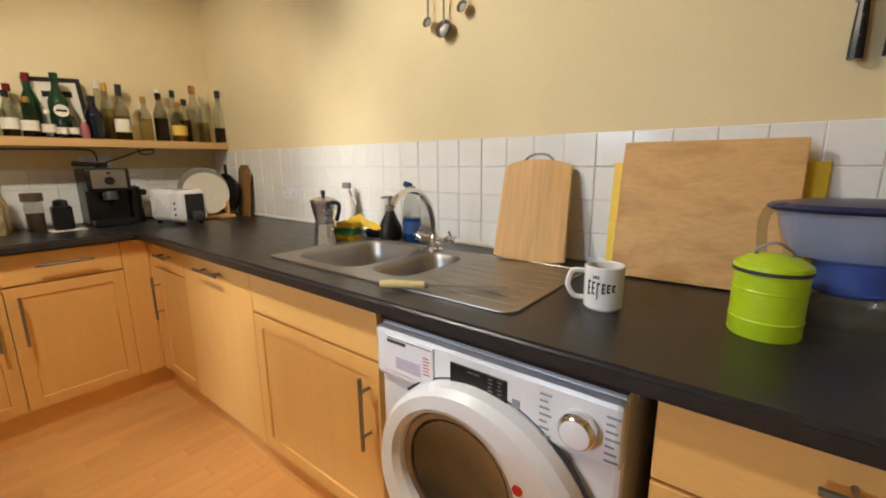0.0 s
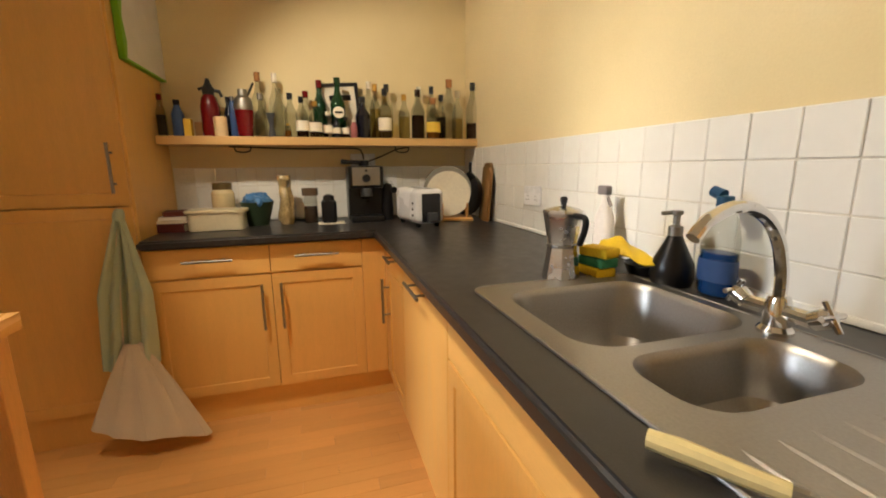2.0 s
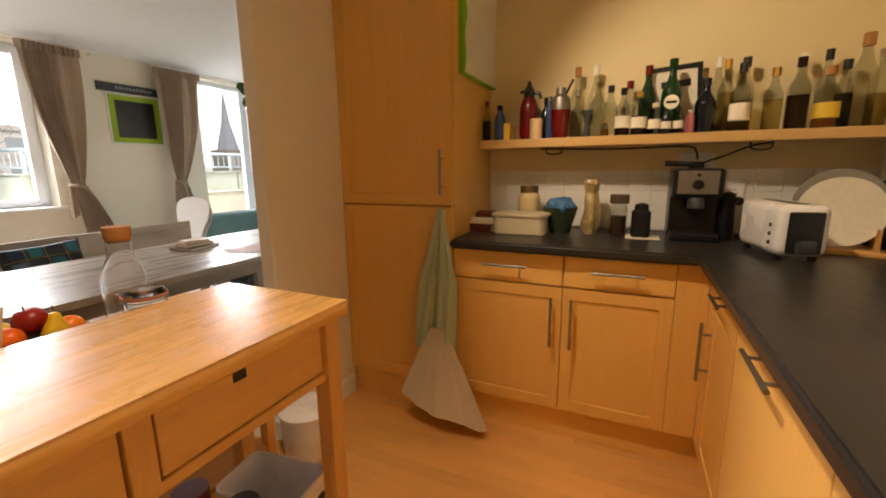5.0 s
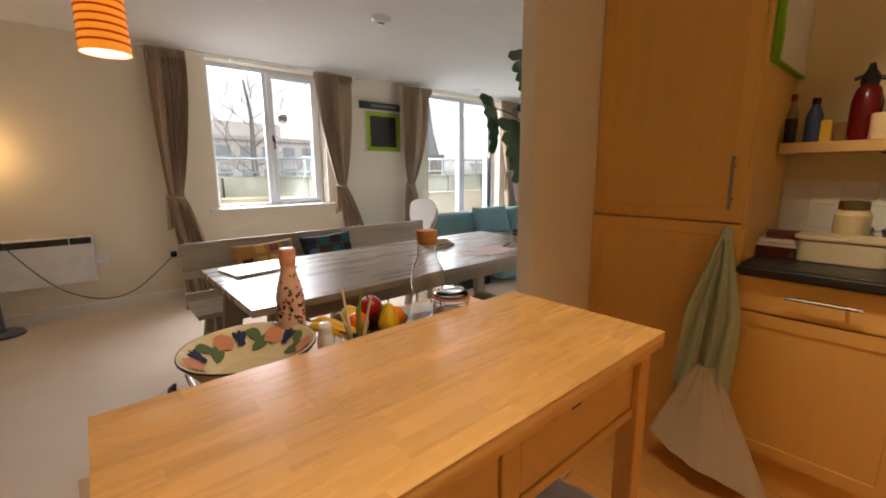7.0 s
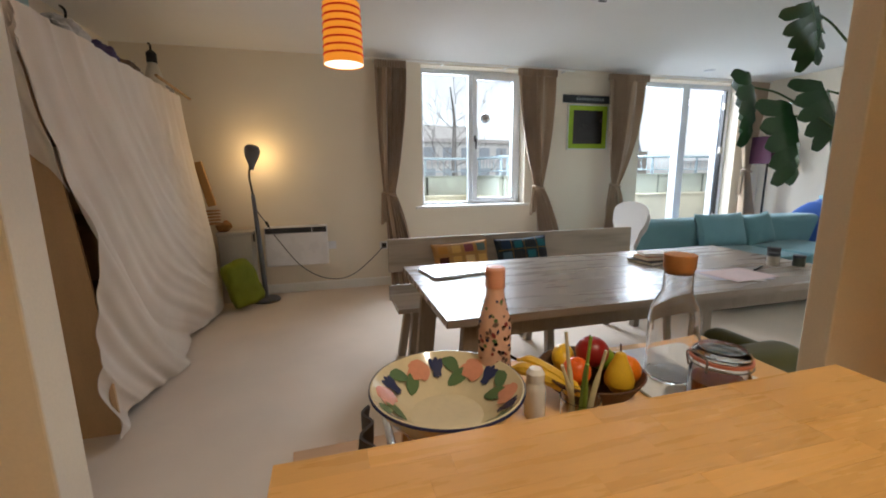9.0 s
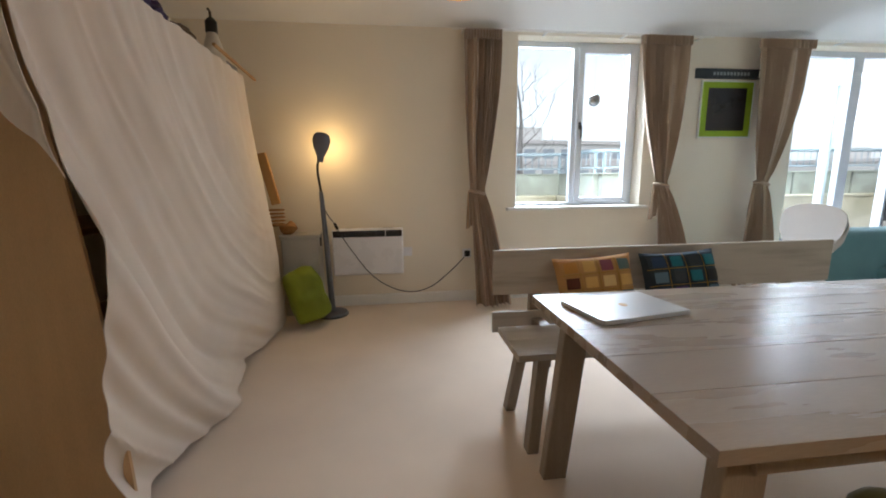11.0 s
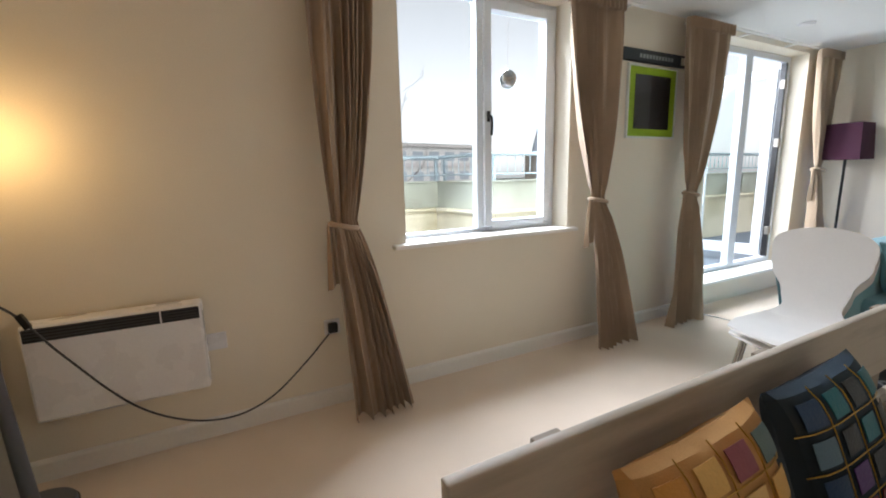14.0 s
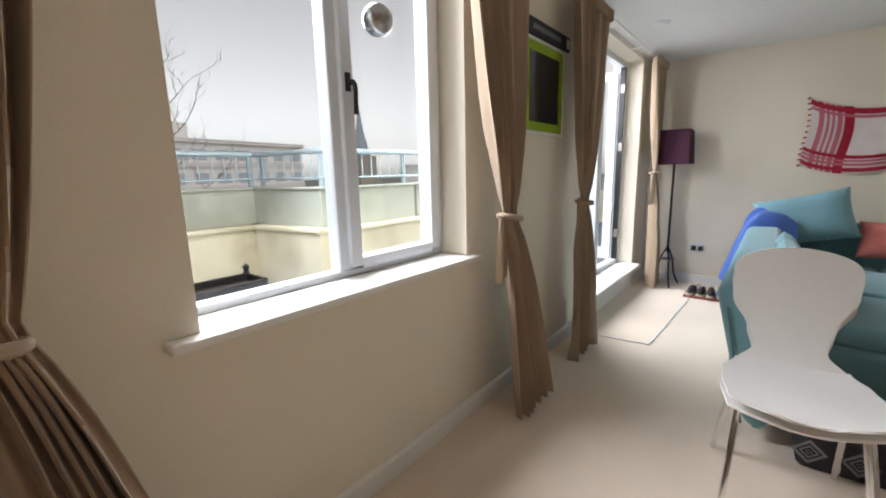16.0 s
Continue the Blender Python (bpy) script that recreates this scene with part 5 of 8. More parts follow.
def socket_plate(label, m, plug=False):
    s = thing("socket", label, "socket", m)
    part("plate", box((-0.073, -0.009, -0.043), (0.073, 0.0, 0.043), 0.003), M_WHITE, s)
    for x in (-0.036, 0.036):
        part("switch", box((x - 0.006, -0.0125, 0.012), (x + 0.006, -0.0085, 0.028), 0.001), M_WHITE, s)
        for dx, dz in ((0, -0.002), (-0.009, -0.018), (0.009, -0.018)):
            part("hole", box((x + dx - 0.003, -0.0098, dz - 0.002), (x + dx + 0.003, -0.0088, dz + 0.002)), M_BLACK, s)
    return s


socket_plate("white double socket on the tiles", pose(-1.08, SINK_Y - 0.0095, 1.075))
socket_plate("white double socket under the shelf", pose(SHELF_X + 0.0095, 2.19, 1.12, 0, 0, 90))
socket_plate("white double socket behind the espresso machine", pose(SHELF_X + 0.0095, 2.06, 1.245, 0, 0, 90))
single("plug", box((-0.022, -0.03, -0.025), (0.022, 0.0, 0.025), 0.006), M_WHITE, "white plug in the wall socket", "plug", pose(SHELF_X + 0.0225, 2.07, 1.25, 0, 0, 90))

# ---- things round the sink ----
mk = thing("moka_pot", "aluminium stovetop moka pot with black handle", "coffee pot", pose(-0.350, 2.392, 0.91, 0, 0, 15) @ Matrix.Scale(1.03, 4))
part("boiler", lathe([(0, 0), (0.048, 0), (0.048, 0.006), (0.036, 0.082), (0, 0.082)], 8), M_ALU, mk)
part("collar", lathe([(0.0, 0.082), (0.037, 0.082), (0.038, 0.090), (0, 0.090)], 24), M_ALU, mk)
part("jug", lathe([(0, 0.09), (0.036, 0.09), (0.050, 0.170), (0.048, 0.170), (0.034, 0.10), (0, 0.10)], 8), M_ALU, mk)
part("lid", lathe([(0.051, 0.170), (0.050, 0.176), (0.008, 0.188), (0, 0.188)], 8), M_ALU, mk)
part("knob", lathe([(0, 0.186), (0.006, 0.186), (0.010, 0.205), (0.006, 0.210), (0, 0.210)], 12), M_BLACK, mk)
part("handle", tube(curve([(0.044, -0.008, 0.166), (0.078, -0.014, 0.163), (0.082, -0.015, 0.14), (0.066, -0.012, 0.098)], 5), [0.008] * 16, 8), M_BLACK, mk, "black bakelite handle")
part("spout", lathe([(0, 0.135), (0.012, 0.172), (0, 0.174)], 8), M_ALU, mk, m=pose(-0.046, 0.008, 0))
sd = thing("soap_dispenser", "dark round soap dispenser with steel pump", "soap dispenser", pose(-0.21, 2.62, 0.91))
part("bottle", lathe([(0, 0), (0.045, 0), (0.052, 0.02), (0.048, 0.055), (0.022, 0.11), (0.016, 0.125), (0, 0.125)], 24), P_MATTE, sd)
part("pump", join(lathe([(0, 0.123), (0.017, 0.123), (0.017, 0.145), (0.008, 0.150), (0.008, 0.172), (0.014, 0.176), (0.014, 0.184), (0, 0.185)], 14), tube(((0, 0, 0.180), (-0.012, -0.035, 0.178)), 0.005, 8)), M_STEEL, sd, "steel pump")
dt = thing("detergent_bottle", "clear bottle of blue washing-up liquid with dark blue cap", "bottle", pose(-0.105, 2.640, 0.91))
part("bottle", lathe([(0, 0), (0.040, 0), (0.043, 0.01), (0.043, 0.13), (0.034, 0.175), (0.016, 0.205), (0, 0.205)], 20, 0.7), P_CLEAR, dt)
part("liquid", lathe([(0, 0.004), (0.038, 0.004), (0.040, 0.10), (0, 0.10)], 18, 0.68), P_LIQ_BLUE, dt, "blue liquid")
part("label", lathe([(0.0436, 0.035), (0.0445, 0.035), (0.0445, 0.085), (0.0436, 0.085), (0.0436, 0.035)], 20, 0.7), P_BLUE, dt, "blue label")
part("cap", join(lathe([(0, 0.203), (0.018, 0.203), (0.017, 0.225), (0, 0.228)], 14), moved(lathe([(0, 0), (0.014, 0), (0.012, 0.028), (0, 0.03)], 12), pose(-0.006, 0, 0.226, 0, -70, 0))), paint("teal_blue_cap", (28, 72, 104), 0.4), dt)
wb = thing("spray_bottle", "white spray bottle with grey nozzle behind the moka pot", "bottle", pose(-0.52, 2.655, 0.91))
part("bottle", lathe([(0, 0), (0.035, 0), (0.037, 0.01), (0.037, 0.13), (0.014, 0.18), (0.014, 0.205), (0, 0.205)], 18, 0.7), paint("white_translucent_plastic", (228, 220, 214), 0.35), wb)
part("nozzle", join(box((-0.03, -0.011, 0.203), (0.016, 0.011, 0.232), 0.005), tube(((0.004, 0, 0.205), (0.026, 0, 0.17)), 0.006, 8)), paint("grey_nozzle", (130, 122, 122), 0.5), wb)
for k, (c, nm) in enumerate((((222, 186, 20), "yellow"), ((60, 132, 92), "green"), ((220, 186, 30), "yellow"))):
    single("sponge", box((-0.045, -0.03, 0), (0.045, 0.03, 0.026), 0.006), paint(f"{nm}_sponge_{k}", c, 0.9, fine=150, bump=0.4), f"{nm} washing-up sponge in a stack", "sponge", pose(-0.345 + 0.004 * k, 2.50, 0.91 + 0.027 * k, 0, 0, 8 * k), group="sponges by the sink")
single("yellow_glove", sheet(lambda u, v: (-0.10 + 0.24 * u, -0.05 + 0.10 * v + 0.012 * math.sin(6 * u), 0.012 + (0.058 - 0.05 * u) * math.sin(math.pi * (0.12 + 0.76 * v)) + 0.02 * math.exp(-((u - 0.2) / 0.15) ** 2) + 0.005 * math.sin(15 * u + 9 * v)), 28, 16, 0.005), paint("yellow_rubber", (226, 190, 30), 0.5), "yellow rubber glove draped by the sink", "rubber glove", pose(-0.315, 2.585, 0.945, 0, 0, 20) @ Matrix.Scale(0.78, 4))
single("dish_brush", lathe([(0, 0), (0.05, 0), (0.062, 0.028), (0.060, 0.03), (0.046, 0.004), (0, 0.004)], 24), P_MATTE, "small black dish under the glove", "dish", pose(-0.31, 2.64, 0.911))
kf = thing("kitchen_knife", "serrated knife with cream handle lying across the drainer", "knife", pose(0.281, 2.092, 0.9255, 0, 0, 32))
part("handle", tube(((0, 0, 0), (0.03, 0, 0.001), (0.08, 0, 0), (0.115, 0, 0)), [0.010, 0.0115, 0.010, 0.009], 10), paint("cream_handle", (226, 208, 150), 0.35), kf)
part("ferrule", tube(((0.112, 0, 0), (0.126, 0, 0)), 0.0085, 10), M_STEEL, kf)
part("blade", prism([(0.122, -0.006), (0.30, -0.020), (0.325, -0.006), (0.315, 0.004), (0.122, 0.006)], -0.001, 0.001), M_STEEL, kf, "thin steel blade")
mu = thing("mug", "white mug with black lettering on the worktop", "mug", pose(0.776, 2.298, 0.91, 0, 0, 0))
part("cup", lathe([(0, 0), (0.036, 0), (0.041, 0.006), (0.0415, 0.096), (0.0395, 0.098), (0.0375, 0.095), (0.037, 0.010), (0, 0.008)], 32), P_CERAMIC, mu)
part("handle", tube(curve([(-0.036, -0.014, 0.082), (-0.062, -0.026, 0.080), (-0.070, -0.030, 0.05), (-0.058, -0.024, 0.024), (-0.036, -0.014, 0.020)], 6), 0.006, 10), P_CERAMIC, mu)
def mug_mark(a, w, z0, z1):
    """A flat black print on the mug's side at angle a."""
    q = radians(a)
    part("letter_mark", moved(box((-w / 2, -0.0006, z0), (w / 2, 0.0006, z1)), pose(0.0416 * math.cos(q), 0.0416 * math.sin(q), 0, 0, 0, a + 90)), M_BLACK, mu, "black lettering bar")


for k in range(6):
    a, z0, z1 = -118 + 14.5 * k, 0.036 + (0.002 * k if k != 2 else -0.008), 0.068 - 0.0012 * k
    mug_mark(a - 2.6, 0.0024, z0, z1)
    mug_mark(a + 2.2, 0.0040, z1 - 0.0045, z1)
    if k != 2:
        mug_mark(a + 2.2, 0.0036, z0, z0 + 0.0042)
        mug_mark(a + 1.6, 0.0030, (z0 + z1) / 2 - 0.0018, (z0 + z1) / 2 + 0.0018)
for k in range(3):
    mug_mark(-104 + 7 * k, 0.0032, 0.073, 0.080)
tn = thing("storage_tin", "lime green enamel tin with lid and wire handle", "tin", pose(1.060, 2.335, 0.91))
part("body", lathe([(0, 0), (0.055, 0), (0.057, 0.004), (0.057, 0.030), (0.0585, 0.033), (0.057, 0.036), (0.057, 0.085), (0.0585, 0.088), (0.057, 0.091), (0.057, 0.122), (0, 0.122)], 36), P_TIN, tn)
part("rim", lathe([(0.0575, 0.120), (0.0605, 0.120), (0.0605, 0.127), (0.0575, 0.127), (0.0575, 0.120)], 36), M_DARKGREY, tn, "dark metal rim")
part("lid", lathe([(0.060, 0.127), (0.058, 0.134), (0.040, 0.146), (0.012, 0.152), (0, 0.152)], 36), P_TIN, tn)
part("wire_handle", tube(curve([(-0.025, 0, 0.146), (-0.025, 0, 0.158), (0, 0, 0.172), (0.025, 0, 0.158), (0.025, 0, 0.146)], 5), 0.003, 8), M_STEEL, tn, "steel wire handle")
P_THIN = pane_glass("thin_clear_plastic", (0.90, 0.91, 0.92))
M_BLUECLEAR = mat("blue_tinted_plastic", rgb((178, 190, 228)), 0.2, var=0.04, bump=0, alpha=0.55)
M_BLUECUP = mat("deep_blue_plastic", rgb((84, 108, 196)), 0.2, var=0.05, bump=0, alpha=0.85)
jg = thing("water_filter_jug", "clear oval water filter jug with blue funnel and navy lid", "water jug", pose(1.185, 2.465, 0.911, 0, 0, 8))
part("jug", lathe([(0, 0), (0.084, 0), (0.090, 0.008), (0.097, 0.08), (0.134, 0.225)], 40, 0.62), P_THIN, jg)
part("water", lathe([(0, 0.006), (0.087, 0.008), (0.092, 0.050), (0, 0.050)], 36, 0.61), pane_glass("still_water", (0.90, 0.92, 0.90)), jg)
part("funnel", lathe([(0.131, 0.222), (0.117, 0.17), (0.098, 0.135), (0.062, 0.124)], 36, 0.60), M_BLUECLEAR, jg, "blue tinted funnel")
part("cartridge_cup", lathe([(0, 0.066), (0.056, 0.066), (0.062, 0.072), (0.064, 0.128), (0.052, 0.138), (0, 0.142)], 30, 0.8), M_BLUECUP, jg, "deep blue filter cup")
part("cartridge", lathe([(0, 0.074), (0.040, 0.074), (0.042, 0.118), (0.02, 0.128), (0, 0.128)], 20, 0.9), paint("white_filter", (150, 164, 214), 0.5), jg)
part("lid", lathe([(0, 0.246), (0.09, 0.243), (0.140, 0.236), (0.150, 0.228), (0.142, 0.222), (0, 0.232)], 40, 0.6), paint("navy_lid", (44, 48, 84), 0.3), jg)
part("handle", tube(curve([(-0.128, 0.0, 0.228), (-0.146, 0.0, 0.214), (-0.149, 0.0, 0.17), (-0.136, 0, 0.10), (-0.100, 0, 0.05)], 6), 0.009, 10), P_CLEAR, jg)

rb = thing("round_top_board", "bamboo chopping board with metal handle leaning on the tiles", "chopping board", pose(0.449, 2.588, 0.911, 74, 0, 9))
w = 0.118
part("board", prism([(-w, 0.012), (-w * 0.6, 0.002), (w * 0.6, 0.0), (w, 0.010), (w * 0.94, 0.31)] + [(w * 0.94 * math.cos(radians(a)), 0.305 + 0.030 * math.sin(radians(a))) for a in range(20, 161, 20)] + [(-w * 0.94, 0.31)], 0, 0.016, 0.003), P_BAMBOO, rb)
part("handle", tube(curve([(-0.055, 0.325, 0.008), (-0.03, 0.348, 0.008), (0.0, 0.354, 0.008), (0.03, 0.348, 0.008), (0.055, 0.325, 0.008)], 6), 0.004, 8), M_STEEL, rb, "bent steel handle")
single("large_board", box((-0.197, 0, 0), (0.197, 0.37, 0.022), 0.003), P_BLOCK, "large stained wooden chopping board leaning on the tiles", "chopping board", pose(0.905, 2.608, 0.911, 80, 0, 2))
single("yellow_board", box((-0.24, 0, 0), (0.24, 0.315, 0.008), 0.003), P_YELLOW, "yellow plastic chopping board behind a wooden one", "chopping board", pose(0.906, 2.672, 0.911, 83, 0, 0))

ut = thing("utensil_rail", "steel ladles hanging from a rail on the wall", "utensil rail", pose(0.03, SINK_Y, 1.72))
part("rail", tube(((-0.25, -0.03, 0.22), (0.25, -0.03, 0.22)), 0.006, 10), M_STEEL, ut)
for k, (x, ln, r) in enumerate(((-0.075, 0.17, 0.020), (0.0, 0.20, 0.034), (0.085, 0.15, 0.022))):
    u = part("utensil", tube(((x, -0.03, 0.21), (x, -0.03, 0.21 - ln)), 0.004, 8), M_STEEL, ut)
    part("ladle_bowl", lathe([(0, -r * 0.5), (r * 0.7, -r * 0.36), (r, 0), (r * 0.96, 0.002), (r * 0.66, -r * 0.28), (0, -r * 0.42)], 20), M_STEEL, u, m=pose(x, -0.035, 0.205 - ln - r * 0.5, 75))
for s in (-0.24, 0.24):
    part("bracket", tube(((s, 0, 0.22), (s, -0.03, 0.22)), 0.006, 8), M_STEEL, ut)
kr = thing("knife_rack", "magnetic wall rack with black-handled knives", "knife rack", pose(1.21, SINK_Y, 1.585))
part("strip", box((-0.10, -0.016, 0.0), (0.30, 0.0, 0.045), 0.003), M_STEEL, kr)
for k in range(5):
    x = -0.06 + 0.055 * k
    kk = part("knife_handle", tube(((x, -0.024, -0.03), (x, -0.026, -0.09), (x, -0.024, -0.145)), [0.010, 0.013, 0.014], 10), M_BLACK, kr)
    part("blade", box((x - 0.014, -0.0205, -0.03), (x + 0.014, -0.0185, 0.16), 0.0005), M_STEEL, kk)
    for z in (-0.06, -0.10):
        part("rivet", ball(0.003, (x, -0.0375, z), (1, 0.5, 1), 1), M_STEEL, kk)

# ---- tea towel and bag on the tall cupboard ----
def towel_fn(u, v):
    z = 1.02 - 0.64 * v
    wd = 0.012 + 0.068 * min(1, v * 2.0) + 0.02 * v
    y = 1.005 - 0.025 * v + wd * (2 * u - 1)
    x = -1.398 + 0.035 * v + 0.016 * math.sin(u * 21 + 3 * v) * (0.3 + v) + 0.012 * math.sin(u * 9 + 1)
    return (x, y, z - 0.05 * math.sin(u * 3.2) * v * v)


tw = thing("tea_towel", "sage green tea towel hanging from the cupboard handle", "tea towel")
part("cloth", sheet(towel_fn, 50, 40, 0.004), P_COTTON, tw)
part("knot", crumple(0.020, (-1.395, 1.005, 1.02), (0.8, 0.9, 1.3), 0.012, 2, 3), P_COTTON, tw, "gathered hanging loop")


def bag_fn(u, v):
    a = u * math.tau
    r = 0.022 + 0.158 * v ** 0.85 * (1 + 0.07 * math.sin(5 * a + 1))
    z = 0.485 - 0.385 * v
    fold = 1 + 0.10 * math.sin(11 * a + 2 * v) * (1 - 0.5 * v)
    return (-1.36 + 0.42 * r * fold * math.cos(a) + 0.04 * v, 0.996 + 0.046 * v + 1.12 * r * fold * math.sin(a), z - 0.055 * math.sin(a) * v + 0.012 * math.sin(3 * a) * v)


cb = thing("cotton_bag", "unbleached cotton bag hanging full beside the cupboard", "cloth bag")
part("cloth", sheet(bag_fn, 72, 30, 0.003), P_SACK, cb)
part("bottom", moved(lathe([(0, 0.02), (0.16, 0.012), (0.215, 0.03), (0.17, 0.05), (0, 0.05)], 32, 2.45), pose(-1.325, 1.044, 0.080, -14, 0, 0) @ Matrix.Diagonal((0.34, 0.37, 1, 1))), P_SACK, cb, "sagging bag bottom")
part("drawstring", tube(curve([(-1.372, 0.955, 0.46), (-1.385, 0.97, 0.70), (-1.395, 0.985, 0.93), (-1.40, 1.0, 1.04)], 5), 0.004, 8), P_SACK, cb, "cord to the cupboard handle")

art = thing("canvas_picture", "white canvas picture with bright green edge on the cupboard side", "picture", pose(-1.74, 1.049, 1.655))
part("canvas", box((-0.265, 0.0, 0.0), (0.225, 0.022, 0.60), 0.003), paint("white_canvas", (226, 222, 214), 0.8, fine=300, bump=0.15), art)
M_LIME = paint("lime_green_paint", (120, 186, 30), 0.5)
part("green_border", join(box((0.222, -0.0, -0.002), (0.230, 0.0235, 0.602)), box((-0.267, 0.0, -0.006), (0.23, 0.0235, 0.002))), M_LIME, art, "lime green painted edge")
part("green_shape", prism([(0.226, 0.0), (0.226, 0.60), (0.185, 0.60), (0.20, 0.5), (0.175, 0.42), (0.205, 0.34), (0.18, 0.25), (0.21, 0.16), (0.19, 0.07), (0.21, 0.0)], 0, 0.0015), M_LIME, art, "ragged lime green brush shape", m=Matrix(((1, 0, 0, 0), (0, 0, 1, 0.0225), (0, 1, 0, 0), (0, 0, 0, 1))))

# ---- on the island's low shelf and floor ----
wb2 = thing("storage_basket", "white plastic basket with cut-out holds under the island", "basket", pose(-0.385, 0.955, 0.239, 0, 0, 8))
part("body", slab(rounded(0.17, 0.25, 0.03), [rounded(0.155, 0.235, 0.024)], 0.004, 0.175, 0.002), M_WHITE, wb2)
part("bottom", prism(rounded(0.165, 0.245, 0.03), 0.0, 0.006), M_WHITE, wb2)
for x, z in ((-0.03, 0.11), (0.03, 0.11), (0.0, 0.05)):
    part("hold", prism(rounded(0.042, 0.030, 0.012), 0.0, 0.002), M_DARKGREY, wb2, "dark cut-out hold", m=pose(x, 0.1262, z, 90, 0, 0))
for k, (x, y, r, h, c, nm) in enumerate(((-0.24, 1.02, 0.045, 0.24, (112, 40, 34), "dark red"), (-0.15, 1.03, 0.042, 0.21, (56, 48, 42), "dark"), (-0.19, 0.92, 0.045, 0.28, (176, 124, 66), "amber"), (-0.06, 1.02, 0.042, 0.22, (150, 54, 40), "brick red"), (-0.08, 0.90, 0.045, 0.26, (190, 172, 140), "cream"), (0.04, 1.0, 0.044, 0.20, (96, 60, 40), "brown"), (0.15, 0.97, 0.042, 0.22, (70, 62, 54), "grey-brown"), (0.28, 0.98, 0.045, 0.19, (120, 96, 60), "olive"))):
    q = thing("food_jar", f"{nm} food jar on the island's low shelf", "jar", pose(x, y, 0.239), group="jars under the island")
    part("jar", lathe([(0, 0), (r, 0), (r, h * 0.75), (r * 0.8, h * 0.84), (0, h * 0.84)], 16), paint("jar_fill_%d" % k, c, 0.25), q)
    part("lid", lathe([(0, h * 0.84), (r * 0.86, h * 0.84), (r * 0.86, h), (0, h)], 16), paint("jar_lid_%d" % k, (50 + 24 * k, 40, 36), 0.4), q)
wbn = thing("waste_bin", "white plastic bin beside the island", "bin", pose(-0.93, 0.56, 0))
part("body", lathe([(0, 0), (0.095, 0), (0.105, 0.02), (0.115, 0.20), (0, 0.20)], 28), M_WHITE, wbn)
part("lid", lathe([(0.119, 0.20), (0.119, 0.212), (0.09, 0.232), (0, 0.24)], 28), M_WHITE, wbn)

# ---- living room: trolley behind the island ----
tr = thing("serving_trolley", "pale wooden serving trolley with chrome rail behind the island", "trolley", pose(-0.20, 0.475, 0))
part("top", box((-0.46, -0.205, 0.752), (0.475, 0.215, 0.78), 0.006), M_BIRCH_END, tr)
part("lower_shelf", box((-0.44, -0.19, 0.25), (0.45, 0.20, 0.27), 0.004), M_BIRCH_END, tr)
for x in (-0.43, 0.44):
    for y in (-0.18, 0.19):
        part("leg", box((x - 0.018, y - 0.018, 0.0), (x + 0.018, y + 0.018, 0.752), 0.003), M_BIRCH_V, tr)
part("chrome_rail", tube(curve([(0.47, -0.15, 0.755), (0.505, -0.15, 0.765), (0.505, 0.15, 0.765), (0.47, 0.15, 0.755)], 5), 0.008, 10), M_CHROME, tr, "chrome side rail")
P_GREYBAG = mat("grey_canvas", rgb((96, 92, 90)), 0.9, var=0.12, fine=250, bump=0.2)
single("shopping_bag", sheet(lambda u, v: (0.335 + 0.035 * math.sin(math.pi * u) * (0.4 + v) + 0.012 * math.sin(19 * u + 4 * v), 0.36 + 0.25 * u + 0.03 * (u - 0.5) * v, 0.765 - 0.36 * v), 26, 26, 0.006), P_GREYBAG, "grey canvas bag hanging on the trolley rail", "bag")

# decorated dish
P_GLAZE = paint("cream_glaze", (226, 212, 176), 0.12, var=0.05, coat=0.5)
P_LEAF1, P_NAVYF, P_CORAL = paint("painted_leaf_green", (96, 122, 84), 0.2), paint("painted_navy", (48, 54, 92), 0.2), paint("painted_coral", (216, 150, 122), 0.2)
ds2 = thing("serving_dish", "cream dish painted with coral, navy and green flowers", "dish", pose(0.200, 0.505, 0.781))
R = 0.146
prof = [(0, 0.012), (0.06, 0.008), (0.07, 0.0), (0.078, 0.010), (0.115, 0.045), (R, 0.088), (R, 0.093), (R - 0.004, 0.094), (0.108, 0.056), (0.07, 0.030), (0, 0.026)]
part("dish", lathe(prof, 56), P_GLAZE, ds2)
part("rim", lathe([(R - 0.003, 0.0935), (R + 0.001, 0.093), (R + 0.002, 0.089), (R - 0.001, 0.089), (R - 0.003, 0.0935)], 56), P_NAVYF, ds2, "thin dark rim")


def on_dish(a, r):
    """A place and tilt on the dish's inner slope."""
    t = (r - 0.07) / (R - 0.07)
    return Matrix.Translation((r * math.cos(a), r * math.sin(a), 0.031 + 0.063 * t)) @ Matrix.Rotation(a, 4, "Z") @ Matrix.Rotation(-math.atan2(0.063, R - 0.07), 4, "Y")


def petal(lx, ly, tip=0.5):
    pts = []
    for k in range(14):
        q = k * math.tau / 14
        s = 1 - tip * abs(math.cos(q)) ** 3 * 0.3
        pts.append((lx * math.cos(q), ly * math.sin(q) * s * (0.55 + 0.45 * abs(math.sin(q)))))
    return prism(pts, 0.0003, 0.0008)


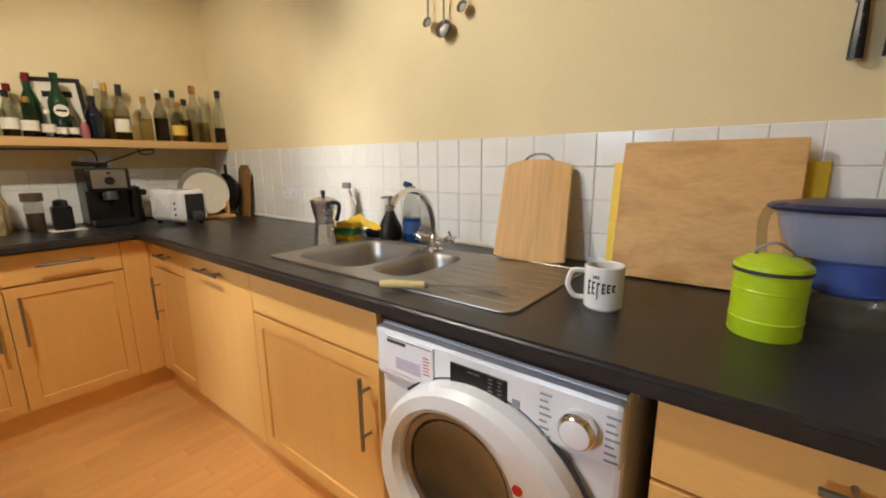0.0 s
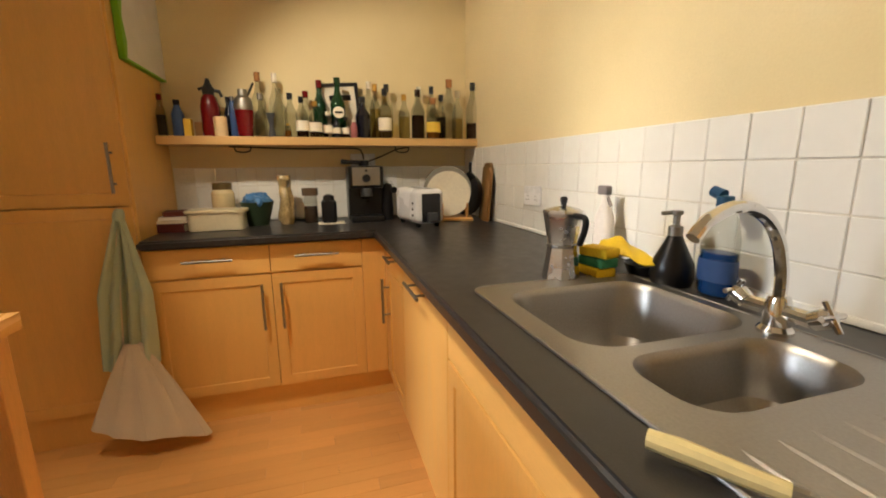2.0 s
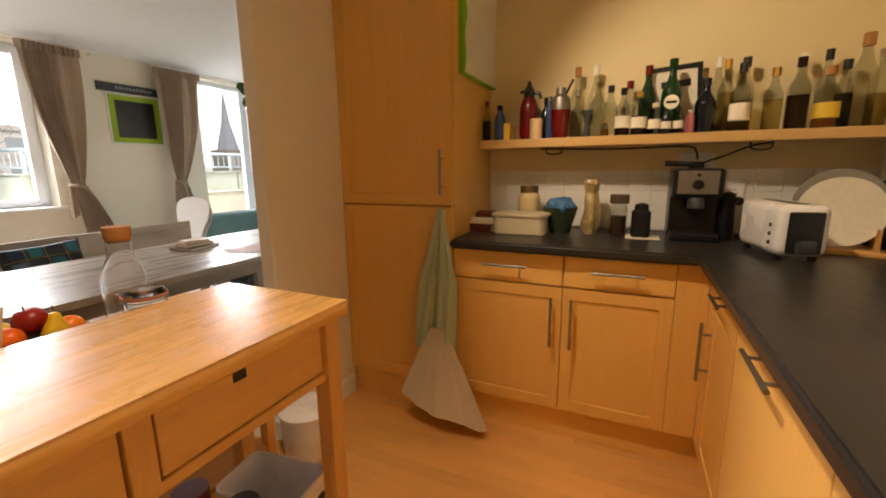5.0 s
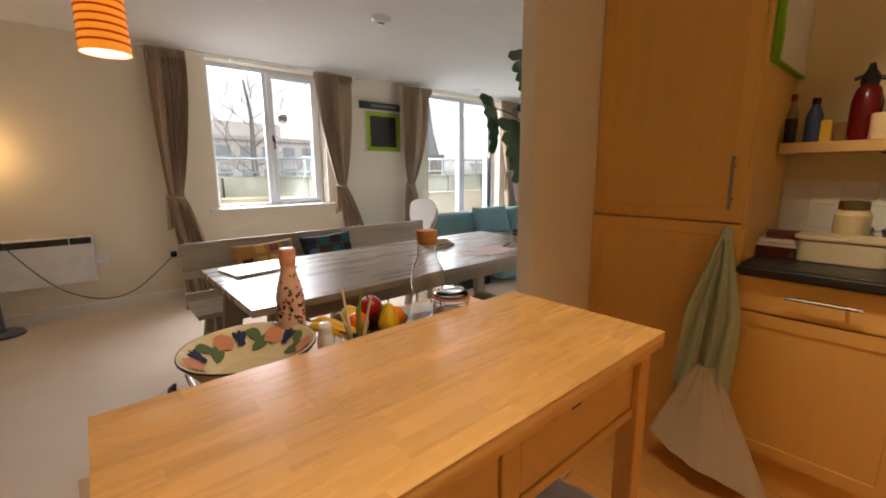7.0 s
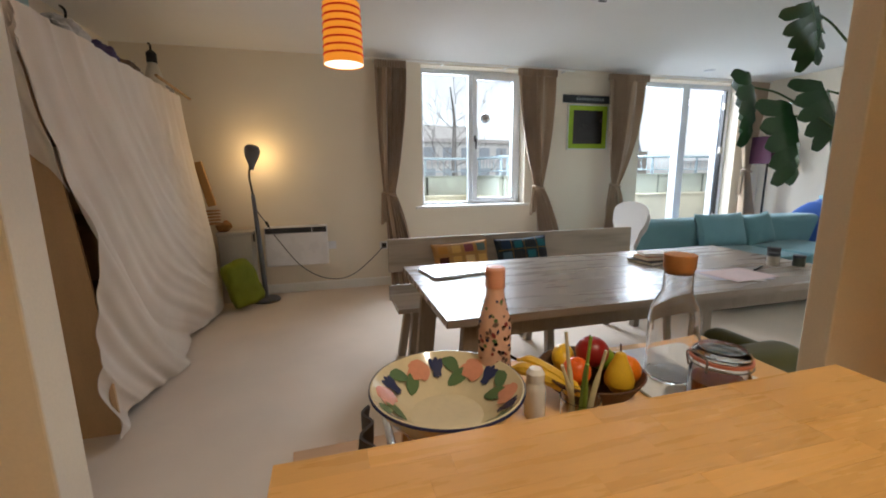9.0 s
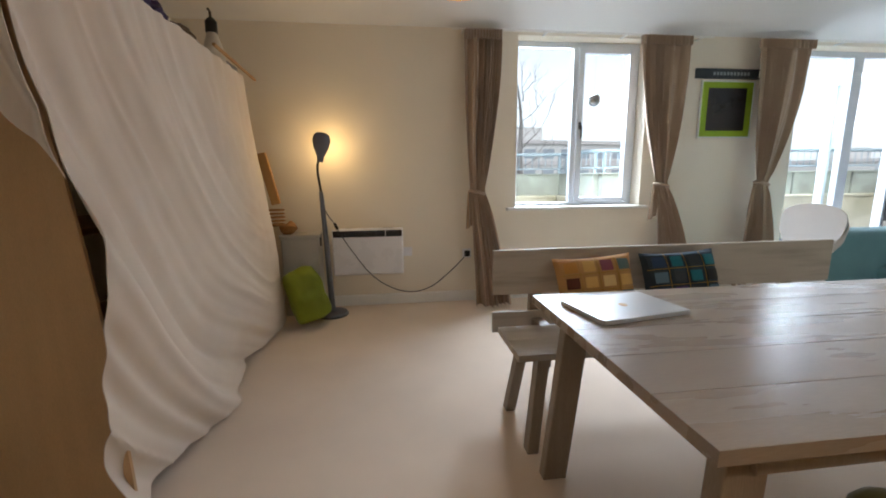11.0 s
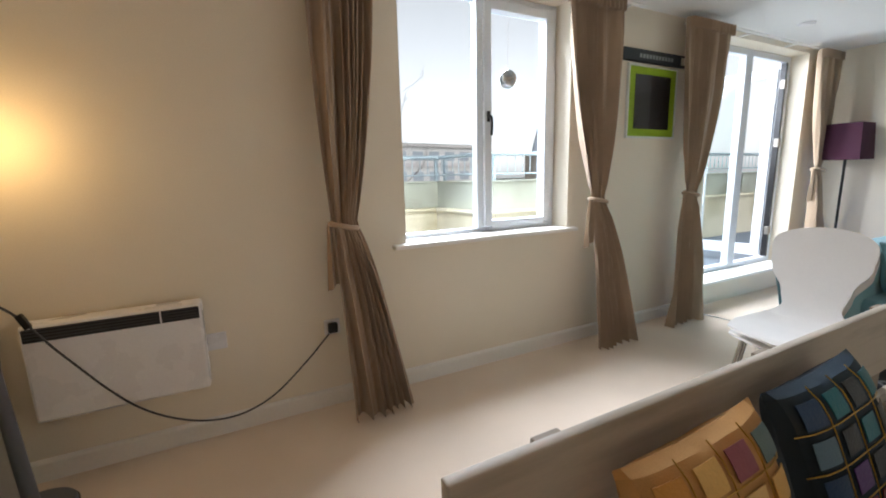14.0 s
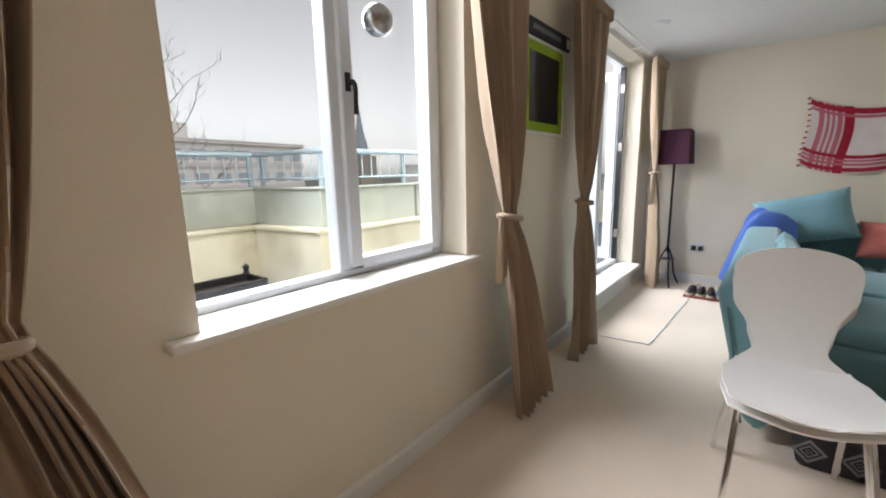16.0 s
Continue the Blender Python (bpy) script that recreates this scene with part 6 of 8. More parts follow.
for k in range(18):
    a = k * math.tau / 18 + 0.1
    kind = k % 6
    if kind in (0, 3):
        for s in (-1, 1):
            part("painted_leaf", petal(0.030, 0.015), P_LEAF1, ds2, m=on_dish(a + 0.10 * s, 0.112 + 0.012 * s) @ pose(0, 0, 0, 0, 0, 40 * s))
    elif kind in (1, 4):
        for s in (-1, 0, 1):
            part("painted_petal", petal(0.025, 0.009), P_NAVYF, ds2, m=on_dish(a, 0.116) @ pose(0, 0.004 * s, 0.0002 * s, 0, 0, 28 * s))
    else:
        for s in range(3):
            part("painted_bloom", petal(0.024, 0.018), P_CORAL, ds2, m=on_dish(a + 0.06 * (s - 1), 0.114 + 0.008 * (s % 2)) @ pose(0, 0, 0.0002 * s, 0, 0, 50 * s))

P_STEELPINK = paint("peach_enamel", (226, 182, 158), 0.4, scale=5)
wbt = thing("water_bottle", "peach enamel water bottle printed with leaves and berries", "water bottle", pose(0.066, 0.413, 0.781))
part("body", lathe([(0, 0), (0.033, 0), (0.035, 0.006), (0.035, 0.16), (0.031, 0.185), (0.020, 0.225), (0.0185, 0.248), (0, 0.248)], 28), P_STEELPINK, wbt)
part("cap", lathe([(0, 0.246), (0.0205, 0.246), (0.021, 0.25), (0.021, 0.285), (0.018, 0.290), (0, 0.290)], 24), paint("peach_cap", (224, 160, 132), 0.45), wbt)
cols = [P_NAVYF, P_LEAF1, P_DARK, paint("berry_red", (140, 50, 50), 0.4), paint("brown_print", (112, 84, 74), 0.4)]
rnd = random.Random(5)
for k in range(190):
    a, z = rnd.uniform(0, math.tau), rnd.uniform(0.010, 0.225)
    rr, tilt = (0.0351, 0.0) if z < 0.158 else (0.0351 - 0.0040 * (z - 0.158) / 0.027, 8.0) if z < 0.185 else (0.0311 - 0.0110 * (z - 0.185) / 0.040, 15.0)
    size = 1.0 if z < 0.185 else 0.7
    part("print_motif", petal(size * rnd.uniform(0.0035, 0.0075), size * rnd.uniform(0.0025, 0.005)), cols[k % 5], wbt, m=Matrix.Translation((rr * math.cos(a), rr * math.sin(a), z)) @ Matrix.Rotation(a, 4, "Z") @ Matrix.Rotation(math.pi / 2 - radians(tilt), 4, "Y") @ Matrix.Rotation(rnd.uniform(0, 6), 4, "Z"))
slt = thing("salt_shaker", "white salt shaker on the trolley", "shaker", pose(0.018, 0.512, 0.781))
part("body", lathe([(0, 0), (0.021, 0), (0.022, 0.06), (0.016, 0.075), (0, 0.075)], 20), P_CERAMIC, slt)
part("cap", lathe([(0, 0.074), (0.018, 0.074), (0.018, 0.092), (0.012, 0.101), (0, 0.103)], 20), M_WHITE, slt)
gs = thing("onion_glass", "glass of water with sprouting spring onions", "glass", pose(-0.012, 0.622, 0.781))
part("glass", lathe([(0, 0), (0.032, 0), (0.036, 0.095), (0.034, 0.095), (0.030, 0.006), (0, 0.006)], 24), M_GLASS, gs)
P_ONION, P_STALK = paint("white_onion", (216, 208, 176), 0.4), paint("spring_onion_green", (120, 150, 60), 0.4)
for k in range(5):
    q = k * 1.3
    part("stalk", tube(curve([(0.015 * math.cos(q), 0.015 * math.sin(q), 0.01), (0.018 * math.cos(q), 0.018 * math.sin(q), 0.09), (0.04 * math.cos(q), 0.03 * math.sin(q), 0.16 + 0.012 * k)], 5), [0.007] * 4 + [0.005] * 4 + [0.003] * 3, 8), P_STALK if k % 2 else P_ONION, gs)

P_BOWL = paint("woven_dark_bowl", (86, 58, 34), 0.6, fine=120, bump=0.4)
HEAP = Matrix.Translation((-0.134, 0.475, 0.781)) @ Matrix.Scale(0.84, 4) @ Matrix.Translation((0.164, -0.483, -0.781))
single("fruit_bowl", lathe([(0, 0), (0.07, 0), (0.11, 0.035), (0.135, 0.075), (0.131, 0.077), (0.10, 0.04), (0.06, 0.008), (0, 0.008)], 40), P_BOWL, "dark wooden bowl heaped with fruit", "bowl", HEAP @ pose(-0.164, 0.483, 0.781))


def fruit(name, label, cat, x, y, z, r, sq, c, seed, stalk=True):
    bm = ball(r, (0, 0, 0), sq, 4)
    for v in bm.verts:
        v.co *= 1 + 0.03 * noise.noise(v.co * 30 + Vector((seed, 0, 0)))
        d = math.hypot(v.co.x, v.co.y)
        if v.co.z > 0 and d < r * 0.5:
            v.co.z -= r * 0.16 * (1 - d / (r * 0.5)) ** 2
    f = thing(name, label, cat, HEAP @ pose(x, y, z, seed * 7 % 30, seed * 11 % 25, seed * 40), group="fruit in the bowl")
    part("flesh", bm, paint(name + "_skin_%d" % seed, c, 0.35, fine=180, bump=0.12, scale=14, var=0.18), f)
    if stalk:
        part("stalk", tube(((0, 0, r * sq[2] * 0.8), (0.003, 0.002, r * sq[2] * 0.8 + 0.018)), 0.0025, 6), P_BOWL, f)


fruit("pomegranate", "dark red pomegranate on the fruit heap", "fruit", -0.174, 0.473, 0.895, 0.042, (1, 1, 0.95), (150, 32, 28), 1)
fruit("orange", "bright orange in the fruit bowl", "fruit", -0.244, 0.518, 0.855, 0.038, (1, 1, 1), (240, 128, 20), 2, False)
fruit("orange", "bright orange in the fruit bowl", "fruit", -0.114, 0.498, 0.860, 0.036, (1, 1, 1), (236, 104, 30), 3, False)
fruit("lemon", "yellow lemon in the fruit bowl", "fruit", -0.124, 0.418, 0.862, 0.030, (1, 1.35, 1), (236, 190, 40), 4, False)
fruit("lime", "green lime in the fruit bowl", "fruit", -0.224, 0.443, 0.858, 0.032, (1, 1.2, 1), (120, 150, 40), 6, False)
fruit("avocado", "dark green avocado in the fruit bowl", "fruit", -0.229, 0.403, 0.862, 0.034, (1, 1.4, 1), (52, 66, 34), 8, False)
pr = thing("pear", "yellow pear upright in the fruit bowl", "fruit", HEAP @ pose(-0.194, 0.558, 0.822, 6, -5, 0), group="fruit in the bowl")
part("flesh", lathe([(0, 0), (0.018, 0.002), (0.034, 0.020), (0.036, 0.036), (0.028, 0.060), (0.017, 0.082), (0.012, 0.098), (0, 0.104)], 22), paint("pear_skin", (222, 178, 40), 0.4, fine=160, bump=0.1, dirt=rgb((190, 130, 40))), pr)
part("stalk", tube(((0, 0, 0.10), (0.004, 0.002, 0.122)), 0.002, 6), P_BOWL, pr)
P_BANANA = paint("banana_skin", (226, 182, 50), 0.45, scale=12, var=0.15, dirt=rgb((150, 110, 40)))
for k in range(2):
    bn_ = thing("banana", "curved yellow banana on the bowl's edge", "fruit", HEAP @ pose(-0.069 + 0.022 * k, 0.483, 0.855 - 0.006 * k, 0, -12, 20 + 15 * k), group="fruit in the bowl")
    part("skin", tube(curve([(0.075, -0.075, 0.012), (0.05, -0.045, 0.014), (0.02, 0.0, 0.0), (0.01, 0.05, -0.012), (0.025, 0.09, -0.012)], 5), [0.004, 0.005, 0.009, 0.014] + [0.017] * 13 + [0.012, 0.010, 0.008, 0.006], 8), P_BANANA, bn_)
    part("tip", tube(((0.075, -0.075, 0.012), (0.088, -0.092, 0.018)), 0.004, 6), P_DARK, bn_)
single("tray", prism(rounded(0.30, 0.26, 0.02), 0, 0.006, 0.002), paint("white_tray", (216, 214, 206), 0.4), "white tray under the carafe", "tray", pose(-0.399, 0.443, 0.781))
cf = thing("carafe", "clear glass carafe with cork stopper", "carafe", pose(-0.362, 0.463, 0.788) @ Matrix.Diagonal((1.0, 1.0, 0.92, 1)))
part("glass", lathe([(0, 0), (0.052, 0), (0.055, 0.006), (0.055, 0.155), (0.050, 0.185), (0.032, 0.225), (0.030, 0.285), (0.0285, 0.285), (0.0300, 0.225), (0.048, 0.185), (0.053, 0.155), (0.053, 0.008), (0, 0.005)], 36), M_GLASS, cf)
part("stopper", lathe([(0, 0.27), (0.028, 0.27), (0.0335, 0.286), (0.034, 0.318), (0, 0.320)], 24), P_WOODCAP, cf, "cork ball stopper")
cj = thing("clip_jar", "glass clip-top jar of honey with pink rubber seal", "jar", pose(-0.324, 0.618, 0.781))
part("glass", lathe([(0, 0), (0.048, 0), (0.052, 0.008), (0.052, 0.10), (0.046, 0.115), (0.046, 0.125), (0.044, 0.125), (0.049, 0.10), (0.049, 0.008), (0, 0.005)], 32), M_GLASS, cj)
part("honey", lathe([(0, 0.006), (0.0485, 0.008), (0.0485, 0.08), (0, 0.08)], 28), P_AMBER, cj)
part("seal", lathe([(0.044, 0.124), (0.054, 0.124), (0.054, 0.130), (0.044, 0.130), (0.044, 0.124)], 32), paint("pink_rubber", (206, 128, 104), 0.6), cj)
part("lid", lathe([(0, 0.150), (0.04, 0.147), (0.050, 0.138), (0.051, 0.130), (0, 0.130)], 32), M_GLASS, cj)
part("clip", join(tube(curve([(0.056, -0.02, 0.11), (0.060, -0.02, 0.14), (0.060, 0.02, 0.14), (0.056, 0.02, 0.11)], 5), 0.002, 6), tube([(0.054 * math.cos(k * math.tau / 24), 0.054 * math.sin(k * math.tau / 24), 0.117) for k in range(24)], 0.0015, 6, True)), M_STEEL, cj, "steel wire clip")

# olive armchair
P_OLIVE = mat("olive_velvet", rgb((92, 88, 34)), 0.8, var=0.2, scale=7, fine=300, bump=0.2, sheen=0.5, spec=0.1)
oc = thing("armchair", "low olive green velvet armchair between table and trolley", "armchair", pose(-0.93, -0.02, 0))
part("seat", box((-0.40, -0.30, 0.20), (0.40, 0.12, 0.44), 0.05, 4), P_OLIVE, oc)
part("backrest", box((-0.42, 0.02, 0.20), (0.42, 0.20, 0.60), 0.07, 4), P_OLIVE, oc)
for s in (-1, 1):
    part("arm", box((s * 0.44 - 0.07, -0.30, 0.18), (s * 0.44 + 0.07, 0.16, 0.52), 0.06, 4), P_OLIVE, oc)
    for y in (-0.24, 0.12):
        part("leg", tube(((s * 0.34, y, 0.21), (s * 0.37, y, 0.0)), [0.02, 0.014], 8), M_GREYWOOD_V, oc)
CARD = thing("cardboard_box", "closed brown cardboard box on the carpet by the trolley", "cardboard box", pose(0.35, -0.33, 0, 0, 0, 2))
P_BOXCARD = paint("pale_brown_card", (206, 168, 132), 0.85, fine=200, bump=0.08)
part("box", box((-0.30, -0.02, 0), (0.235, 0.30, 0.17), 0.003), P_BOXCARD, CARD)
part("lid", box((-0.304, -0.024, 0.165), (0.239, 0.304, 0.20), 0.003), P_BOXCARD, CARD)

# ---- on the dining table ----
M_SILVER = mat("silver_anodised", (0.70, 0.71, 0.73), 0.32, 0.85, var=0.03, bump=0.0)
lt = thing("laptop", "closed silver laptop on the dining table", "laptop", pose(-0.240, -0.890, 0.7375, 0, 0, 10))
part("base", prism(rounded(0.345, 0.240, 0.012), 0, 0.008, 0.002), M_SILVER, lt)
part("lid", prism(rounded(0.345, 0.240, 0.012), 0.0086, 0.0145, 0.002), M_SILVER, lt)
part("logo", prism(rounded(0.024, 0.032, 0.011), 0.0145, 0.0151), paint("pale_copper_logo", (214, 170, 120), 0.3), lt, "plain pale oval mark", m=pose(0, 0, 0, 0, 0, 0))
for k, (c, w, d, t) in enumerate((((60, 58, 60), 0.24, 0.17, 0.018), ((176, 120, 72), 0.18, 0.13, 0.02), ((206, 190, 166), 0.15, 0.11, 0.016))):
    b_ = thing("table_book", "book in a small stack on the dining table", "book", pose(-1.43, -0.78, 0.7375 + (0.0, 0.019, 0.040)[k], 0, 0, 12 - 14 * k), group="books on the dining table")
    part("cover", join(box((-w / 2, -d / 2, 0), (w / 2, d / 2, 0.002)), box((-w / 2, -d / 2, t - 0.002), (w / 2, d / 2, t))), paint("table_book_cover_%d" % k, c, 0.5), b_)
    part("page_block", box((-w / 2 + 0.004, -d / 2 + 0.004, 0.002), (w / 2 - 0.004, d / 2 - 0.004, t - 0.002)), P_LABEL, b_, "page block")
for k in range(3):
    single("paper_sheet", box((-0.105, -0.148, 0), (0.105, 0.148, 0.001)), paint("printed_paper_%d" % k, ((228, 220, 214), (214, 206, 214), (222, 196, 190))[k], 0.7), "loose printed sheet on the dining table", "paper", pose(-1.54 - 0.03 * k, -0.41 + 0.015 * k, 0.7376 + 0.0013 * k, 0, 0, 60 + 17 * k), group="papers on the table")
single("pen", tube(((-0.07, 0, 0.005), (0.07, 0, 0.005)), 0.005, 8), M_BLACK, "black pen on the dining table", "pen", pose(-1.82, -0.45, 0.7375, 0, 0, 25))
for k, (x, y, r, h, c) in enumerate(((-2.07, -0.56, 0.032, 0.085, (40, 34, 30)), (-1.99, -0.50, 0.030, 0.07, (196, 186, 170)), (-2.10, -0.44, 0.028, 0.06, (70, 76, 60)))):
    q = thing("table_jar", "small lidded jar at the table's end", "jar", pose(x, y, 0.7375))
    part("jar", lathe([(0, 0), (r, 0), (r, h * 0.75), (0, h * 0.75)], 18), paint("table_jar_%d" % k, c, 0.3), q)
    part("lid", lathe([(0, h * 0.75), (r * 1.04, h * 0.75), (r * 1.04, h), (0, h)], 18), M_DARKGREY, q)

# ---- cushions on the bench ----
def pillow_bm(w, h, t, seed=0, n=22):
    """A stuffed cushion with pointed corners, standing in x and z."""
    bm = bmesh.new()
    for s in (-1, 1):
        g = []
        for i in range(n + 1):
            row = []
            for j in range(n + 1):
                u, v = 2 * i / n - 1, 2 * j / n - 1
                puff = ((1 - u ** 4) * (1 - v ** 4)) ** 0.55
                pin = 1 - 0.07 * (1 - abs(v) ** 2) * abs(u) ** 3
                pin2 = 1 - 0.07 * (1 - abs(u) ** 2) * abs(v) ** 3
                row.append(bm.verts.new((u * w / 2 * pin, s * (t / 2 * puff + 0.004 * noise.noise(Vector((u * 3 + seed, v * 3, s)))), (v * h / 2) * pin2)))
            g.append(row)
        for i in range(n):
            for j in range(n):
                q = (g[i][j], g[i + 1][j], g[i + 1][j + 1], g[i][j + 1])
                bm.faces.new(q if s < 0 else q[::-1])
    bmesh.ops.remove_doubles(bm, verts=bm.verts, dist=0.0012)
    return bm


def patch_cushion(label, m, base, palette, w=0.43, h=0.37):
    c = thing("patchwork_cushion", label, "cushion", m)
    part("cover", pillow_bm(w, h, 0.13), base, c)
    r_ = random.Random(len(label))
    n = 4
    for i in range(n):
        for j in range(n):
            mt = palette[r_.randrange(len(palette))]
            cx, cz = (i + 0.5) / n * 2 - 1, (j + 0.5) / n * 2 - 1

            def fn(u, v, cx=cx, cz=cz):
                a, b = cx * 0.88 + (u - 0.5) * 0.30, cz * 0.88 + (v - 0.5) * 0.30
                puff = ((1 - min(1, abs(a)) ** 4) * (1 - min(1, abs(b)) ** 4)) ** 0.55
                return (a * w / 2, 0.13 / 2 * puff + 0.0035, b * h / 2)
            part("patch", sheet(fn, 4, 4, 0.002), mt, c)
    for i in range(1, n):
        for axis in (0, 1):
            def line(k, i=i, axis=axis):
                a, b = (i / n * 2 - 1) * 0.93, (k / 10 * 2 - 1) * 0.93
                if axis:
                    a, b = b, a
                puff = ((1 - abs(a) ** 4) * (1 - abs(b) ** 4)) ** 0.55
                return (a * w / 2, 0.13 / 2 * puff + 0.004, b * h / 2)
            part("braid", tube([line(k) for k in range(11)], 0.0016, 6), P_GOLD, c)
    return c


GOLDS = [paint("patch_gold_%d" % k, c, 0.5, fine=160, bump=0.3, metal=0.15) for k, c in enumerate(((202, 146, 70), (120, 62, 30), (224, 182, 104), (86, 40, 26), (96, 120, 120), (150, 84, 96), (48, 56, 36), (232, 200, 134)))]
BLUES = [paint("patch_blue_%d" % k, c, 0.4, fine=160, bump=0.3, metal=0.15) for k, c in enumerate(((30, 60, 96), (16, 22, 30), (84, 50, 120), (20, 110, 124), (110, 26, 40), (40, 46, 52), (90, 120, 140)))]
patch_cushion("gold patchwork cushion with braid, leaning on the bench back", pose(-0.505, -1.575, 0.600, 20, 3, 0), paint("gold_cushion_cloth", (196, 150, 92), 0.8, fine=300, bump=0.2), GOLDS)
patch_cushion("dark teal patchwork cushion leaning on the bench back", pose(-0.985, -1.575, 0.610, 20, 2, 0), paint("teal_dark_cloth", (34, 52, 66), 0.7, fine=300, bump=0.2), BLUES)

# ---- white stacking chairs ----
def shell_chair(m, label):
    c = thing("stacking_chair", label, "chair", m, group="stacked white chairs")
    prof = curve([(0.245, 0, 0.428), (0.20, 0, 0.450), (0.08, 0, 0.450), (-0.06, 0, 0.440), (-0.14, 0, 0.462), (-0.18, 0, 0.53), (-0.205, 0, 0.63), (-0.225, 0, 0.75), (-0.245, 0, 0.87), (-0.252, 0, 0.935)], 5)
    wid = [0.19, 0.226, 0.236, 0.226, 0.180, 0.118, 0.142, 0.200, 0.218, 0.212]

    def fn(u, v):
        k = v * (len(prof) - 1)
        i = min(int(k), len(prof) - 2)
        p = prof[i].lerp(prof[i + 1], k - i)
        kw = v * (len(wid) - 1)
        j = min(int(kw), len(wid) - 2)
        f = kw - j
        f = f * f * (3 - 2 * f)
        wv = wid[j] * (1 - f) + wid[j + 1] * f
        s = 2 * u - 1
        if v < 0.10:
            wv *= math.sqrt(max(0.10, 1 - 0.8 * ((0.10 - v) / 0.10) ** 2))
        elif v > 0.80:
            wv *= math.sqrt(max(0.02, 1 - ((v - 0.80) / 0.202) ** 2))
        return (p.x, wv * s, p.z + (0.018 * s * s if v < 0.45 else 0) + 0)
    part("shell", sheet(fn, 26, 70, 0.010), paint("white_laminate", (232, 230, 226), 0.5, var=0.02, bump=0), c, "moulded white plywood shell")
    for sx, sy_ in ((1, 1), (1, -1), (-1, 1), (-1, -1)):
        x0, x1 = (0.10, 0.225) if sx > 0 else (-0.06, -0.235)
        part("leg", tube(curve([(0.02, 0.05 * sy_, 0.428), (x0, 0.165 * sy_, 0.425), (x0 + 0.02 * sx, 0.18 * sy_, 0.39), (x1, 0.215 * sy_, 0.005)], 5), 0.0112, 10), M_CHROME, c, "bent chrome leg")
    return c


shell_chair(pose(-2.17, -2.120, 0.0, 0, 0, 8), "white moulded stacking chair with chrome legs")
shell_chair(pose(-2.15, -2.118, 0.044, 0, 0, 8), "white moulded chair stacked on another")

P_PATTERN = paint("charcoal_woven_cloth", (52, 52, 56), 0.9, fine=250, bump=0.3)
P_GREYPAT = paint("grey_woven_cloth", (128, 128, 130), 0.9, fine=250, bump=0.3)
fc = thing("floor_cushion", "charcoal floor cushion woven with grey diamonds", "floor cushion", pose(-2.70, -1.88, 0, 0, 0, 3))
part("cover", box((-0.25, -0.20, 0.0), (0.25, 0.26, 0.17), 0.03, 3), P_PATTERN, fc)
for k in range(3):
    y = -0.16 + 0.16 * k
    for r_ in (0.062, 0.034, 0.012):
        part("diamond", slab([(0, -r_), (r_ * 0.9, 0), (0, r_), (-r_ * 0.9, 0)], [[(0, -r_ * 0.75), (r_ * 0.67, 0), (0, r_ * 0.75), (-r_ * 0.67, 0)]], 0, 0.003, 0.0003), P_GREYPAT, fc, m=pose(0.2495, y, 0.086, 0, 90, 0))
    part("diamond", slab([(0, -0.08), (0.08, 0), (0, 0.08), (-0.08, 0)], [[(0, -0.06), (0.06, 0), (0, 0.06), (-0.06, 0)]], 0, 0.003, 0.0003), P_GREYPAT, fc, m=pose(0.05, y, 0.169))

# ---- sofa corner ----
sf = thing("corner_sofa", "teal fabric corner sofa against the end wall", "sofa", pose(0, -0.07, 0))
part("chaise_base", box((-5.45, -2.30, 0.06), (-2.98, -1.40, 0.40), 0.05, 4), M_TEAL, sf)
bm_ = box((-5.30, -2.37, 0.06), (-2.50, -2.085, 0.77), 0.075, 5)
for v in bm_.verts:
    if v.co.y < -2.26:
        v.co.y += 0.24 * (0.77 - v.co.z)
part("chaise_back", bm_, M_TEAL, sf)
part("piping", tube(((-2.497, -2.205, 0.10), (-2.495, -2.30, 0.66)), 0.006, 8), paint("teal_piping", (84, 124, 132), 0.8), sf, "darker piping on the sofa end")
part("wall_base", box((-5.45, -1.41, 0.06), (-4.60, -0.35, 0.40), 0.05, 4), M_TEAL, sf)
part("wall_back", box((-5.575, -2.20, 0.06), (-5.36, -0.30, 0.78), 0.07, 4), M_TEAL, sf)
for x in (-3.85, -3.0):
    part("seat_cushion", box((x - 0.80, -2.15, 0.39), (x, -1.42, 0.50), 0.045, 4), M_TEAL, sf)
single("sofa_cushion", pillow_bm(0.62, 0.36, 0.17, 2), M_TEAL2, "teal oblong cushion leaning on the sofa back", "cushion", pose(-3.48, -2.12, 0.655, 16, 0, 0))
single("sofa_cushion", pillow_bm(0.40, 0.34, 0.15, 5), M_TEAL, "darker teal cushion tucked in the sofa corner", "cushion", pose(-3.98, -2.13, 0.64, 14, 8, 0))
single("big_pillow", pillow_bm(0.70, 0.46, 0.20, 3), M_TEAL2, "large light teal pillow leaning on the end wall", "pillow", pose(-5.22, -2.02, 0.82, -16, 0, 90) @ pose(0, 0, 0, 0, -14, 0))
single("salmon_cushion", pillow_bm(0.42, 0.32, 0.13, 7), paint("salmon_cloth", (220, 128, 120), 0.9, fine=300, bump=0.2), "salmon pink cushion on the sofa", "cushion", pose(-5.24, -1.44, 0.66, -12, 0, 90))
THROW = curve([(0, -2.60, 0.14), (0, -2.54, 0.36), (0, -2.48, 0.60), (0, -2.42, 0.78), (0, -2.33, 0.86), (0, -2.18, 0.83), (0, -2.06, 0.74)], 6)


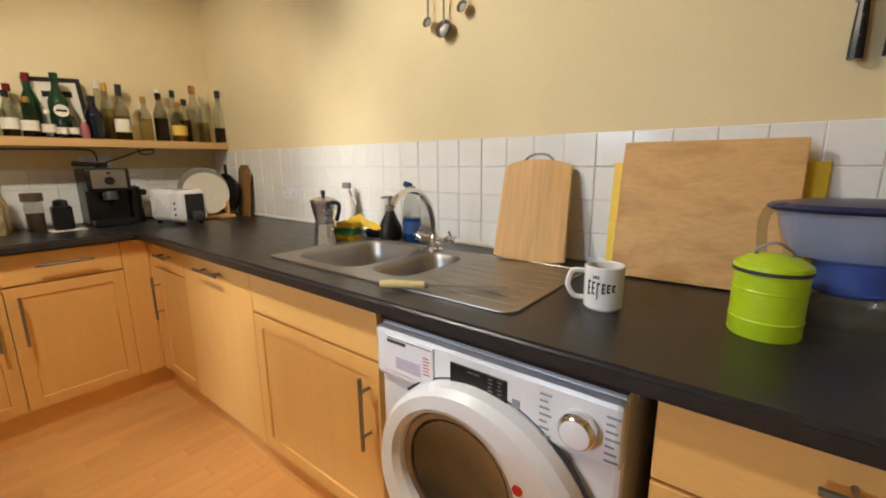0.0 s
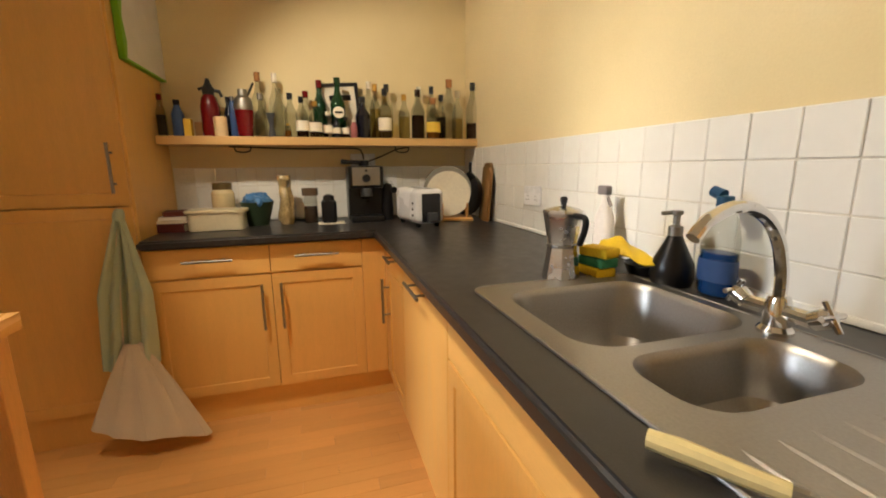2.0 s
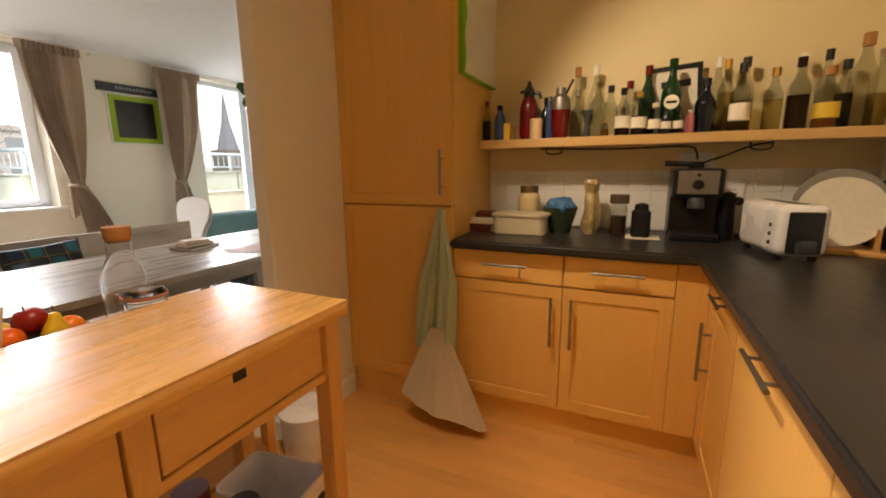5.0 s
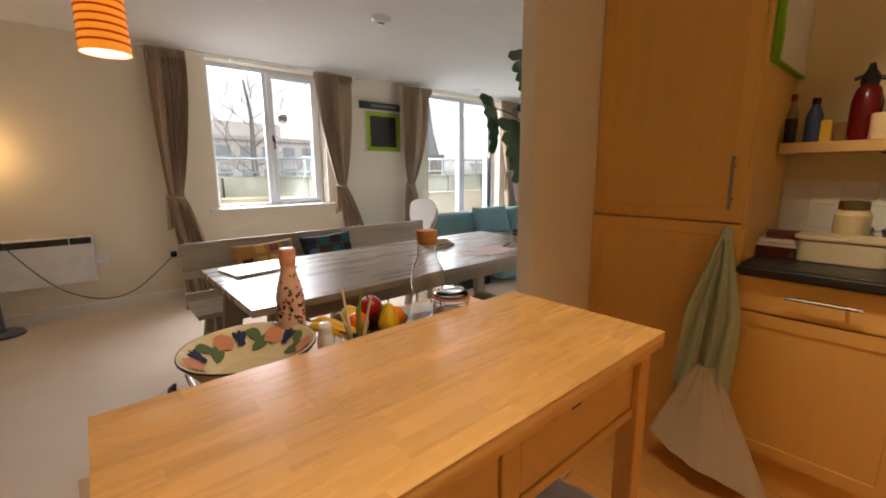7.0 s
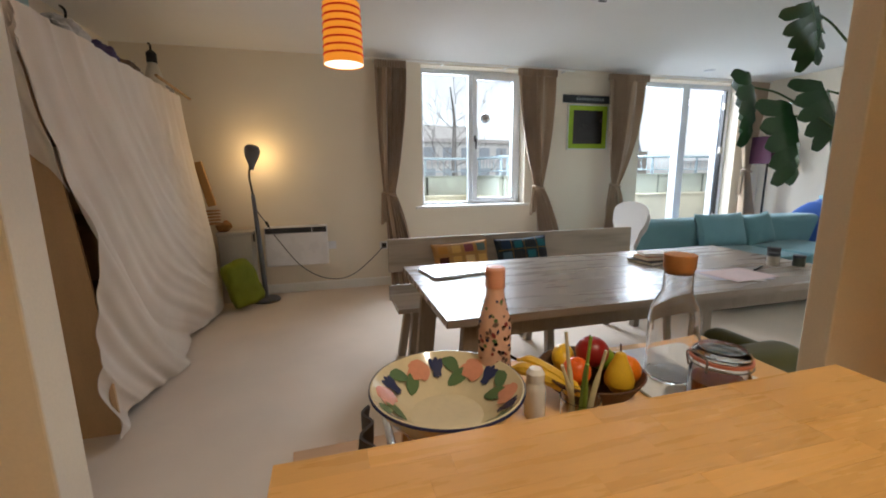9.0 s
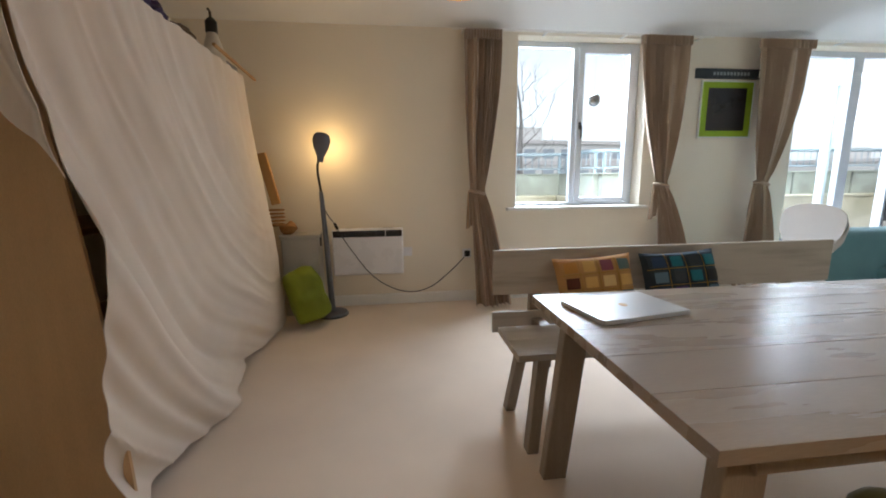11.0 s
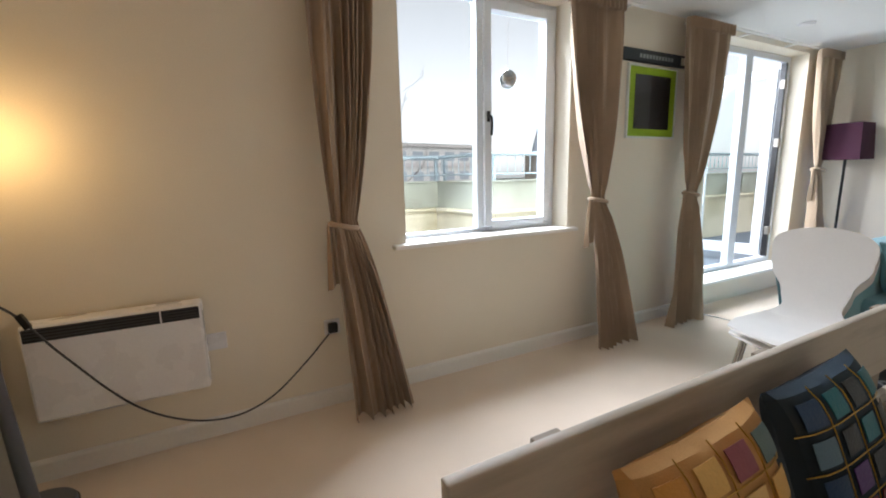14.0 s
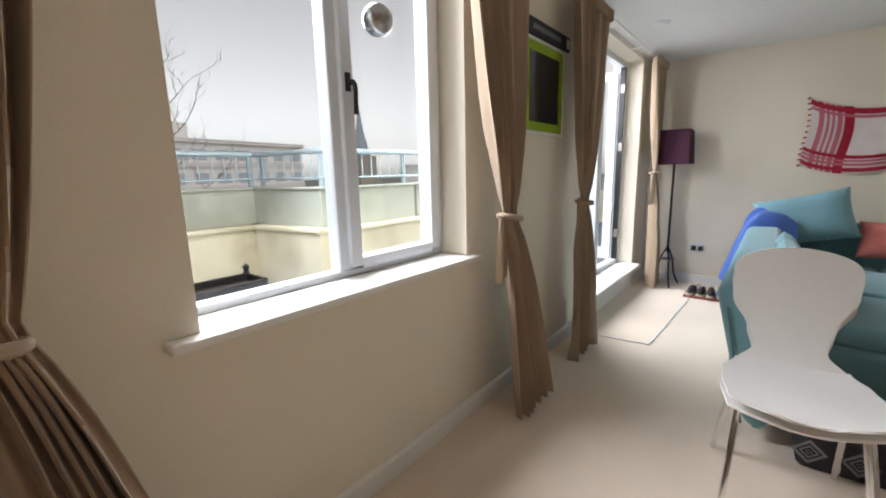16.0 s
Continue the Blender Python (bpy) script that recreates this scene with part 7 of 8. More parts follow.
def throw_at(u, v):
    """Over the corner of the sofa back, from the floor side to the seat."""
    k = v * (len(THROW) - 1)
    i = min(int(k), len(THROW) - 2)
    p = THROW[i].lerp(THROW[i + 1], k - i)
    w = math.sin(17 * u + 3 * v) + 0.6 * math.sin(31 * u - 5 * v)
    return (-5.48 + 0.80 * min(u, 0.55 + 0.45 * u) + 0.05 * math.sin(5 * v), p.y - 0.022 * w * (1.2 - v) + 0.05 * u * (1 - v), (p.z + 0.016 * w + 0.04 * math.sin(math.pi * u)) * (1 - 0.7 * max(0.0, (u - 0.62) / 0.38) ** 1.6))


single("blue_throw", sheet(throw_at, 60, 36, 0.012), paint("royal_blue_cloth", (66, 108, 190), 0.9, fine=300, bump=0.2, sheen=0.3), "royal blue throw over the sofa corner", "throw blanket")
pl_ = thing("floor_lamp", "floor lamp with square plum shade on a tripod foot", "floor lamp", pose(-5.33, -3.13, 0))
P_PLUM = paint("plum_shade_cloth", (60, 18, 42), 0.8, fine=250, bump=0.15)
bm_ = box((-0.165, -0.165, 1.345), (0.165, 0.165, 1.70), 0.003)
for v in bm_.verts:
    k = 1 - 0.12 * (v.co.z - 1.345) / 0.355
    v.co.x, v.co.y = v.co.x * k, v.co.y * k
part("shade", bm_, P_PLUM, pl_)
part("pole", tube(((0, 0, 0.38), (0, 0, 1.36)), 0.012, 10), M_BLACK, pl_)
for k in range(3):
    q = k * math.tau / 3 + 0.4
    part("foot", tube(curve([(0, 0, 0.45), (0.07 * math.cos(q), 0.07 * math.sin(q), 0.30), (0.10 * math.cos(q), 0.10 * math.sin(q), 0.14), (0.17 * math.cos(q), 0.17 * math.sin(q), 0.008)], 5), 0.009, 8), M_BLACK, pl_)
part("shelf", lathe([(0, 0.30), (0.08, 0.30), (0.08, 0.31), (0, 0.31)], 20), M_STEEL, pl_)
socket_plate("white double socket on the end wall", pose(END_X, -2.88, 0.42, 0, 0, 90))
for k in range(2):
    single("plug", box((-0.022, -0.04, -0.025), (0.022, 0.0, 0.025), 0.006), M_BLACK, "black plug in the end wall socket", "plug", pose(END_X + 0.0125, -2.845 - 0.07 * k, 0.41, 0, 0, 90))
sr = thing("shoe_tray", "low wooden shoe tray on the carpet", "shoe rack", pose(-5.05, -2.70, 0))
part("tray", box((-0.12, -0.19, 0.0), (0.12, 0.19, 0.022), 0.004), paint("reddish_wood", (130, 62, 40), 0.5), sr)
P_SHOE, P_SOLE = paint("dark_suede", (58, 50, 46), 0.85, fine=250, bump=0.2), paint("pale_sole", (196, 186, 170), 0.7)
for k in range(4):
    s_ = thing("shoe", "dark suede shoe with pale sole on the tray", "shoe", pose(-5.06, -2.83 + 0.085 * k, 0.022, 0, 0, 4 * k - 6), group="shoes on the tray")
    part("sole", prism([(x * 1.0, y) for x, y in rounded(0.25, 0.075, 0.034)], 0, 0.02, 0.004), P_SOLE, s_)
    part("upper", moved(ball(0.05, (0, 0, 0), (2.3, 0.70, 1.0), 3), pose(0.0, 0, 0.032)), P_SHOE, s_)
    part("opening", moved(lathe([(0, 0), (0.026, 0), (0.028, 0.012), (0.020, 0.012), (0.018, 0.004), (0, 0.004)], 16), pose(-0.055, 0, 0.072) @ Matrix.Diagonal((1.5, 0.8, 1, 1))), P_SOLE, s_)
single("floor_cable", tube(curve([(-3.38, -3.38, 0.005), (-3.42, -3.17, 0.005), (-3.45, -2.93, 0.005), (-3.53, -2.88, 0.005), (-4.3, -2.85, 0.005), (-4.95, -2.84, 0.005), (-5.2, -2.98, 0.005)], 8), 0.005, 8), M_WHITE, "thin pale cable lying across the carpet", "cable")
P_SCARFW, P_SCARFR, P_SCARFP = paint("white_cotton_scarf", (226, 216, 214), 0.9, fine=300, bump=0.2), paint("crimson_stripe_cloth", (168, 30, 56), 0.9, fine=300, bump=0.2), paint("pink_weave_cloth", (196, 110, 124), 0.9, fine=300, bump=0.2)


def scarf_at(u, v):
    top = 1.93 - 0.16 * math.sin(math.pi * u) ** 0.8
    return Vector((END_X + 0.012 + 0.008 * math.sin(9 * u + 4 * v), -2.07 + 0.95 * u + 0.02 * math.sin(5 * v), top - (0.62 - 0.08 * u) * v + 0.03 * math.sin(3 * u)))


sc = thing("wall_scarf", "white scarf with crimson stripes hung on the end wall", "scarf")
part("cloth", sheet(lambda u, v: tuple(scarf_at(u, v)), 30, 24, 0.003), P_SCARFW, sc)
for a0, a1, up, mt in ((0.06, 0.10, True, P_SCARFP), (0.12, 0.14, True, P_SCARFP), (0.16, 0.18, True, P_SCARFP), (0.20, 0.235, True, P_SCARFP), (0.25, 0.32, True, P_SCARFR), (0.84, 0.90, True, P_SCARFR), (0.02, 0.10, False, P_SCARFR), (0.12, 0.16, False, P_SCARFP), (0.72, 0.77, False, P_SCARFR), (0.79, 0.82, False, P_SCARFP), (0.84, 0.88, False, P_SCARFP), (0.91, 0.97, False, P_SCARFR)):
    off = Vector((0.0045 if up else 0.0075, 0, 0))
    part("stripe", sheet((lambda u, v, a0=a0, a1=a1, off=off: tuple(scarf_at(a0 + (a1 - a0) * u, v) + off)) if up else (lambda u, v, a0=a0, a1=a1, off=off: tuple(scarf_at(u, a0 + (a1 - a0) * v) + off)), 24 if not up else 3, 24 if up else 3, 0.002), mt, sc)
for k in range(13):
    p_ = scarf_at(0, k / 12)
    part("tassel", tube((p_ + Vector((0.004, 0, 0)), p_ + Vector((0.008, -0.022, -0.006))), [0.006, 0.009], 6), P_SCARFR, sc)

# ---- on the window wall ----
sg = thing("wall_sign", "long dark sign with pale worn lettering over the picture", "sign", pose(-2.74, WALL_Y, 2.135))
part("board", box((-0.36, 0.002, -0.045), (0.36, 0.024, 0.045), 0.003), paint("dark_slate_paint", (52, 58, 62), 0.5), sg)
for k in range(11):
    part("letter_bar", box((-0.20 + 0.036 * k, 0.0238, -0.016), (-0.176 + 0.036 * k, 0.0252, 0.014)), paint("pale_letter_%d" % k, (150, 158, 158), 0.6), sg, "unreadable pale letter")
part("white_mark", box((-0.345, 0.0238, -0.03), (-0.30, 0.0255, 0.028), 0.0005), P_LABEL, sg, "white corner mark")
pc = thing("framed_picture", "dark picture in a lime green mount and white frame", "picture", pose(-2.735, WALL_Y, 1.805))
part("frame", slab([(-0.285, -0.27), (0.285, -0.27), (0.285, 0.27), (-0.285, 0.27)], [[(-0.27, -0.255), (0.27, -0.255), (0.27, 0.255), (-0.27, 0.255)]], 0.002, 0.024, 0.002), paint("white_frame", (226, 230, 222), 0.4), pc, m=Matrix(((-1, 0, 0, 0), (0, 0, 1, 0), (0, 1, 0, 0), (0, 0, 0, 1))))
part("mount", box((-0.271, 0.004, -0.256), (0.271, 0.016, 0.256)), paint("lime_mount", (152, 186, 40), 0.6), pc, "lime green mount")
part("print", box((-0.205, 0.0155, -0.200), (0.205, 0.0185, 0.200)), paint("dark_print", (40, 40, 44), 0.22, var=0.4, scale=5, coat=0.3), pc, "dark photograph")
mb = thing("mirror_ball", "small mirror ball hanging in the window", "mirror ball", pose(-1.405, -3.50, 1.89))
bm_ = ball(0.060, (0, 0, 0), (1, 1, 1), 3)
part("ball", bm_, mat("mirror_facets", (0.42, 0.42, 0.43), 0.22, 1.0, var=0.3, scale=40, bump=0), mb)
part("cord", tube(((0, 0, 0.058), (0, 0, 0.5)), 0.0012, 6), M_WHITE, mb)
so = thing("wall_socket", "white single socket on the wall beside the heater", "socket", pose(0.40, WALL_Y, 0.50))
part("plate", box((-0.043, 0.0, -0.043), (0.043, 0.010, 0.043), 0.003), M_WHITE, so)
part("switch", box((-0.008, 0.009, 0.005), (0.008, 0.014, 0.022), 0.001), M_WHITE, so)
so = thing("wall_socket", "white single socket by the curtain", "socket", pose(-0.165, WALL_Y, 0.466))
part("plate", box((-0.043, 0.0, -0.043), (0.043, 0.010, 0.043), 0.003), M_WHITE, so)
part("plug", box((-0.026, 0.010, -0.028), (0.026, 0.042, 0.028), 0.007), M_BLACK, so, "black plug")
lc = thing("lamp_cable", "dark lamp cable looping to the wall plug", "cable")
part("cable", tube(curve([(1.11, -3.145, 0.98), (1.075, -3.20, 0.88), (1.03, -3.26, 0.79), (0.93, -3.29, 0.60), (0.74, -3.30, 0.33), (0.55, -3.31, 0.19), (0.36, -3.33, 0.14), (0.18, -3.36, 0.18), (0.0, -3.39, 0.31), (-0.14, -3.41, 0.44)], 8), 0.0045, 8), M_DARKGREY, lc)
part("inline_switch", box((-0.012, -0.012, -0.032), (0.012, 0.012, 0.032), 0.006), M_BLACK, lc, "black inline switch", m=pose(1.02, -3.262, 0.775, 0, 22, 0))
P_BAGGREEN = mat("lime_green_nylon", rgb((124, 138, 26)), 0.6, var=0.12, scale=6, fine=200, bump=0.15)
gb = thing("green_bag", "full lime green bag leaning against the dust sheet", "bag", pose(1.245, -2.965, 0.0, 0, 0, 28))
bm_ = pillow_bm(0.32, 0.49, 0.24, 4)
for v in bm_.verts:
    v.co += v.co.normalized() * 0.018 * noise.noise(v.co * 9 + Vector((3, 1, 0)))
    f = 1 - 0.20 * min(1.0, (v.co.x / 0.16 * v.co.z / 0.245) ** 2)
    v.co.x, v.co.z = v.co.x * f * (1.0 - 0.35 * v.co.z), v.co.z * f
    v.co.y += 0.012 * noise.noise(v.co * 16 + Vector((0, 0, 5)))
part("bag", moved(bm_, pose(0.0, 0, 0.258, 8, 15, 0)), P_BAGGREEN, gb)
part("print", box((-0.075, 0.122, 0.26), (0.055, 0.125, 0.30)), paint("dark_olive_print", (70, 78, 22), 0.7), gb, "faded dark print", m=pose(0, 0, -0.01, 10, 15, 0))
P_CRATE = paint("pale_grey_plastic", (186, 182, 172), 0.5)
gx = thing("storage_crate", "pale grey plastic crate against the wall", "storage crate", pose(1.325, -3.31, 0))
part("crate", box((-0.155, -0.12, 0.0), (0.155, 0.10, 0.68), 0.008), P_CRATE, gx)
part("lid", box((-0.165, -0.13, 0.68), (0.165, 0.105, 0.715), 0.006), P_CRATE, gx)
part("latch", box((-0.168, -0.02, 0.60), (-0.154, 0.02, 0.70), 0.003), M_DARKGREY, gx)
single("wooden_offcut", box((-0.035, -0.02, 0), (0.035, 0.02, 0.42), 0.003), paint("pale_offcut", (196, 150, 90), 0.7, stretch=(8, 8, 1)), "pale wooden offcut standing on the shelving", "wood offcut", pose(1.475, -3.16, 0.98, 0, 12, 0))
ck = thing("wire_basket", "small wicker basket on the shelving end", "basket", pose(1.50, -3.19, 0.80))
for k in range(5):
    part("hoop", tube([(0.075 * math.cos(q * math.tau / 16), 0.06 * math.sin(q * math.tau / 16), 0.012 + 0.030 * k) for q in range(16)], 0.005, 6, True), P_CARD, ck)
part("bottom", lathe([(0, 0), (0.075, 0), (0.075, 0.008), (0, 0.008)], 16, 0.8), P_CARD, ck)
single("paper_parcel", crumple(0.07, (0, 0, 0.05), (1, 0.9, 0.7), 0.03, 21), P_CARD, "crumpled brown paper bundle on the crate", "paper bundle", pose(1.42, -3.27, 0.715))

# on top of the shelving
single("toy_bundle", crumple(0.10, (0, 0, 0.07), (0.9, 1.4, 0.8), 0.04, 3), paint("black_and_white_plush", (210, 206, 200), 0.9, scale=9, var=0.2, dirt=rgb((24, 24, 26))), "black and white soft bundle on top of the shelving", "soft bundle", pose(1.72, -1.62, 1.945))
single("purple_bag", crumple(0.09, (0, 0, 0.06), (0.9, 1.5, 0.7), 0.03, 13), paint("purple_nylon", (66, 52, 92), 0.7), "folded purple bag on top of the shelving", "bag", pose(1.72, -1.98, 1.945))
single("plaid_blanket", crumple(0.09, (0, 0, 0.05), (0.9, 1.6, 0.6), 0.03, 17), paint("brown_plaid", (112, 90, 70), 0.9, scale=18, var=0.4), "folded brown blanket on top of the shelving", "blanket", pose(1.72, -2.30, 1.945))
vb = thing("pump_bottle", "white bottle with black pump top on the shelving", "bottle", pose(1.66, -2.66, 1.945))
part("bottle", lathe([(0, 0), (0.07, 0), (0.055, 0.10), (0.03, 0.18), (0, 0.18)], 20), paint("white_bottle", (214, 206, 190), 0.4), vb)
part("pump", join(lathe([(0, 0.18), (0.036, 0.18), (0.036, 0.25), (0.02, 0.27), (0, 0.27)], 14), tube(((0, 0, 0.26), (0, 0, 0.31), (0, 0.03, 0.315)), 0.008, 8)), M_BLACK, vb)
single("folded_cloth", box((-0.12, -0.14, 0), (0.12, 0.14, 0.05), 0.02, 3), paint("grey_folded_cloth", (150, 146, 144), 0.9, fine=250, bump=0.3), "grey folded cloth at the shelving's end", "cloth", pose(1.74, -2.84, 1.945))
single("teal_box", box((-0.12, -0.12, 0), (0.12, 0.12, 0.19), 0.006), paint("pale_teal_card", (150, 186, 184), 0.7), "pale teal box on top of the shelving", "box", pose(1.78, -1.14, 1.945))
single("stick", tube(curve([(0, 0, 0), (0.01, 0.02, 0.12), (-0.01, 0.03, 0.22), (0.02, 0.01, 0.26)], 5), 0.007, 8), M_BLACK, "thin black bent rod on the shelving", "rod", pose(1.80, -1.86, 1.97))

# ---- monstera ----
P_MON = mat("monstera_green", rgb((36, 74, 36)), 0.35, var=0.25, scale=9, fine=90, bump=0.08, coat=0.2)
P_STEM = paint("monstera_stem", (70, 96, 50), 0.5)
mo = thing("monstera_plant", "tall monstera with large split leaves in a pot", "plant", pose(-2.75, -0.30, 0))


def monstera_leaf(size, seed):
    """A broad heart-shaped blade with a few slits between its side veins."""
    bm = bmesh.new()
    r_ = random.Random(seed)
    n, cols = 5, 10
    for s in (-1, 1):
        for k in range(n):
            mid = (k + 0.5) / n
            reach = size * (0.50, 0.56, 0.53, 0.44, 0.30)[k] * r_.uniform(0.95, 1.05)
            sweep = size * (-0.14, 0.02, 0.12, 0.20, 0.26)[k]
            rows = []
            for i in range(cols + 1):
                u = i / cols
                yc = size * (mid * 0.86 - 0.16) + sweep * u ** 1.3
                slit = 1.0 if u < 0.45 else 0.86
                hw = size * 0.104 * (1 + 0.75 * u * (1.0 if u < 0.42 else 0.8)) * slit * math.sqrt(max(0.03, 1 - max(0.0, (u - 0.72) / 0.285) ** 2))
                x = s * reach * u
                z = -size * (0.05 * u + 0.20 * u * u) - size * 0.25 * (mid - 0.35) ** 2 + size * 0.015 * math.sin(5 * u + k + seed)
                rows.append([bm.verts.new((x, yc + hw * q, z - size * 0.015 * (1 - abs(q)) * (1 if u else 0))) for q in (-1, 0, 1)])
            for a, b in zip(rows, rows[1:]):
                for q in (0, 1):
                    f = (a[q], b[q], b[q + 1], a[q + 1])
                    bm.faces.new(f if s > 0 else f[::-1])
    for f in [f for f in bm.faces if f.calc_area() < 1e-9]:
        bm.faces.remove(f)
    geo = bmesh.ops.extrude_face_region(bm, geom=bm.faces[:])
    for v in geo["geom"]:
        if isinstance(v, bmesh.types.BMVert):
            v.co.z -= 0.0015
    bmesh.ops.recalc_face_normals(bm, faces=bm.faces)
    return bm


pot = part("pot", lathe([(0, 0), (0.13, 0), (0.16, 0.28), (0.17, 0.29), (0.15, 0.29), (0.14, 0.26), (0, 0.26)], 28), P_CERAMIC, mo)
base = Vector((0, 0, 0.26))
for k, (tip, size, rx, rz) in enumerate((((0.62, -0.55, 1.76), 0.36, 78, 40), ((0.44, -0.42, 1.58), 0.42, 74, 20), ((0.40, -0.42, 2.16), 0.32, 70, 60), ((0.30, -0.36, 1.72), 0.36, 66, 10), ((-0.3, -0.3, 1.6), 0.36, 50, 90))):
    tip = Vector(tip)
    mid = base.lerp(tip, 0.55) + Vector((-0.06, 0.08, 0.32))
    st = part("stem", tube(curve([base, base.lerp(mid, 0.5) + Vector((-0.04, 0.02, 0.1)), mid, tip.lerp(mid, 0.35) + Vector((0, 0, 0.05)), tip], 6), [0.010] * 12 + [0.006] * 13, 8), P_STEM, mo)
    part("leaf", monstera_leaf(size, k), P_MON, st, m=Matrix.Translation(tip) @ pose(0, 0, 0, 0, 0, rz) @ pose(0, 0, 0, -rx, 0, 0))

# ---- outside: terrace, parapet, town ----
P_RENDER = mat("stained_cream_render", rgb((216, 206, 182)), 0.9, var=0.12, scale=2.5, fine=60, bump=0.2, dirt=rgb((150, 138, 104)))
P_CONC = mat("weathered_concrete_panel", rgb((168, 170, 158)), 0.9, var=0.18, scale=3, fine=60, bump=0.2, dirt=rgb((104, 100, 86)))
P_RAILS = paint("galvanised_rail", (168, 182, 190), 0.5, metal=0.1)
P_TERR = paint("grey_terrace_felt", (96, 102, 110), 0.9, scale=3, fine=120, bump=0.2)
struct("terrace", box((-14, -8.2, 0.05), (6, T0, 0.20)), P_TERR, "grey roof terrace floor outside the windows", "terrace")


def parapet(label, a, b):
    """A rendered upstand with concrete panels and a railing on top, from a to b."""
    a, b = Vector((*a, 0)), Vector((*b, 0))
    d = b - a
    L = d.length
    q = math.degrees(math.atan2(d.y, d.x))
    p = thing("parapet", label, "parapet wall", pose(a.x, a.y, 0, 0, 0, q), kind="structure")
    part("render", box((0, -0.14, 0.1), (L, 0.14, 0.83)), P_RENDER, p)
    part("ledge", box((-0.02, -0.17, 0.83), (L + 0.02, 0.17, 0.87), 0.006), P_RENDER, p)
    n = max(1, round(L / 0.95))
    for k in range(n):
        part("panel", box((L * k / n + 0.015, -0.08, 0.87), (L * (k + 1) / n - 0.015, 0.08, 1.195), 0.006), P_CONC, p)
    part("coping", box((-0.01, -0.10, 1.195), (L + 0.01, 0.10, 1.215), 0.004), P_CONC, p)
    part("handrail", tube(((0, 0, 1.52), (L, 0, 1.52)), 0.024, 10), P_RAILS, p)
    part("lower_rail", tube(((0, 0, 1.29), (L, 0, 1.29)), 0.010, 8), P_RAILS, p)
    for k in range(n + 1):
        part("post", box((L * k / n - 0.022, 0.075, 0.95), (L * k / n + 0.022, 0.105, 1.50), 0.003), P_RAILS, p)
    me = mesh("baluster", tube(((0, 0, 1.29), (0, 0, 1.51)), 0.006, 6), P_RAILS)
    c = int(L / 0.11)
    for k in range(c):
        piece("baluster", me, p, pose((k + 0.5) * L / c, 0, 0))


parapet("stained cream parapet with concrete panels and railing", (3.4, -6.2), (-2.25, -6.2))
parapet("stained cream parapet return with railing", (-2.25, -6.2), (-2.40, -5.25))
parapet("stained cream parapet with concrete panels and railing", (-2.40, -5.25), (-9.5, -5.25))
pt = thing("planter", "long black trough planter on the terrace", "planter", pose(-1.35, -5.75, 0.20))
part("trough", slab([(-0.6, -0.18), (0.6, -0.18), (0.6, 0.18), (-0.6, 0.18)], [[(-0.57, -0.15), (0.57, -0.15), (0.57, 0.15), (-0.57, 0.15)]], 0.0, 0.26, 0.004), M_BLACK, pt)
part("soil", box((-0.57, -0.15, 0.02), (0.57, 0.15, 0.20)), paint("dark_soil", (50, 40, 32), 0.95, bump=0.4), pt)
for x in (-0.58, 0.58):
    part("finial", lathe([(0, 0.26), (0.03, 0.26), (0.02, 0.29), (0.032, 0.32), (0, 0.35)], 12), M_BLACK, pt, m=pose(x, -0.16, 0))
struct("ground", box((-900, -900, -9.2), (900, 900, -9.0)), paint("town_ground", (110, 112, 104), 0.95, scale=0.1, fine=2), "wide town ground far below the terrace", "ground")

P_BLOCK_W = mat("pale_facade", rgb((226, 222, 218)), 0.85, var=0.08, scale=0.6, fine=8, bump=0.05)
# Window and band colours are paled; the distant haze is put into them.
P_WINDOW = paint("hazed_facade_window", (172, 178, 186), 0.3)
P_BAND = paint("hazed_pink_band", (214, 206, 203), 0.9, scale=1)


def block(label, x, y, w, d, storeys, bays, turn, z0=-9.0, sh=2.9):
    b = thing("apartment_block", label, "building", pose(x, y, z0, 0, 0, turn))
    h = storeys * sh
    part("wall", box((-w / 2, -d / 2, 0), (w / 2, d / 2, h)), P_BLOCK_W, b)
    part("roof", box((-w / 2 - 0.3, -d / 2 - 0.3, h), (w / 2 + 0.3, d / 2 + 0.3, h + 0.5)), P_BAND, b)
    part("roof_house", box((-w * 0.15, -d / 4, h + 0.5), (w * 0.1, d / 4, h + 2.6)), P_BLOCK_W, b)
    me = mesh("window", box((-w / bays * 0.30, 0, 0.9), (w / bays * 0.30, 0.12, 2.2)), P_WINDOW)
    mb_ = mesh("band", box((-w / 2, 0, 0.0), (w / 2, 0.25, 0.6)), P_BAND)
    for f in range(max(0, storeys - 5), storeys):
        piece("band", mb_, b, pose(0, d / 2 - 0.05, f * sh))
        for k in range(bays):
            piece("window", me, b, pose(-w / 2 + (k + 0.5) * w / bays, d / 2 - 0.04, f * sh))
    return b


block("long pale apartment block across the town", -15, -62, 44, 12, 5, 15, 10)
block("pale apartment block behind the tree", 14, -58, 26, 12, 5, 9, -6)
block("low pale block beyond the parapet", -78, -64, 30, 12, 4, 10, 30)
cs_ = thing("church", "distant church tower with tall grey spire", "church", pose(-49.5, -60, -9))
# Slate colour paled and blued to carry the haze.
P_SPIRE = paint("hazed_slate_spire", (150, 156, 166), 0.8, scale=1)
part("tower", box((-1.9, -1.9, 0), (1.9, 1.9, 13.5)), paint("pale_stone", (150, 142, 132), 0.9, scale=1), cs_)
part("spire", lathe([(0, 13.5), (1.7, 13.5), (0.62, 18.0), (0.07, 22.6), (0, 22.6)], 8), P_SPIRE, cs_)
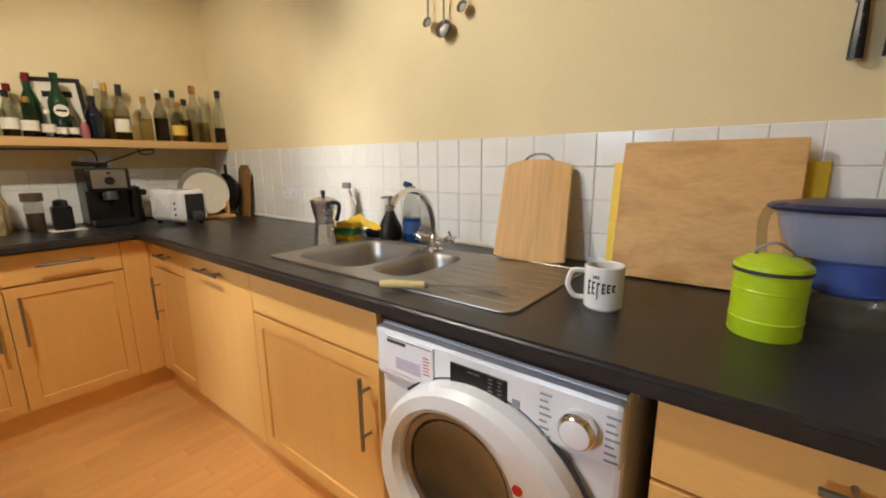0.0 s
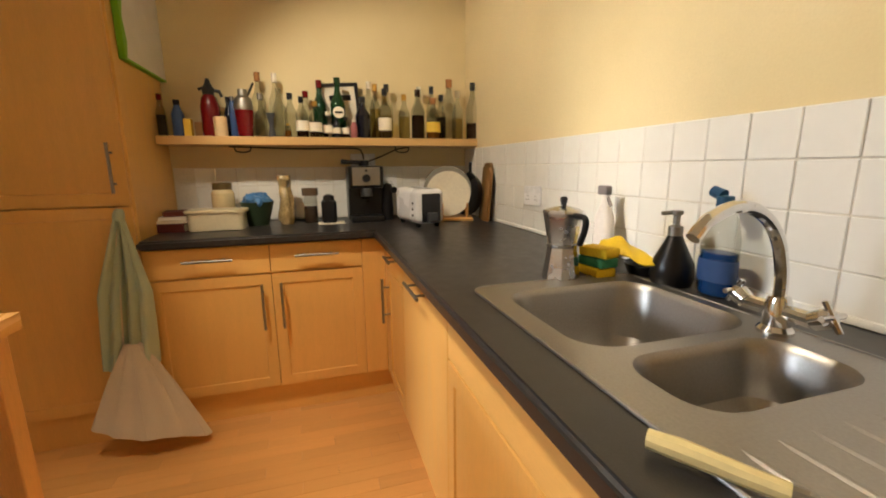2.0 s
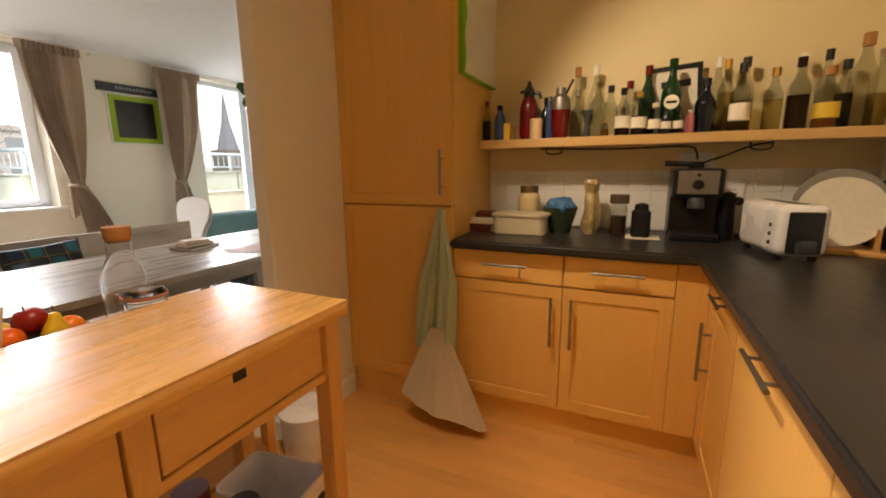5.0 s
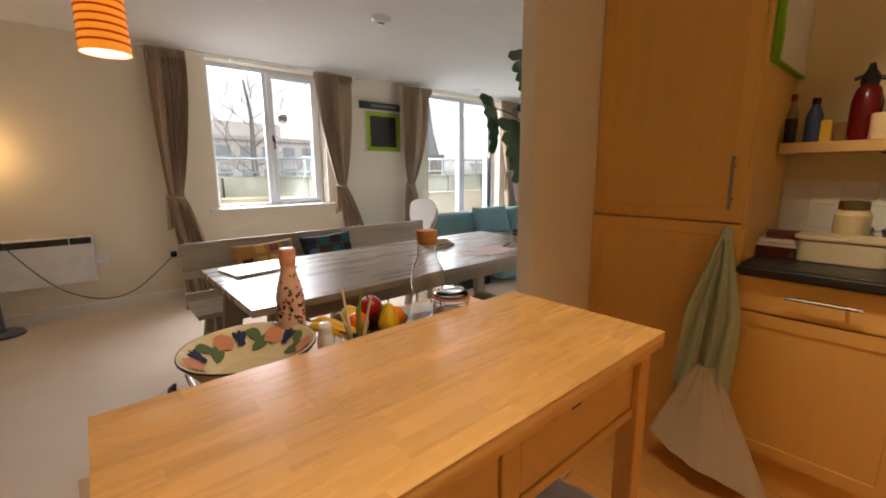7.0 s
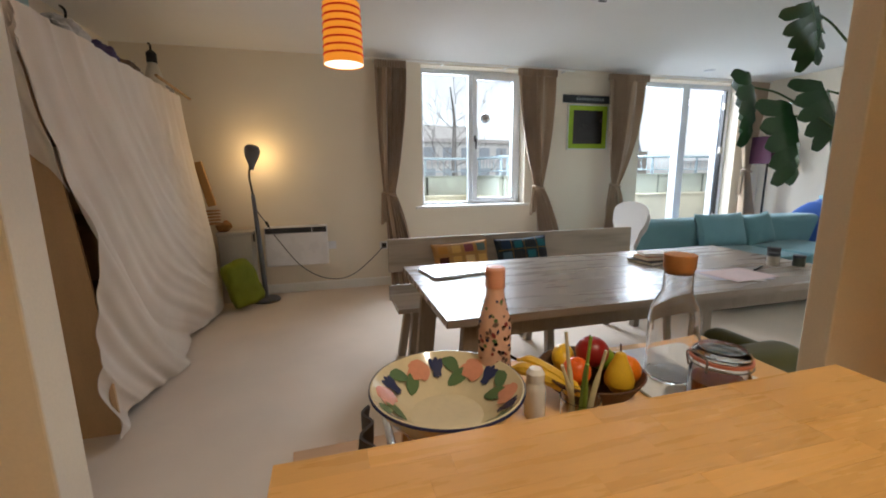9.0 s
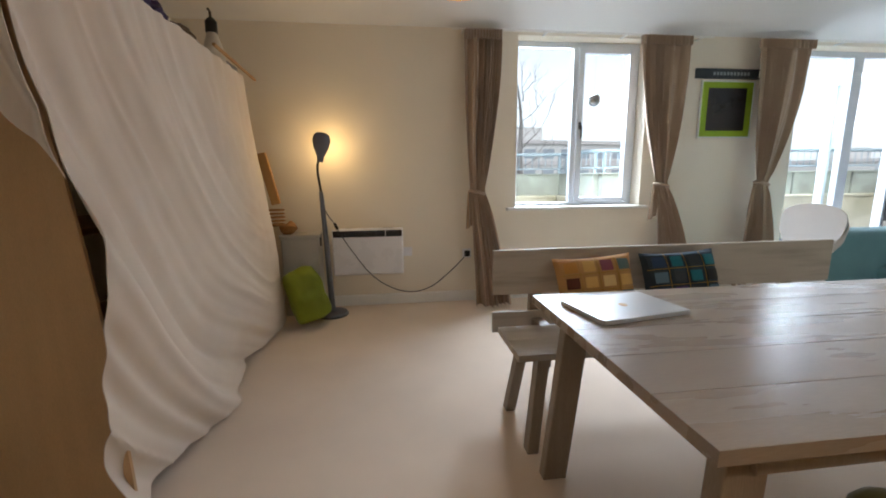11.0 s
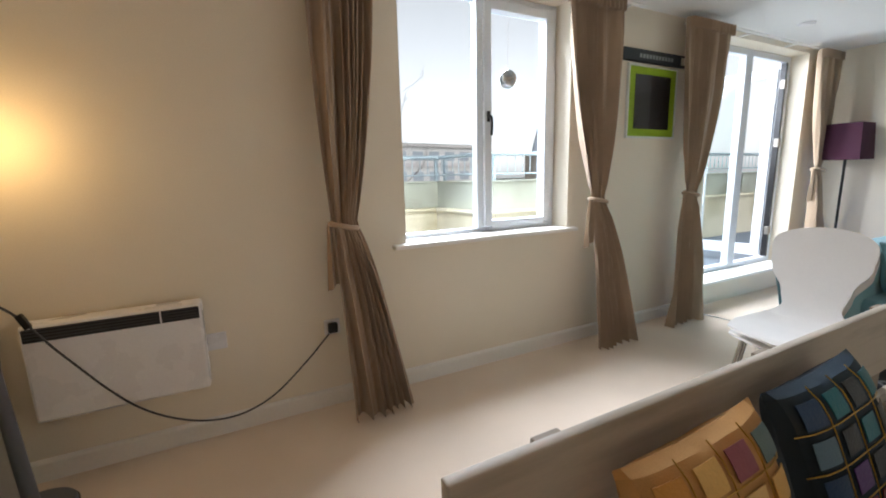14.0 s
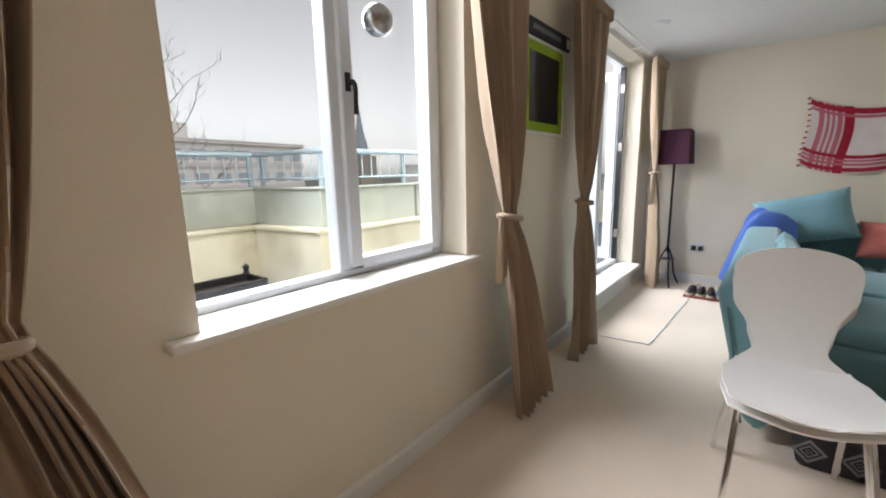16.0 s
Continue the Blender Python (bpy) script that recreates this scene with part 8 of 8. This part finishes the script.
# The haze on the far trees is put into their colour.
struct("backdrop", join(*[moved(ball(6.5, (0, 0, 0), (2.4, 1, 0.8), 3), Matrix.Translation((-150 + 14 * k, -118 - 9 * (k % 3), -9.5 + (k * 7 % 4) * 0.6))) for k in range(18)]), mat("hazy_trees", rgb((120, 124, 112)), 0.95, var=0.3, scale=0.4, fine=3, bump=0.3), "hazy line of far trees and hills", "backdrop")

# Grey bark lightened so the colour imitates glare washing out the branches.
P_BARK = paint("glare_paled_bark", (150, 144, 140), 0.9, scale=6, bump=0.3)
bt = thing("bare_tree", "bare winter tree with thin branching twigs beyond the parapet", "tree", pose(-8.0, -26.0, -9) @ Matrix.Diagonal((1.6, 1.6, 1.05, 1)))
rt = random.Random(11)
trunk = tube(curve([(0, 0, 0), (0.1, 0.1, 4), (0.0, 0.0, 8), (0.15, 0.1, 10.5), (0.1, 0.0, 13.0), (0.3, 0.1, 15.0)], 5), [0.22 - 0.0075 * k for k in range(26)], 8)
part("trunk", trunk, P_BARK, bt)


def twig(bm_list, p, d, length, r, depth):
    q = [p]
    dd = Vector(d)
    for k in range(4):
        dd = (dd + Vector((rt.uniform(-0.22, 0.22), rt.uniform(-0.22, 0.22), rt.uniform(-0.05, 0.20)))).normalized()
        q.append(q[-1] + dd * length / 4)
    bm_list.append(tube(q, [r, r * 0.8, r * 0.62, r * 0.45, r * 0.3], 5))
    if depth:
        for k in range(3 if depth > 1 else 2):
            i = rt.randrange(1, 5)
            twig(bm_list, q[i], (dd + Vector((rt.uniform(-0.9, 0.9), rt.uniform(-0.9, 0.9), rt.uniform(0.0, 0.6)))).normalized(), length * 0.62, r * 0.5, depth - 1)


for k in range(13):
    z = 8.0 + 0.55 * k
    a = k * 2.4
    lst = []
    twig(lst, Vector((0.05, 0.05, z)), Vector((math.cos(a), math.sin(a), 0.75)).normalized(), 2.6 - 0.09 * k, 0.036 - 0.0014 * k, 3)
    part("limb", join(*lst), P_BARK, bt)

# ---- tiles, planks and staves ----
wall_sink, wall_shelf = bpy.data.objects["wall_sink"], bpy.data.objects["wall_shelf"]
struct("tile_grout", join(box((SHELF_X, SINK_Y - 0.0035, 0.91), (2.25, SINK_Y + 0.001, 1.316)), box((SHELF_X - 0.001, 1.05, 0.91), (SHELF_X + 0.0035, SINK_Y, 1.213))), M_GROUT, "grey grout behind the white tiles", "grout")
P_, PZ = 0.1045, 0.1036
rows_z = [(1.316 - PZ * (k + 1), 1.316 - PZ * k) for k in range(3)] + [(0.912, 1.316 - 3 * PZ)]
TH_ = 0.0062
tile_me = {}
for r_i, (z0, z1) in enumerate(rows_z):
    tile_me[r_i] = mesh("tile", box((-P_ / 2 + 0.0014, -TH_, z0 + 0.0014), (P_ / 2 - 0.0014, 0.0, z1 - 0.0014), 0.0018, 1), M_TILE)
x = 0.500 + P_ / 2 - 24 * P_
rt2 = random.Random(3)
while x < 2.2:
    if x > SHELF_X + P_ / 2:
        for r_i in range(4):
            piece("tile", tile_me[r_i], wall_sink, pose(x, SINK_Y - 0.001 + rt2.uniform(-0.0003, 0.0002), 0, rt2.uniform(-0.08, 0.08), 0, rt2.uniform(-0.08, 0.08)))
    x += P_
y = SINK_Y - P_ / 2 - 0.004
while y > 1.05 + P_ / 2:
    for r_i in range(1, 4):
        piece("tile", tile_me[r_i], wall_shelf, pose(SHELF_X + 0.001, y, 0, rt2.uniform(-0.08, 0.08), 0, 90 + rt2.uniform(-0.08, 0.08)))
    y -= P_
# laminate strips
PW, PL = 0.064, 0.42
pm = mesh("floor_strip", box((-PW / 2 + 0.0003, -PL / 2 + 0.0003, -0.012), (PW / 2 - 0.0003, PL / 2 - 0.0003, 0.0), 0.0006, 1), M_PLANK)
k = 0
x = -1.50 + PW / 2
while x < 1.0:
    y = 0.37 + PL / 2 - (k * 0.137) % PL
    while y - PL / 2 < 2.13:
        if y - PL / 2 >= 0.36:
            piece("floor_strip", pm, kfloor, pose(x, y, 0))
        else:
            y0 = 0.372
            piece("floor_strip", pm, kfloor, Matrix.Translation((x, (y0 + y + PL / 2) / 2, 0)) @ Matrix.Diagonal((1, max(0.05, (y + PL / 2 - y0) / PL), 1, 1)))
        y += PL
    x += PW
    k += 1
struct("kitchen_floor_rest", box((1.0, 0.372, -0.012), (2.25, 2.9, 0.0)), M_PLANK, "orange-brown wood laminate floor in strips", "floor")
# birch staves of the island top
SWD = ID / 11
for k in range(11):
    x = -IW / 2
    first = True
    while x < IW / 2 - 0.001:
        ln = 0.10 + rt2.uniform(0.05, 0.26) if not first else rt2.uniform(0.08, 0.3)
        x1 = min(IW / 2, x + ln)
        if IW / 2 - x1 < 0.06:
            x1 = IW / 2
        part("stave", box((x + 0.0001, -ID / 2 + k * SWD + 0.0001, IH - 0.0032), (x1 - 0.0001, -ID / 2 + (k + 1) * SWD - 0.0001, IH), 0), M_BIRCH, top)
        x, first = x1, False
